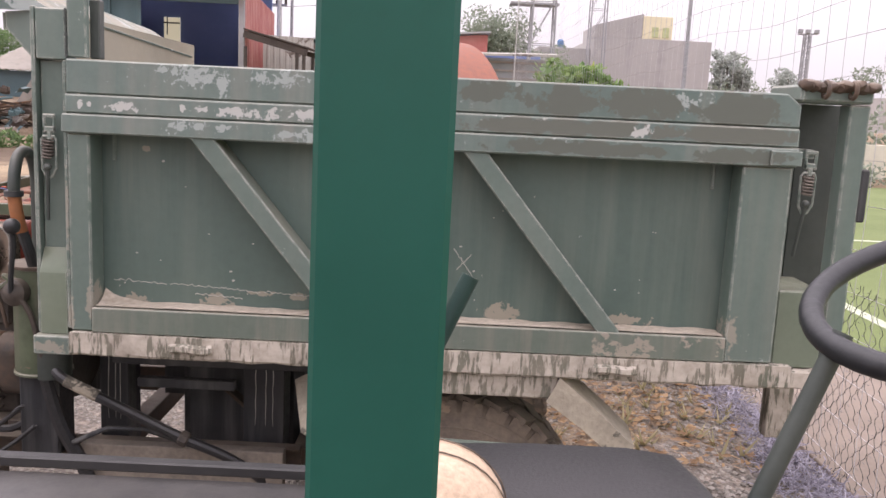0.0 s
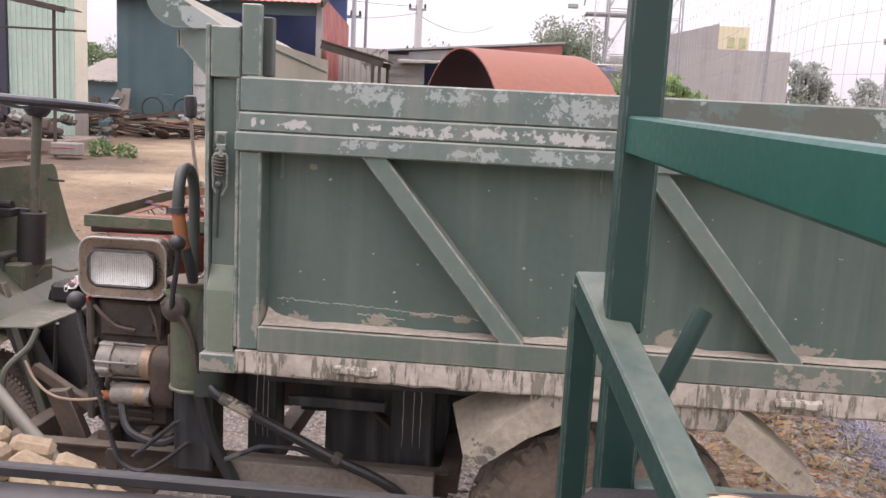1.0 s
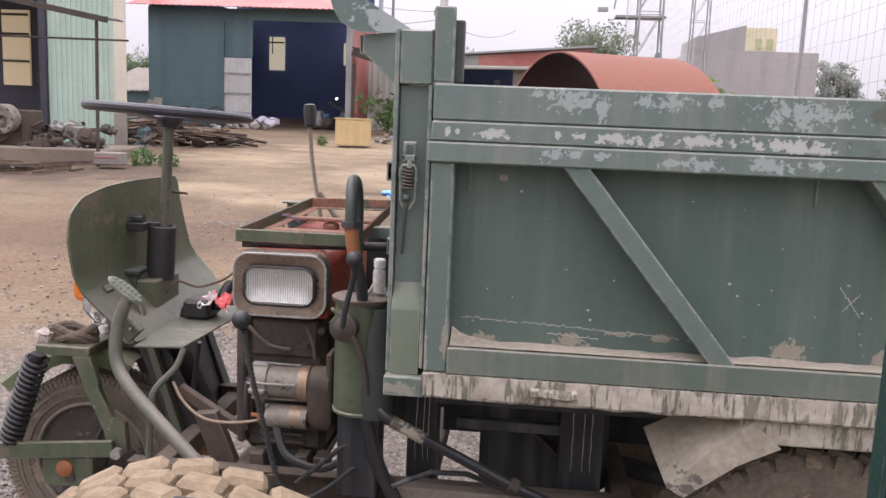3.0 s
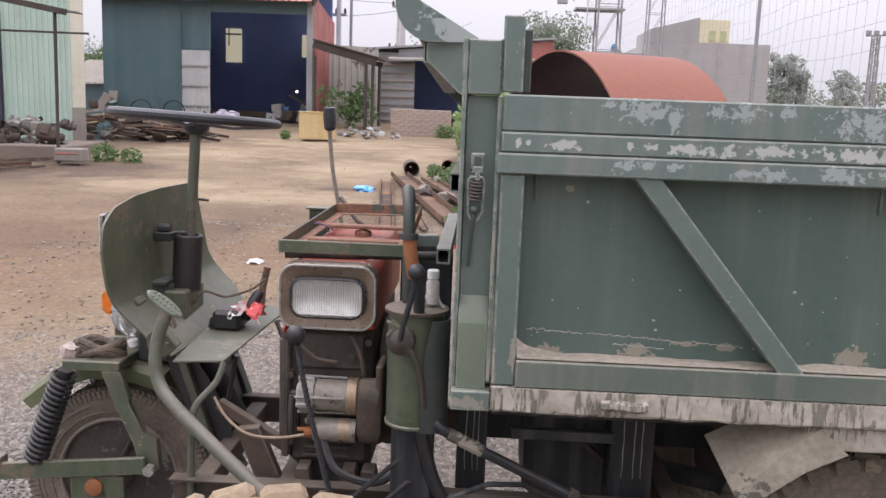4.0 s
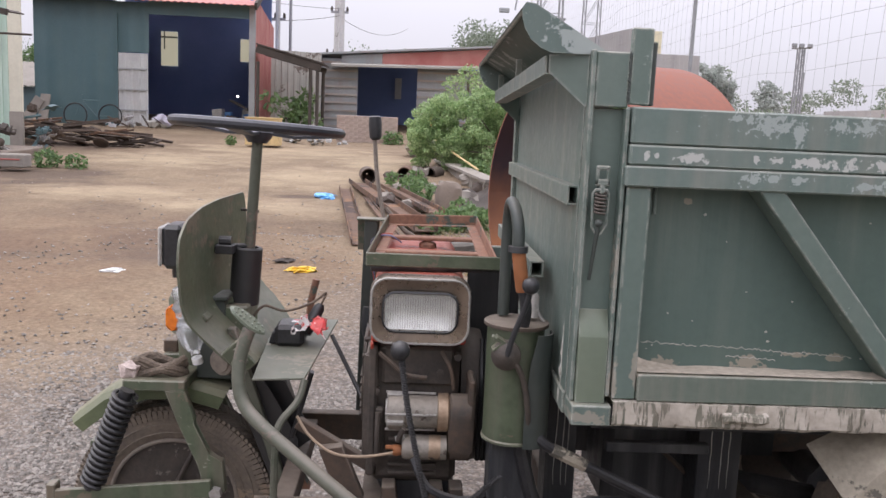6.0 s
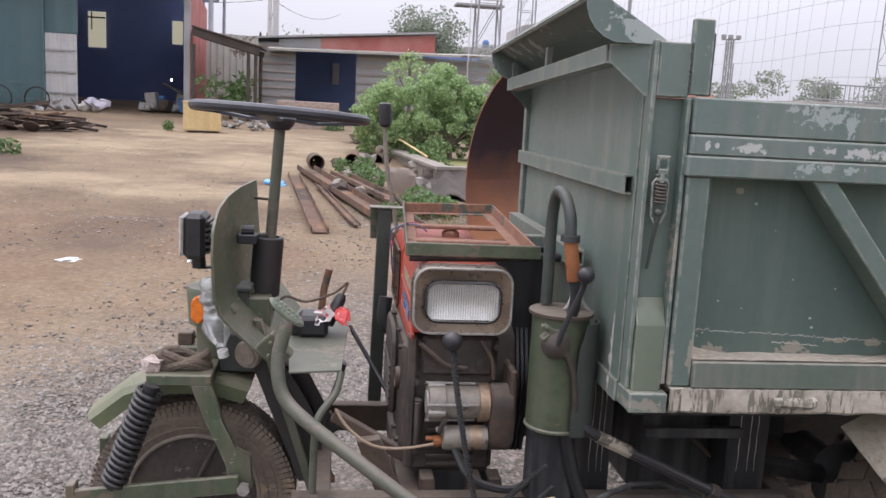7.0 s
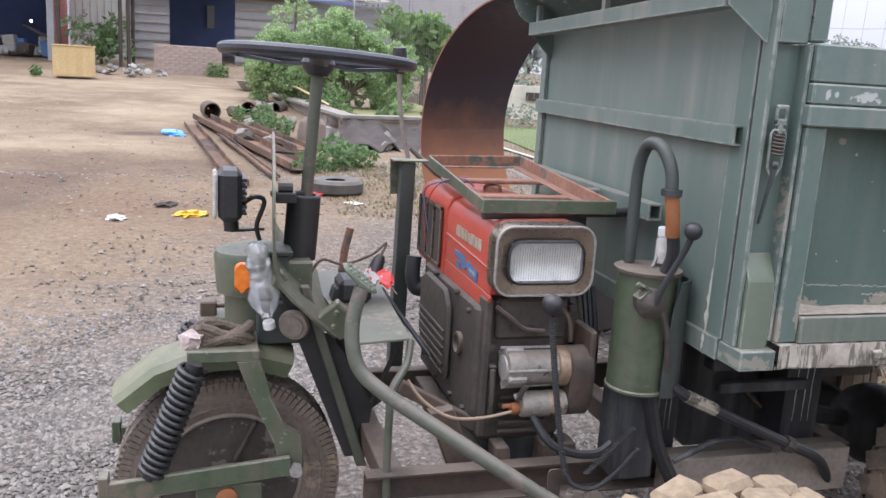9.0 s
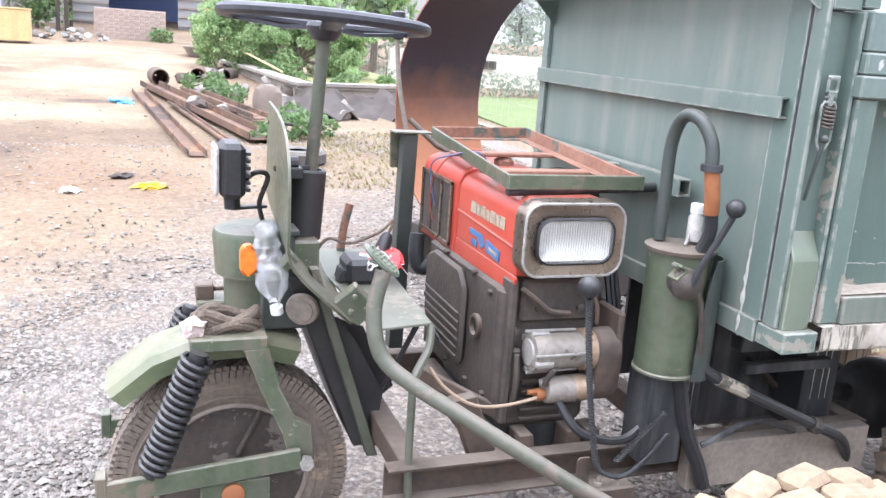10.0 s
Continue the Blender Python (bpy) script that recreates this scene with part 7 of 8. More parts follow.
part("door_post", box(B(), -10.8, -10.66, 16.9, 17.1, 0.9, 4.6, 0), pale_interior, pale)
# dimmer copy of the emitting pane, its glow again standing for daylight
dim_window = bpy.data.materials["daylight_glow_pane"].copy()
dim_window.name = "dim_yellow_glow_pane"
dim_window.node_tree.nodes["Principled BSDF"].inputs["Emission Color"].default_value = (0.7, 0.55, 0.33, 1)
dim_window.node_tree.nodes["Principled BSDF"].inputs["Emission Strength"].default_value = 0.25
pw = part("window", box(B(), -14.75, -14.0, 21.8, 21.88, 2.1, 4.05, 0), dim_window, pale, "gap in the rear wall, glowing as dim daylight")
for z in (2.7, 3.4, 3.9):
    part("window_bar", box(B(), -14.75, -14.0, 21.74, 21.79, z, z + 0.06, 0), timber_dark, pw)
awn = thing("awning", (-9.4, 14.5, 0.6), "dark ribbed awning on a thin steel post", "awning")
part("sheet", skin(B(), [[(x, y, zz - 0.175 * (x + 10.15) + 0.02 * (k % 2)) for k, x in enumerate([-12 + 0.1 * i for i in range(41)])] for y, zz in ((14.9, 3.5), (14.35, 3.47))], 0.02), timber_dark, awn)
part("gutter", beam(B(), (-10.15, 14.34, 3.45), (-8.02, 14.34, 3.08), 0.08, 0.1), timber_dark, awn)
part("post", tube(B(), [(-8.26, 14.4, 0.5), (-8.24, 14.4, 3.1)], 0.03, 8), timber_dark, awn)
part("rail", tube(B(), [(-12, 14.4, 2.78), (-7.67, 14.4, 2.75)], 0.018, 6), timber_dark, awn)

# small back building and trees seen between the two sheds
back_house = thing("back_building", (-15, 30, 1.1), "low building with dirty ribbed roof between the sheds", "building")
part("wall", box(B(), -16.2, -13.6, 30.0, 33.0, 0.9, 2.25, 0), shed_green, back_house)
part("roof", skin(B(), [[(-16.4 + 0.12 * k, y, zz + 0.03 * (k % 2)) for k in range(25)] for y, zz in ((29.7, 2.25), (33.0, 3.2))], 0.02), concrete, back_house)
for k, (x, y, a) in enumerate(((-12.3, 25.6, 0.04), (-12.75, 25.4, 0.5))):
    bm = B()
    box(bm, -0.14, 0.14, -0.03, 0.03, 0, 0.9, 0.01, Matrix.Translation((x, y, height(x, y) - 0.02)) @ Euler((-0.25, a, 0.2 * k)).to_matrix().to_4x4())
    solid("stone_slab", bm, concrete, "grey slab leaning against the workshop corner", "slab", "slabs at the workshop corner")

# low shed with red band
low = thing("low_shed", (-2, 29, 1.2), "low grey sheet-steel shed with dark doorway and red fascia", "shed")
for x0, x1, z1, e in ((-5.4, -3.35, 3.62, 0.0), (-1.37, 3.5, 3.42, 0.0)):
    n = int((z1 - 1.0) / 0.13)
    line = [(29.0 - 0.03 * (k % 2), 1.0 + (z1 - 1.0) * k / n) for k in range(n + 1)]
    part("wall", skin(B(), [[(x, y, z) for y, z in line] for x in (x0, x1)], 0.01), grey_sheet, low, "sheet wall with level ribs")
    for k in range(n // 2):
        z = 1.0 + (z1 - 1.0) * (2 * k + 1) / n
        part("rib", box(B(), x0, x1, 28.93, 28.965, z - 0.03, z + 0.03, 0), rib_sheet, low)
part("fascia", prism(B(), [(-3.9, 3.42), (-2.56, 3.45), (-2.56, 3.83), (-3.9, 3.72)], 28.9, 28.96, "y"), grey_sheet, low)
part("fascia", prism(B(), [(-2.55, 3.45), (1.2, 3.55), (1.2, 4.15), (-2.55, 3.83)], 28.9, 28.96, "y"), red_roof, low, "red steel fascia panel")
part("canopy", skin(B(), [[(-4.2, 28.4, 3.32), (-0.4, 28.4, 3.4), (3.5, 28.4, 3.5)], [(-4.2, 28.9, 3.4), (-0.4, 28.9, 3.47), (3.5, 28.9, 3.57)]], 0.07), canopy_grey, low, "stained grey canopy sheet")
part("roof", skin(B(), [[(-5.6, 28.7, 3.62), (1.3, 28.7, 4.2)], [(-5.6, 34.0, 3.7), (1.3, 34.0, 4.26)]], 0.06), grey_sheet, low)
part("back_wall", box(B(), -5.4, 3.5, 33.8, 33.9, 1.0, 3.9, 0), interior_haze, low)
part("window", box(B(), -2.2, -1.95, 33.7, 33.76, 2.5, 3.3, 0), white_door, low)
part("side_wall", box(B(), -5.45, -5.4, 29.0, 33.9, 1.0, 3.8, 0), grey_sheet, low)
bm = B()
corrugated(bm, (-6.0, 27.6), (-4.5, 28.2), 1.1, 3.7, 0.2, 0.03)
solid("sheet_fence", bm, canopy_grey, "grey corrugated steel fence between the sheds", "fence")

perg = thing("shelter_frame", (-5, 25, 1.1), "dark timber and pipe shelter frame beside the workshop", "shelter")
part("beam", beam(B(), (-6.0, 25.0, 3.5), (-4.16, 25.0, 3.05), 0.12, 0.2), timber_dark, perg)
part("beam", beam(B(), (-6.0, 26.6, 3.5), (-4.16, 26.6, 3.05), 0.1, 0.15), timber_dark, perg)
part("sheet", skin(B(), [[(-6.0, 24.9, 3.62), (-4.1, 24.9, 3.16)], [(-6.0, 26.8, 3.62), (-4.1, 26.8, 3.16)]], 0.04), timber_dark, perg)
for x, y in ((-4.25, 25.0), (-4.45, 25.0), (-5.95, 25.0), (-4.25, 26.6)):
    part("post", tube(B(), [(x, y, 1.0), (x, y, 3.15)], 0.05, 8), timber_dark, perg)

part_wall = thing("brick_wall", (-2.7, 23.4, 1.05), "low weathered brick wall by the shed doorway", "wall")
bm = B()
box(bm, -3.53, -1.88, 23.4, 23.6, 0.95, 1.74, 0.01)
part("core", bm, brick_wall, part_wall)
brick_me = mesh_of("brick", box(B(), -0.105, 0.105, -0.012, 0.012, -0.03, 0.03, 0.004), brick_wall)
for r in range(9):
    for k in range(7):
        x = -3.42 + 0.235 * k + (0.117 if r % 2 else 0)
        if x < -1.98:
            o = new("brick", brick_me)
            o.parent = part_wall
            o.matrix_parent_inverse = part_wall.matrix_basis.inverted()
            o.matrix_basis = Matrix.Translation((x, 23.4075 + 0.003 * math.sin(7 * k + 3 * r), 1.08 + 0.076 * r))

bm = B()
box(bm, -5.45, -4.65, 20.6, 21.1, 0.93, 1.56, 0.012)
crate = thing("plywood_box", (-5.05, 20.8, 0.93), "yellowed plywood box standing in the yard", "box")
part("body", bm, ply_yellow, crate)
part("lid", box(B(), -5.47, -4.63, 20.58, 21.12, 1.56, 1.59, 0.006), ply_yellow, crate)

# planter with stone kerb and bush
plant = thing("planter", (0.3, 15, 0.6), "long weathered stone planter kerb with moss", "planter")
part("kerb", beam(B(), (-0.8, 18.6, 0.63), (-0.24, 13.4, 0.56), 0.2, 0.42), concrete, plant)
part("kerb", beam(B(), (-0.3, 13.3, 0.56), (2.2, 13.9, 0.56), 0.2, 0.42), concrete, plant)
part("cap", beam(B(), (-0.68, 17.0, 0.835), (-0.25, 13.3, 0.785), 0.28, 0.05), concrete, plant)
part("cap", beam(B(), (-0.86, 18.7, 0.84), (-0.7, 17.2, 0.8), 0.28, 0.05), concrete, plant)
part("cap", beam(B(), (-0.38, 13.25, 0.785), (2.2, 13.88, 0.785), 0.28, 0.05), concrete, plant)
part("kerb_moulding", beam(B(), (-0.36, 13.17, 0.735), (2.2, 13.79, 0.735), 0.05, 0.035), concrete, plant)
part("soil", prism(B(), [(-0.2, 13.5), (2.2, 14.0), (2.4, 20), (-0.75, 18.6)], 0.3, 0.73, "z"), surface("planter_soil", (0.13, 0.12, 0.05), (0.24, 0.24, 0.09), 0.95, 0, 3, 30, 0.4), plant)
bm = B()
lathe(bm, [(0.42, 0), (0.5, 0.12), (0.56, 0.2), (0.5, 0.2), (0.46, 0.14)], (-1.1, 19.9, 0.85), (0, 0, 1), 20)
solid("concrete_trough", bm, concrete, "round mossy concrete trough at the planter's end", "trough")
solid("bamboo_pole", tube(B(), [(-1.15, 19.95, 1.36), (-0.35, 14.6, 0.88)], 0.018, 6), ply_yellow, "pale bamboo pole leaning on the planter", "pole")


def leaf_cloud(blobs, count, size, seed, flat=0.6):
    """Many small leaves filling lumpy volumes: blobs are (x, y, z, radius)."""
    rng = np.random.default_rng(seed)
    vs, fs = [], []
    weights = np.array([b[3] ** 2 for b in blobs])
    picks = rng.choice(len(blobs), count, p=weights / weights.sum())
    for i in picks:
        x, y, z, r = blobs[i]
        d = rng.normal(size=3)
        d /= np.linalg.norm(d)
        p = np.array((x, y, z)) + d * r * rng.uniform(0.35, 1.0) ** 0.6 * np.array((1, 1, flat + 0.2))
        u = rng.normal(size=3)
        u /= np.linalg.norm(u)
        w = np.cross(u, rng.normal(size=3))
        w /= np.linalg.norm(w)
        s = size * rng.uniform(0.6, 1.4)
        k = len(vs)
        vs += [p - u * s, p + w * s * 0.45, p + u * s, p - w * s * 0.45]
        fs.append((k, k + 1, k + 2, k + 3))
    me = bpy.data.meshes.new("leaves")
    me.from_pydata([tuple(v) for v in vs], [], fs)
    return me


def plant_of(name, label, category, place, trunk, limbs, blobs, count, size, seed, leaf, flat=0.6):
    """A tree or bush: tapered trunk, limbs and a crown of many leaves."""
    t = thing(name, place, label, category)
    bm = B()
    tube(bm, trunk[0], trunk[1], 8)
    part("trunk", bm, bark, t)
    for a, b, r in limbs:
        part("limb", tube(B(), [a, (Vector(a) + Vector(b)) / 2 + Vector((0.03, 0, 0.05)), b], [r, r * 0.7, r * 0.3], 6), bark, t)
    me = leaf_cloud(blobs, count, size, seed, flat)
    me.materials.append(leaf)
    o = new("crown", me)
    o.parent, o.matrix_parent_inverse = t, t.matrix_basis.inverted()
    return t


rng = np.random.default_rng(5)
blobs = []
for k in range(420):
    u = rng.uniform(-1.0, 1.0)
    top = 2.4 - 0.62 * u * u + 0.1 * math.sin(6 * u + 1) + 0.08 * math.sin(15 * u)
    blobs.append((0.0 + 1.45 * u + rng.normal() * 0.05, 17.0 - 0.55 * u + rng.normal() * 0.32, 0.76 + (top - 0.81) * rng.uniform(0.02, 1.0) ** 0.8, rng.uniform(0.07, 0.2)))
plant_of("leafy_bush", "feathery light green shrub growing in the stone planter", "bush", (0.3, 16.6, 0.72), ([(0.3, 16.6, 0.68), (0.25, 16.7, 1.4)], [0.06, 0.03]),
         [((0.3, 16.6, 1.0), (b[0], b[1], b[2]), 0.02) for b in blobs[:18]], blobs, 66000, 0.03, 3, leaf_bush, 0.5)
block = solid("concrete_block", box(B(), -1.32, -0.82, 20.3, 20.75, 0.82, 1.37, 0.03), concrete, "grey concrete block behind the trough", "block")
cone = thing("traffic_cone", (-1.07, 20.5, 1.37), "bright orange road cone standing on a concrete block", "cone")
part("base", box(B(), -1.22, -0.92, 20.35, 20.65, 1.37, 1.395, 0.006), orange_lens, cone)
part("body", lathe(B(), [(0.12, 0), (0.03, 0.52), (0.0, 0.53)], (-1.07, 20.5, 1.395), (0, 0, 1), 16), orange_lens, cone)
blobs = [(-0.35, 24.0, 2.7, 0.35), (0.05, 24.2, 3.05, 0.35), (0.35, 24.0, 2.75, 0.35), (-0.6, 23.8, 2.3, 0.3), (0.7, 24.1, 2.5, 0.3)]
plant_of("roadside_tree", "small sparse light green tree beside the low shed", "tree", (0, 24, 1.1), ([(0, 24, 1.0), (0.05, 24, 2.0), (0.0, 24, 2.8)], [0.05, 0.04, 0.02]),
         [((0.0, 24, 1.8), (b[0], b[1], b[2]), 0.02) for b in blobs], blobs, 700, 0.06, 4, leaf_bush)


rng = np.random.default_rng(14)
blobs = [(3.9 + rng.normal() * 0.75, 26.4 + rng.normal() * 0.4, 1.7 + 1.15 * rng.random(), 0.3 + 0.25 * rng.random()) for k in range(26)]
ban = plant_of("banana_plant", "dense yellow-green banana clump above the pitch wall", "banana plant", (4.2, 26.4, 0.3), ([(4.2, 26.4, 0.2), (4.25, 26.4, 1.3), (4.3, 26.4, 2.5)], [0.12, 0.1, 0.05]),
               [((4.2, 26.4, 1.5), (b[0], b[1], b[2]), 0.03) for b in blobs[:8]], blobs, 1500, 0.17, 17, leaf_palm, 0.8)
part("young_leaf", lathe(B(), [(0.02, -0.1), (0.075, 0.25), (0.085, 0.55), (0.01, 0.85)], (4.3, 26.4, 2.45), (0.08, 0, 1), 8), leaf_shoot, ban, "bright yellow-green new leaf")
rng = np.random.default_rng(15)
blobs = [(-5.0 + rng.normal() * 0.4, 25.6 + rng.normal() * 0.25, 1.35 + 0.95 * rng.random(), 0.25 + 0.15 * rng.random()) for k in range(16)]
plant_of("leafy_shrub", "dark ragged broad-leaved shrub under the shelter frame", "shrub", (-5.0, 25.6, 1.1), ([(-5.0, 25.6, 1.05), (-5.0, 25.6, 1.6)], [0.05, 0.03]),
         [((-5.0, 25.6, 1.3), (b[0], b[1], b[2]), 0.02) for b in blobs[:8]], blobs, 520, 0.1, 16, leaf_weed, 0.8)

# rusty beams, pipes and rubble lying in the yard
def channel(a, b, h, w, label):
    """A steel channel lying on its web, flanges up."""
    a, b = Vector(a), Vector(b)
    t = thing("steel_beam", a, label, "steel beam", "rusty beams on the ground")
    across = (b - a).cross(Vector((0, 0, 1))).normalized()
    part("web", beam(B(), a, b, w - 0.03, 0.012), rust_brown, t)
    for s in (-1, 1):
        o = across * (s * w / 2) + Vector((0, 0, h / 2))
        part("flange", beam(B(), a + o, b + o, 0.014, h), rust_brown, t)


channel((-2.52, 13.6, 0.535), (-2.0, 8.9, 0.345), 0.06, 0.17, "rusty brown steel channel lying flat on the dirt")
channel((-2.36, 14.1, 0.6), (-1.3, 9.7, 0.41), 0.08, 0.27, "long rusty steel channel lying on the dirt")
channel((-1.85, 13.5, 0.6), (-1.15, 10.9, 0.5), 0.06, 0.22, "short rusty steel channel propped on rubble")
channel((-2.12, 12.4, 0.52), (-1.62, 9.3, 0.375), 0.03, 0.08, "narrow rusty steel strip beside the channels")
for k, (x, y, z, r, l) in enumerate(((-2.2, 14.6, 0.69, 0.135, 0.5), (-1.61, 15.3, 0.71, 0.125, 0.6), (-1.14, 15.9, 0.69, 0.12, 0.5))):
    bm = B()
    lathe(bm, [(r * 0.88, 0.0), (r, 0.0), (r, l), (0.01, l), (r * 0.88, l * 0.9), (r * 0.88, 0.02)], (x, y, z), (0.25 * (k - 0.5), 1, 0.02), 20, False)
    solid("steel_pipe", bm, rust_brown if k == 1 else scrap_iron, "short dark steel pipe end lying among rubble", "pipe", "pipe ends in the rubble")
rng = np.random.default_rng(11)
for k in range(26):
    x, y = rng.uniform(-1.9, 0.2), rng.uniform(11.5, 15.8)
    s = rng.uniform(0.08, 0.2)
    bm = B()
    bmesh.ops.create_icosphere(bm, subdivisions=2, radius=s, matrix=Matrix.Translation((x, y, height(x, y) + s * 0.4)) @ Matrix.Diagonal((1, rng.uniform(0.7, 1.3), rng.uniform(0.5, 0.8), 1)))
    for v in bm.verts:
        v.co += 0.55 * s * noise.noise_vector(v.co * 9)
    solid("rubble_lump", bm, concrete if k % 3 else scrap_iron, "grey-brown lump of broken concrete rubble", "rubble", "rubble by the planter")
bm = B()
grid = []
for j in range(13):
    q = j / 12
    grid.append([(-0.85 + 0.075 * i + 0.03 * math.sin(j + i), 12.75 - 1.15 * q ** 1.5 + 0.09 * math.sin(i * 0.9 + 2.0 * q) * (0.3 + q), 0.72 - 0.06 * math.sin(i * 0.47) - 0.04 * math.sin(i * 1.3 + 1) - (0.26 + 0.03 * math.sin(i * 0.8)) * q + 0.05 * noise.noise(Vector((i * 0.5, j * 0.5, 3)))) for i in range(30)])
skin(bm, grid, 0.015)
solid("rubber_sheet", bm, timber_dark, "black crumpled rubber sheet slumped against the planter", "rubber sheet")
bm = B()
lathe(bm, [(0.15, 0), (0.18, 0.03), (0.185, 0.2), (0.17, 0.36), (0.12, 0.42), (0.02, 0.43)], (-0.98, 11.8, 0.42), (0.12, 0, 1), 20)
for v in bm.verts:
    v.co += 0.03 * noise.noise_vector(v.co * 5)
solid("concrete_stump", bm, strip_concrete, "rounded grey-brown concrete stump among the rubble", "stump")


def flat_tyre(place, R, r):
    bm = B()
    lathe(bm, [(R - 2 * r, 0.02), (R - 1.6 * r, 0), (R - 0.4 * r, 0), (R, 0.3 * r), (R, r * 1.2), (R - 0.4 * r, r * 1.5), (R - 1.6 * r, r * 1.5), (R - 2 * r, r * 1.4)], place, (0, 0, 1), 32, False)
    solid("old_tyre", bm, old_rubber, "worn dusty tyre lying flat on the ground", "tyre")


flat_tyre((-1.09, 8.75, height(-1, 8.75)), 0.275, 0.09)
weed_blobs = [(-1.0, 10.1, 0.5, 0.22), (-0.75, 10.2, 0.54, 0.2), (-1.25, 9.9, 0.44, 0.17), (-0.55, 10.35, 0.48, 0.2), (-0.85, 10.5, 0.6, 0.18), (-1.5, 13.2, 0.66, 0.2), (-1.3, 12.7, 0.62, 0.2), (-1.75, 14.3, 0.66, 0.18), (-1.4, 14.4, 0.68, 0.2)]
me = leaf_cloud(weed_blobs, 1500, 0.042, 21)
me.materials.append(leaf_weed)
tagged(new("weeds", me), "green leafy weeds growing over the rubble", "weeds", kind="stuff")
me = leaf_cloud([(-7.7, 14.9, 0.72, 0.25), (-7.2, 14.9, 0.7, 0.2), (-2.0, 23.2, 1.15, 0.3), (-5.8, 20.7, 1.0, 0.15), (0.6, 14.3, 0.74, 0.25), (1.4, 14.6, 0.74, 0.25), (-0.1, 14.6, 0.74, 0.2), (-0.3, 16, 0.78, 0.3)], 1500, 0.05, 22)
me.materials.append(leaf_weed)
tagged(new("weeds", me), "low green weeds in patches of the yard", "weeds", kind="stuff")


def litter(name, x, y, mt, label, seed, size=0.09, flat=0.3):
    """A crumpled scrap lying on the ground."""
    bm = B()
    bmesh.ops.create_icosphere(bm, subdivisions=4, radius=1.0)
    for v in bm.verts:
        p = v.co * 1.6 + Vector((seed * 3.1, 0, 0))
        v.co += 0.75 * noise.noise_vector(p) + 0.28 * noise.noise_vector(p * 3.2)
        v.co = Vector((v.co.x * size * 1.35, v.co.y * size, max(v.co.z, -0.6) * size * flat))
    bmesh.ops.transform(bm, matrix=Matrix.Translation((x, y, height(x, y) + size * flat * 0.55)) @ Matrix.Rotation(seed * 1.7, 4, "Z"), verts=bm.verts)
    solid(name, bm, mt, label, "litter")


litter("blue_bag", -2.74, 12.55, blue_plastic, "crumpled light blue plastic bag on the dirt", 1, 0.14)
litter("yellow_bag", -2.44, 7.65, yellow_plastic, "flattened yellow plastic packet on the gravel", 2, 0.09)
litter("white_bag", -3.0, 7.52, white_plastic, "crushed white plastic bottle on the ground", 3, 0.06)
litter("white_bag", -4.0, 7.37, white_plastic, "torn white plastic strip on the ground", 4, 0.07)
litter("red_bag", -1.3, 8.6, red_plastic, "torn red plastic bag on the ground", 5, 0.07)
litter("dark_rag", -2.65, 8.05, timber_dark, "dark crumpled rag on the ground", 6, 0.06)
litter("white_scrap", -1.0, 8.2, white_plastic, "scrap of white paper on the gravel", 7, 0.05)

# scrap heaps on the far side of the yard
def scrap(cx, cy, w, d, h, n, seed, label, group, kinds, mts, size=1.0, tilt=0.5):
    rng = np.random.default_rng(seed)
    for k in range(n):
        x, y = cx + rng.uniform(-w, w), cy + rng.uniform(-d, d)
        z = height(x, y) + rng.uniform(0.02, h)
        q = Matrix.Translation((x, y, z)) @ Euler((rng.uniform(-tilt, tilt), rng.uniform(-tilt, tilt), rng.uniform(0, 3.1) if tilt > 0.3 else rng.normal() * 0.5)).to_matrix().to_4x4() @ Matrix.Scale(size * rng.uniform(0.6, 1.15), 4)
        bm = B()
        kind = kinds[k % len(kinds)]
        if kind == "disc":
            lathe(bm, [(0.04, -0.03), (0.17, -0.03), (0.2, -0.012), (0.2, 0.02), (0.15, 0.032), (0.07, 0.036), (0.055, 0.09), (0.03, 0.095)], (0, 0, 0), (0.3, 0.4, 1), 16)
        elif kind == "block":
            box(bm, -0.2, 0.2, -0.13, 0.13, -0.11, 0.11, 0.03)
            box(bm, -0.1, 0.08, -0.19, 0.16, -0.05, 0.16, 0.02)
            for c in (-0.13, 0.0, 0.13):
                lathe(bm, [(0.045, 0), (0.045, 0.07), (0.025, 0.11)], (c, 0, 0.11), (0, 0, 1), 8)
            lathe(bm, [(0.08, 0), (0.08, 0.1), (0.05, 0.14)], (0.2, 0, 0), (1, 0, 0), 12)
        elif kind == "bar":
            beam(bm, (-0.6, 0, 0), (0.6, 0.03, 0.02), 0.07, 0.025)
            beam(bm, (-0.6, 0.036, 0.03), (0.6, 0.066, 0.05), 0.012, 0.07)
        elif kind == "frame":
            for yy in (-0.22, 0.22):
                beam(bm, (-0.65, yy, 0), (0.65, yy, 0), 0.06, 0.05)
            for xx in (-0.55, -0.1, 0.4):
                beam(bm, (xx, -0.2, 0.005), (xx, 0.2, 0.005), 0.05, 0.04)
        else:
            skin(bm, [[(-0.3 + 0.1 * i, -0.2 + 0.13 * j, 0.05 * math.sin(i * 1.3 + seed) + 0.04 * math.cos(j * 1.9 + k)) for i in range(7)] for j in range(4)], 0.006)
        bmesh.ops.transform(bm, matrix=q, verts=bm.verts)
        solid("scrap_part", bm, mts[int(rng.integers(len(mts)))], label, "scrap metal", group)


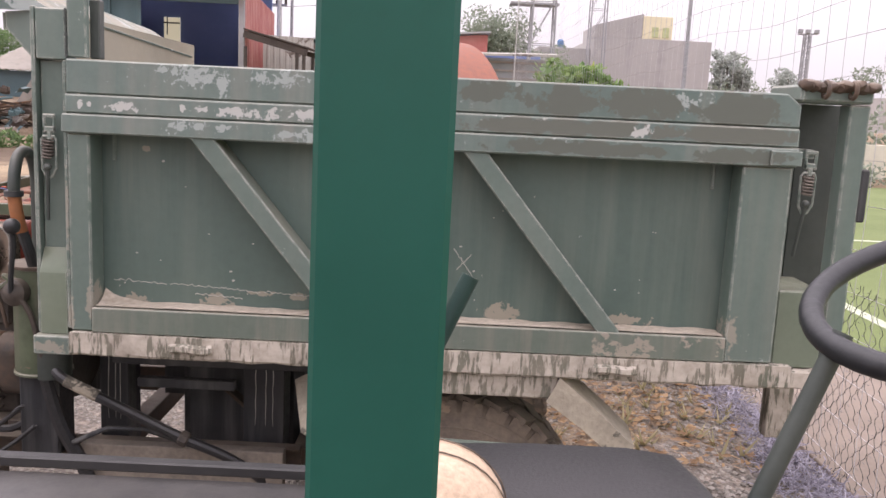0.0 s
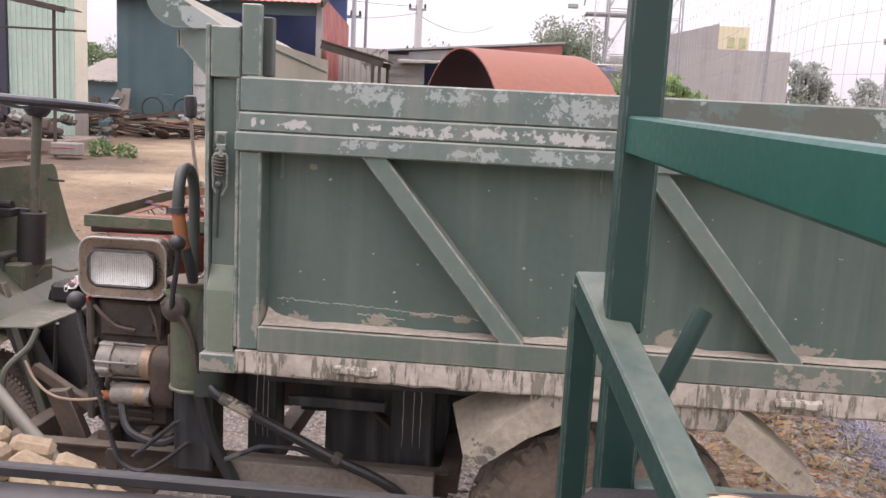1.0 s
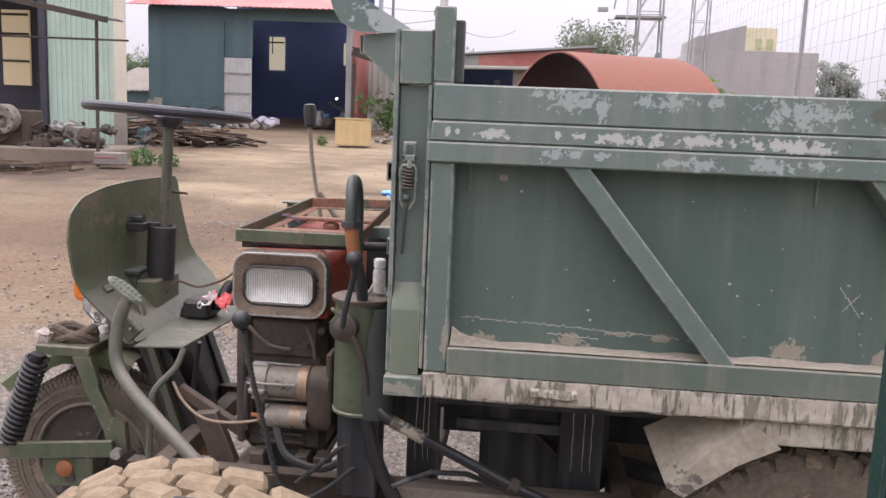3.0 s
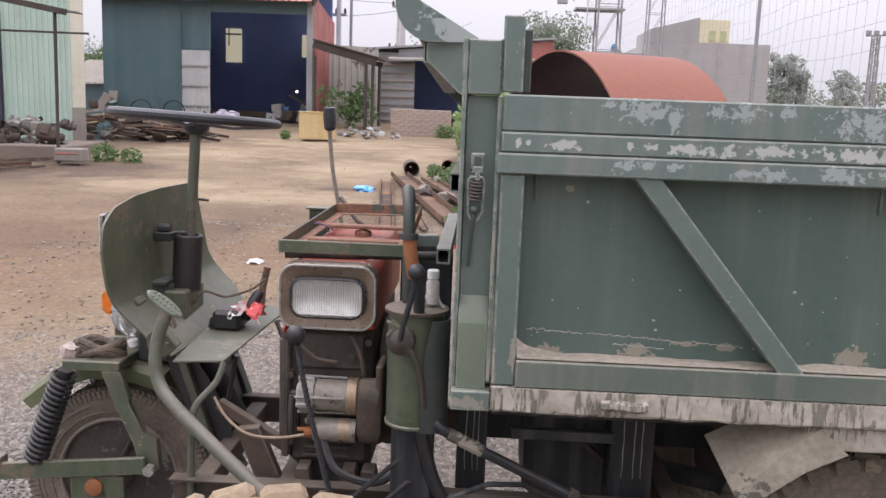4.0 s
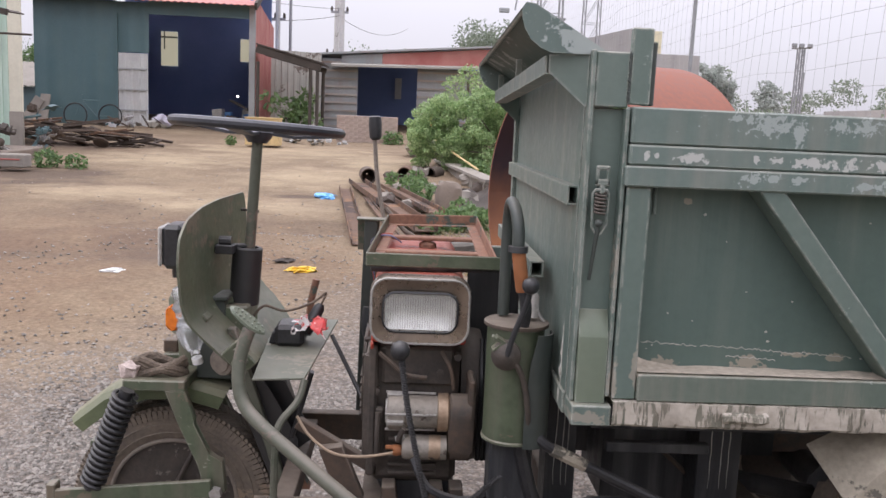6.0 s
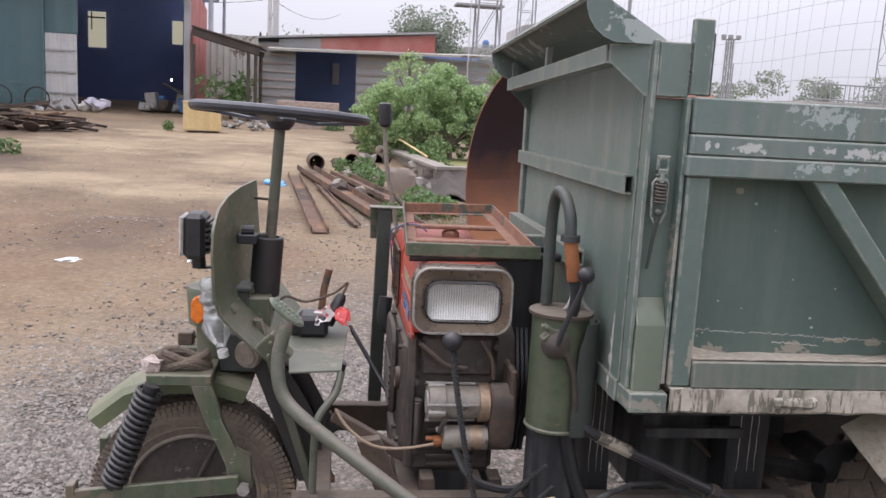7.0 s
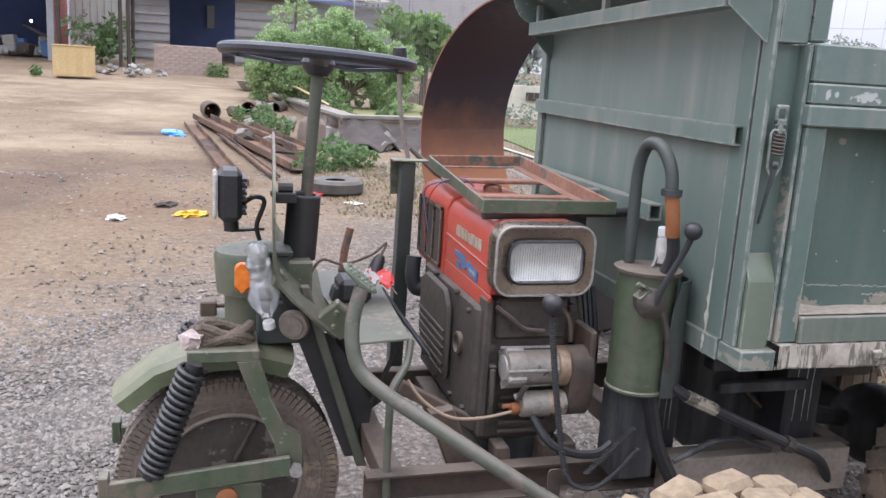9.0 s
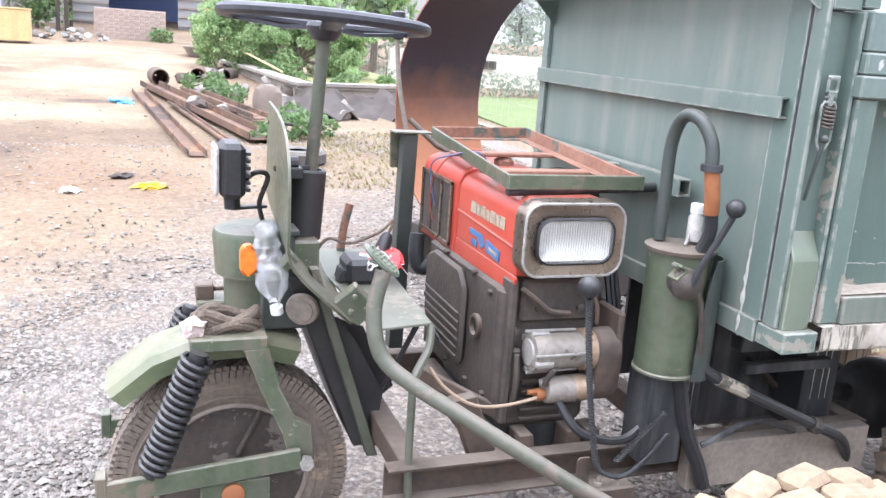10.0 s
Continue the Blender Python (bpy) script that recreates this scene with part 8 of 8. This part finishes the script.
scrap(-8.9, 19.4, 1.25, 0.6, 0.45, 34, 31, "brown rusty scrap frame part in a heap", "scrap heap by the workshop", ("frame", "bar", "frame", "bar", "disc"), (scrap_iron, chassis_rust, scrap_iron, rust_brown), 1.0, 0.2)
scrap(-9.3, 15.3, 0.9, 0.6, 0.6, 34, 32, "greasy dismantled engine part on the slab", "engine parts by the shed", ("block", "block", "frame", "sheet", "block"), (scrap_iron, alu, scrap_iron, cast_iron), 0.8)
scrap(-11.2, 15.2, 1.0, 0.8, 0.7, 30, 33, "greasy dismantled engine part on the slab", "engine parts by the shed", ("block", "block", "disc", "block"), (scrap_iron, alu, scrap_iron, cast_iron), 0.85)
scrap(-8.75, 17.3, 0.3, 0.25, 0.95, 16, 36, "grey rusty bits stacked beside the pale shed", "odds by the pale shed", ("block", "sheet", "bar"), (grey_sheet, scrap_iron, shed_green), 0.55)
scrap(-4.0, 22.2, 0.75, 0.5, 0.2, 22, 34, "pale broken rubble bit beside the plywood box", "rubble by the box", ("block", "sheet", "block"), (white_door, concrete, grey_sheet), 0.4)
scrap(-9.4, 25.1, 0.8, 0.3, 0.3, 9, 35, "grey odds and ends by the workshop wall", "odds by the workshop", ("block", "bar", "sheet"), (grey_sheet, scrap_iron), 0.6)
scrap(-9.1, 13.3, 0.9, 0.3, 0.12, 16, 37, "rusty flat bar lying before the slab", "rusty bars before the slab", ("bar", "frame", "bar"), (rust_brown, scrap_iron, chassis_rust), 0.7, 0.12)
bm = B()
lathe(bm, [(0.02, 0.04), (0.06, 0.03), (0.07, -0.02), (0.17, -0.03), (0.2, -0.06), (0.255, -0.06), (0.265, 0.0), (0.25, 0.16), (0.18, 0.26)], (-10.15, 14.62, 1.33), (0.1, 1, 0.1), 28)
bell = thing("bell_housing", (-10.15, 14.7, 0.85), "round cast engine bell housing standing on the slab", "engine part")
housing = part("housing", bm, starter_alloy, bell)
part("engine_block", box(B(), -10.4, -9.9, 14.85, 15.5, 0.85, 1.5, 0.03), scrap_iron, bell)
for k in range(8):
    part("bolt_boss", lathe(B(), [(0.02, 0.0), (0.02, -0.02)], (-10.15 + 0.228 * math.cos(k * math.pi / 4), 14.556 - 0.023 * math.cos(k * math.pi / 4), 1.33 + 0.228 * math.sin(k * math.pi / 4)), (0.1, 1, 0.1), 8), cast_iron, housing)
solid("concrete_slab", prism(B(), [(-14, 13.2), (-8.2, 14.6), (-8.6, 17), (-14, 17)], 0.4, 0.85, "z", 0.02), strip_concrete, "raised concrete slab edge under the engine parts", "slab")
carton = thing("battered_carton", (-7.8, 14.3, 0.62), "battered grey carton with a faded red band on the dirt", "box")
part("body", box(B(), -8.02, -7.55, 14.2, 14.5, 0.62, 0.84, 0.02, Matrix.Rotation(0.012, 4, "Z")), concrete, carton)
part("band", box(B(), -8.0, -7.62, 14.19, 14.3, 0.742, 0.765, 0.004, Matrix.Rotation(0.012, 4, "Z")), red_roof, carton)
bike = thing("bicycle", (-10.8, 25.4, 1.05), "old bicycle leaning on the workshop wall", "bicycle")
for x in (-11.3, -10.3):
    bm = B()
    tube(bm, [(x + 0.33 * math.cos(a * math.pi / 14), 25.5, 1.42 + 0.33 * math.sin(a * math.pi / 14)) for a in range(28)], 0.022, 6, True)
    part("wheel", bm, black_plastic, bike)
for a, b in (((-11.3, 25.5, 1.42), (-11.1, 25.5, 2.0)), ((-11.1, 25.5, 1.85), (-10.7, 25.5, 1.4)), ((-10.7, 25.5, 1.4), (-10.3, 25.5, 1.42)), ((-10.7, 25.5, 1.4), (-10.6, 25.5, 1.95)), ((-10.6, 25.5, 1.85), (-11.1, 25.5, 1.85))):
    part("frame_tube", tube(B(), [a, b], 0.016, 6), shed_green, bike)

# ---- pitch, fence and distance ----
solid("pitch", prism(B(), [(3.0, -9.0), (60, -9.0), (60, 24), (5, 24), (3.0, 6)], -0.05, 0.035, "z"), turf, "bright green artificial turf pitch with white lines", "pitch", kind="structure")
solid("pitch_line", box(B(), 3.6, 3.72, 3.2, 23.5, 0.036, 0.04, 0), line_white, "white painted touchline", "line", kind="structure")
solid("pitch_line", box(B(), 3.6, 50, 12.0, 12.12, 0.036, 0.04, 0), line_white, "white painted cross line", "line", kind="structure")
solid("pavement", prism(B(), [(1.85, -9.0), (2.95, -9.0), (2.95, 24), (1.85, 24)], -0.05, 0.03, "z", 0.005), strip_concrete, "dusty concrete strip along the pitch", "pavement", kind="structure")
fence = thing("net_fence", (1.78, 10, 0), "tall sports fence of sagging grey net on thin steel poles", "net fence")
for y in (2.6, 26.2):
    part("pole", tube(B(), [(1.95, y, -0.05), (1.95, y, 9.0)], 0.014, 8), pale_pole, fence)
vs, fs = [], []


def strand(pts, w=0.0015):
    for a, b in zip(pts, pts[1:]):
        a, b = np.array(a), np.array(b)
        d = b - a
        u = np.cross(d, (1, 0, 0))
        u = u / (np.linalg.norm(u) + 1e-9) * w
        v = np.array((w, 0, 0))
        k = len(vs)
        for p in (a, b):
            vs.extend([tuple(p + u), tuple(p - 0.5 * u + v), tuple(p - 0.5 * u - v)])
        fs.extend([(k, k + 1, k + 4, k + 3), (k + 1, k + 2, k + 5, k + 4), (k + 2, k, k + 3, k + 5)])


def net_at(i, j):
    y, z = 2.6 + 0.2 * i, 0.05 + 0.2 * j
    sag = 0.16 * math.sin(math.pi * ((y - 2.6) % 5.9) / 5.9) * (j / 45)
    return (1.9 + 0.05 * noise.noise(Vector((y * 0.8, z * 0.8, 0))), y + 0.05 * noise.noise(Vector((y * 0.9, z * 0.6, 4))), z - sag + 0.05 * noise.noise(Vector((y * 0.7, z * 0.9, 8))))


NI, NJ = 119, 43
for i in range(NI):
    strand([net_at(i, j) for j in range(NJ)])
for j in range(NJ):
    strand([net_at(i, j) for i in range(NI)])
me = bpy.data.meshes.new("net")
me.from_pydata(vs, [], fs)
me.materials.append(net_cord)
o = new("net", me)
o.parent, o.matrix_parent_inverse = fence, fence.matrix_basis.inverted()
tagged(o, "knotted grey cord net", kind="stuff")
# finer black net along the fence foot
vs, fs = [], []
CELL = 0.048
for i in range(90):
    strand([(1.86 + 0.02 * math.sin(i * 0.7 + j * 0.4), 2.0 + CELL * (i + 0.28 * (1 if (i + j // 2) % 2 else -1)), 0.03 + CELL * 0.5 * j) for j in range(38)], 0.0015)
for j in range(19):
    for i in range(89):
        if (i + j) % 2:
            strand([(1.86, 2.0 + CELL * (i + 0.28), 0.03 + CELL * (j + 0.25)), (1.86, 2.0 + CELL * (i + 0.72), 0.03 + CELL * (j + 0.25))], 0.0015)
me = bpy.data.meshes.new("black_net")
me.from_pydata(vs, [], fs)
me.materials.append(black_plastic)
o = new("lower_net", me)
o.parent, o.matrix_parent_inverse = fence, fence.matrix_basis.inverted()
tagged(o, "fine black knotted net", kind="stuff")
# slack net heaped along the foot of the fence
rng = np.random.default_rng(41)
vs, fs = [], []
for k in range(5200):
    y = rng.uniform(2.2, 9.0)
    p = np.array((1.66 + 0.085 * rng.normal() - 0.03 * (y - 4), y, 0.0))
    p[2] = max(0.01, rng.uniform(0.0, 0.15) * (1 - min(1, abs(p[0] - 1.66 + 0.03 * (y - 4)) / 0.2)))
    q = [p]
    d = rng.normal(size=3) * np.array((1, 1, 0.5))
    for s in range(4):
        d = d + 0.9 * rng.normal(size=3) * np.array((1, 1, 0.6))
        n2 = q[-1] + 0.022 * d / np.linalg.norm(d)
        n2[2] = max(n2[2], 0.01)
        q.append(n2)
    strand([tuple(a) for a in q], 0.0026)
me = bpy.data.meshes.new("heaped_net")
me.from_pydata(vs, [], fs)
me.materials.append(heap_net)
tagged(new("heaped_net", me), "purple-grey slack net heaped along the fence foot", "net", kind="stuff")

# grey house with yellow stair head
house = thing("grey_house", (13, 50, 1.4), "plain grey rendered building with a yellow rooftop room", "building")
part("wall", box(B(), 7.4, 13.5, 45, 55, -0.5, 5.75, 0.02), house_grey, house)
part("wall", box(B(), 4.6, 7.39, 46, 54, -0.5, 5.2, 0.02), house_grey, house)
part("roof_room", prism(B(), [(7.4, 5.75), (9.85, 5.75), (9.85, 7.0), (7.4, 6.35)], 45.0, 49, "y"), house_grey, house)
yr = part("roof_room", box(B(), 9.86, 11.4, 45.02, 49, 5.75, 6.9, 0.01), house_yellow, house, "yellow rooftop room")
for x in (10.35, 10.9):
    part("window", box(B(), x, x + 0.32, 44.97, 45.015, 5.85, 6.35, 0), green_shutter, yr, "green shutter")
part("water_tank", lathe(B(), [(0.16, 0), (0.18, 0.05), (0.18, 0.4), (0.1, 0.5)], (5.9, 47, 5.2), (0, 0, 1), 14), decal_blue, house, "blue rooftop tank")


def mast(x, y, z0, h, w, name, label):
    """A lattice tower of four legs with cross bracing."""
    t = thing(name, (x, y, z0), label, "tower")
    n = max(3, int(h / (w * 1.6)))
    for sx, sy in ((-1, -1), (1, -1), (1, 1), (-1, 1)):
        part("leg", tube(B(), [(x + sx * w / 2, y + sy * w / 2, z0), (x + sx * w * 0.4, y + sy * w * 0.4, z0 + h)], 0.035, 5), steel_mast, t)
    for k in range(n):
        za, zb = z0 + h * k / n, z0 + h * (k + 1) / n
        ra, rb = w / 2 * (1 - 0.2 * k / n), w / 2 * (1 - 0.2 * (k + 1) / n)
        bm = B()
        for s in (-1, 1):
            tube(bm, [(x - ra, y + s * ra, za), (x + rb, y + s * rb, zb)], 0.018, 4)
            tube(bm, [(x + s * ra, y - ra, za), (x + s * rb, y + rb, zb)], 0.018, 4)
            tube(bm, [(x - rb, y + s * rb, zb), (x + rb, y + s * rb, zb)], 0.018, 4)
        part("bracing", bm, steel_mast, t)
    return t


t = mast(3.1, 30, 1.0, 9, 0.85, "lattice_tower", "grey steel lattice tower behind the sheds")
part("platform", box(B(), 1.95, 3.6, 29.6, 30.4, 5.3, 5.36, 0), steel_mast, t)
part("lamp_arm", tube(B(), [(1.9, 30, 5.6), (2.0, 30, 6.4)], 0.03, 5), steel_mast, t)
part("lamp_head", box(B(), 1.35, 1.7, 29.9, 30.1, 5.5, 5.65, 0.02), grey_sheet, t)
mast(7.0, 42, 1.4, 12, 0.8, "lattice_tower", "slender grey lattice mast in the distance")
mast(25.1, 40, 0, 12, 1.0, "lattice_tower", "tall grey lattice floodlight mast beside the pitch")
t = mast(14.3, 35, 0, 5.3, 0.26, "floodlight_mast", "floodlight mast with a row of lamps")
part("cross_arm", tube(B(), [(13.9, 35, 5.3), (14.7, 35, 5.35)], 0.03, 5), steel_mast, t)
for x in (13.95, 14.25, 14.6):
    part("floodlight", box(B(), x - 0.09, x + 0.09, 34.8, 34.95, 5.33, 5.5, 0.02), steel_mast, t)
for x, y, h, r, nm in ((-4.87, 40, 11, 0.14, "concrete_pole"), (-6.47, 35, 9, 0.06, "steel_pole"), (-6.97, 35, 9, 0.1, "concrete_pole"), (8.14, 30, 8, 0.07, "steel_pole"), (13.6, 33, 4.2, 0.03, "steel_pole"), (-5.55, 45, 8.0, 0.12, "concrete_pole")):
    bm = B()
    tube(bm, [(x, y, 0.5), (x, y, h)], [r * 1.15, r * 0.85], 10)
    t = thing(nm, (x, y, 0.5), "pale concrete utility pole" if nm == "concrete_pole" else "thin grey steel pole", "pole")
    part("shaft", bm, pale_pole if nm == "concrete_pole" else steel_mast, t)
    if nm == "concrete_pole":
        part("cross_arm", box(B(), x - 0.5, x + 0.3, y - 0.05, y + 0.05, h * 0.5 + 0.9, h * 0.5 + 1.0, 0), steel_mast, t)
        for dx in (-0.45, -0.1, 0.25):
            part("insulator", lathe(B(), [(0.06, 0), (0.05, 0.15), (0.03, 0.2)], (x + dx, y, h * 0.5 + 1.0), (0, 0, 1), 8), timber_dark, t)
for k, (a, b) in enumerate((((-5.6, 45, 6.0), (-4.9, 40, 6.6)), ((-4.9, 40, 6.6), (-14, 30, 7.5)), ((-4.9, 40, 6.3), (-12, 28, 5.5)), ((-4.9, 40, 6.2), (-2.0, 60, 8)))):
    a, b = Vector(a), Vector(b)
    pts = [a.lerp(b, s / 12) - Vector((0, 0, 0.6 * (1 - (s / 6 - 1) ** 2))) for s in range(13)]
    solid("overhead_wire", tube(B(), pts, 0.012, 4), timber_dark, "thin black overhead wire", "wire", "overhead wires")

# far trees
def far_tree(x, y, z0, h, w, seed, leaf, name, label, n=900):
    rng = np.random.default_rng(seed)
    blobs = [(x + rng.uniform(-0.35, 0.35) * w, y + rng.uniform(-0.3, 0.3) * w, z0 + h * (0.36 + 0.56 * (k + rng.random()) / 30), w * rng.uniform(0.17, 0.3)) for k in range(30)]
    plant_of(name, label, "tree", (x, y, z0), ([(x, y, z0), (x + 0.1, y, z0 + h * 0.5), (x, y, z0 + h * 0.85)], [h * 0.025, h * 0.018, h * 0.006]),
             [((x, y, z0 + h * 0.45), (b[0], b[1], b[2]), h * 0.008) for b in blobs[:6]], blobs, n, (0.022 if n < 2000 else 0.018) * h, seed, leaf)


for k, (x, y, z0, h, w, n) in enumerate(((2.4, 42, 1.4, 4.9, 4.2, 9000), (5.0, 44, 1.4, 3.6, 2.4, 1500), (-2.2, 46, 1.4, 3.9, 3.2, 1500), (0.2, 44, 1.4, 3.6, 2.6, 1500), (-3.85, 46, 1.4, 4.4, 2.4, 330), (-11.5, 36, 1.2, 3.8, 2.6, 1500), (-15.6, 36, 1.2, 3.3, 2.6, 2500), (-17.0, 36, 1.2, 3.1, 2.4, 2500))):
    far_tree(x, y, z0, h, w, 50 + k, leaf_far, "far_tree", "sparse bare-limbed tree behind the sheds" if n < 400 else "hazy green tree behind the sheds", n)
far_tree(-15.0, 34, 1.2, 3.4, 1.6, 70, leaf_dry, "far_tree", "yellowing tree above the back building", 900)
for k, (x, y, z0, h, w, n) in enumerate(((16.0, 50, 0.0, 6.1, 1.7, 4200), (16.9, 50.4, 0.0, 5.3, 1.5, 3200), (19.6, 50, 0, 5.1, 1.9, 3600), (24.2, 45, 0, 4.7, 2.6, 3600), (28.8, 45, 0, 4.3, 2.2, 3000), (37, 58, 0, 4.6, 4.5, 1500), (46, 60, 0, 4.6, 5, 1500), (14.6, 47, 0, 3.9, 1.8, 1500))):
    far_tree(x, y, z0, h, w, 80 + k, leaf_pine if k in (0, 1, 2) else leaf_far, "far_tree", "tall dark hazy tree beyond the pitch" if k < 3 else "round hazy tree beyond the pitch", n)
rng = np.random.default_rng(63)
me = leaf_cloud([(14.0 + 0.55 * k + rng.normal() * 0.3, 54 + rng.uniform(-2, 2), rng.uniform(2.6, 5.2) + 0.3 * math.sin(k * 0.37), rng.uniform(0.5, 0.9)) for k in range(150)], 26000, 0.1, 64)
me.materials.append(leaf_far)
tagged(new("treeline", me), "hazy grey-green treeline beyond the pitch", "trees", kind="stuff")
me = leaf_cloud([(-21.5 + 0.26 * k + rng.normal() * 0.2, 36 + rng.uniform(-1, 1), rng.uniform(2.4, 4.3) + 0.25 * math.sin(k * 1.1), rng.uniform(0.4, 0.7)) for k in range(26)], 8000, 0.075, 65)
me.materials.append(leaf_weed)
tagged(new("treeline", me), "green trees behind the low back building", "trees", kind="stuff")
rail = thing("railing", (22.5, 40, 2.9), "dark slatted steel railing on a far roof", "railing")
part("roof_block", box(B(), 20.9, 30, 40.1, 46, 0, 3.2, 0), house_grey, rail)
for z in (3.3, 4.05):
    part("rail", tube(B(), [(21.2, 40.2, z), (25.2, 40.2, z)], 0.04, 6), steel_mast, rail)
for k in range(17):
    part("bar", tube(B(), [(21.2 + 0.25 * k, 40.2, 3.18), (21.2 + 0.25 * k, 40.2, 4.08)], 0.025, 5), steel_mast, rail)
part_low = thing("pitch_wall", (10, 26, 0), "low pale wall with hedge beyond the pitch", "wall")
part("wall", box(B(), 4.5, 40, 25.5, 25.7, -0.1, 1.2, 0.01), cream_wall, part_low)
part("vent_block", box(B(), 7.3, 7.9, 25.42, 25.49, 0.75, 1.0, 0), timber_dark, part_low)
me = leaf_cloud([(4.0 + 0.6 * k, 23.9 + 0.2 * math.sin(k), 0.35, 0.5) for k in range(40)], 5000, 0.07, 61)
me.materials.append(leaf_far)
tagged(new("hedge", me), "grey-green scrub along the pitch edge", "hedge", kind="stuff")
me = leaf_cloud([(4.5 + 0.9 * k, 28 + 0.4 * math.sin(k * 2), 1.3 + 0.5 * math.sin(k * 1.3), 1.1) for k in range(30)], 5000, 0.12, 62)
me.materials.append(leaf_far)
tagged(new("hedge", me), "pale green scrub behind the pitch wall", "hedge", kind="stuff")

# leaves, stones and grass on the ground
def scatter(name, count, area, shape, size, mt, label, seed, up=0.0):
    rng = np.random.default_rng(seed)
    vs, fs = [], []
    for k in range(count):
        x, y = rng.uniform(area[0], area[1]), rng.uniform(area[2], area[3])
        if shape == "stone" and y - 0.9 * x > 7.0 + 1.2 * rng.normal() and y < 9.4 and rng.random() < 0.93:
            continue
        z = height(x, y) + up
        s = size * rng.uniform(0.5, 1.5)
        b = len(vs)
        if shape == "leaf":
            a, e = rng.uniform(0, 6.28), rng.uniform(-0.4, 0.4)
            ca, sa = math.cos(a), math.sin(a)
            vs += [(x - ca * s, y - sa * s, z + 0.012), (x - sa * s * 0.4, y + ca * s * 0.4, z + 0.012 + e * s * 0.5 + 0.01), (x + ca * s, y + sa * s, z + 0.016 + abs(e) * s * 0.6), (x + sa * s * 0.4, y - ca * s * 0.4, z + 0.012)]
            fs.append((b, b + 1, b + 2, b + 3))
        elif shape == "stone":
            q = rng.uniform(0, 6.28)
            for (px, py, pz) in ((1, 0, 0), (0, 0.8, 0.1), (-0.9, 0.1, 0), (0, -0.8, 0), (0.1, 0.1, 0.6), (0, 0, -0.4)):
                px, py = px * (1 + 0.3 * rng.normal()), py * (1 + 0.3 * rng.normal())
                vs.append((x + s * (px * math.cos(q) - py * math.sin(q)), y + s * (px * math.sin(q) + py * math.cos(q)), z + s * pz))
            fs += [(b, b + 1, b + 4), (b + 1, b + 2, b + 4), (b + 2, b + 3, b + 4), (b + 3, b, b + 4), (b + 1, b, b + 5), (b + 2, b + 1, b + 5), (b + 3, b + 2, b + 5), (b, b + 3, b + 5)]
        else:
            for g in range(4):
                a = rng.uniform(0, 6.28)
                vs += [(x + 0.01 * math.cos(a), y + 0.01 * math.sin(a), z), (x - 0.01 * math.cos(a), y - 0.01 * math.sin(a), z), (x + s * math.cos(a + 1), y + s * math.sin(a + 1), z + s * rng.uniform(0.6, 1.6))]
                fs.append((b + 3 * g, b + 3 * g + 1, b + 3 * g + 2))
    me = bpy.data.meshes.new(name)
    me.from_pydata(vs, [], fs)
    me.materials.append(mt)
    tagged(new(name, me), label, name.replace("_", " "), kind="stuff")


def stone_material():
    m = bpy.data.materials.new("loose_stone")
    m.use_nodes = True
    nt = m.node_tree
    g = nt.nodes.new("ShaderNodeNewGeometry")
    nt.links.new(blend(nt, g.outputs["Random Per Island"], (0.11, 0.1, 0.088), (0.33, 0.3, 0.264)), nt.nodes["Principled BSDF"].inputs["Base Color"])
    nt.nodes["Principled BSDF"].inputs["Roughness"].default_value = 0.9
    return m


loose = stone_material()
scatter("gravel", 52000, (-5.2, 1.6, 2.0, 9.5), "stone", 0.014, loose, "grey crushed gravel round the parked truck", 71)
scatter("gravel", 52000, (-4.6, -1.5, 2.3, 5.4), "stone", 0.0115, loose, "grey crushed gravel beside the front wheel", 77)
scatter("gravel", 450, (-7.5, 1.0, 9.0, 18.0), "stone", 0.017, loose, "scattered stones on the dirt yard", 72)
scatter("fallen_leaves", 2400, (0.35, 1.55, 3.7, 7.2), "leaf", 0.026, leaf_dry, "dry brown leaves fallen by the fence", 73, 0.01)
scatter("fallen_leaves", 250, (-3.5, 1.0, 7.5, 11.0), "leaf", 0.025, leaf_dry, "dry leaves scattered on the gravel", 74)
scatter("gravel", 9000, (-1.8, 1.4, 6.0, 10.8), "stone", 0.013, loose, "grey gravel and grit beyond the truck", 78)
scatter("dry_grass", 900, (-1.2, 1.0, 7.6, 10.6), "grass", 0.035, leaf_grass, "dry yellowish grass tufts on the gravel", 75)
scatter("dry_grass", 160, (0.3, 1.6, 3.8, 6.5), "grass", 0.06, leaf_grass, "dry yellowish grass tufts by the fence", 76)

# unseen plain wall added behind the camera: closes the yard, shapes its light
solid("unseen_wall_south", box(B(), -14, 10, -9.3, -9.0, 0, 3.2, 0), cream_wall, "added unseen cream wall closing the yard and shaping its light", "wall", kind="structure")
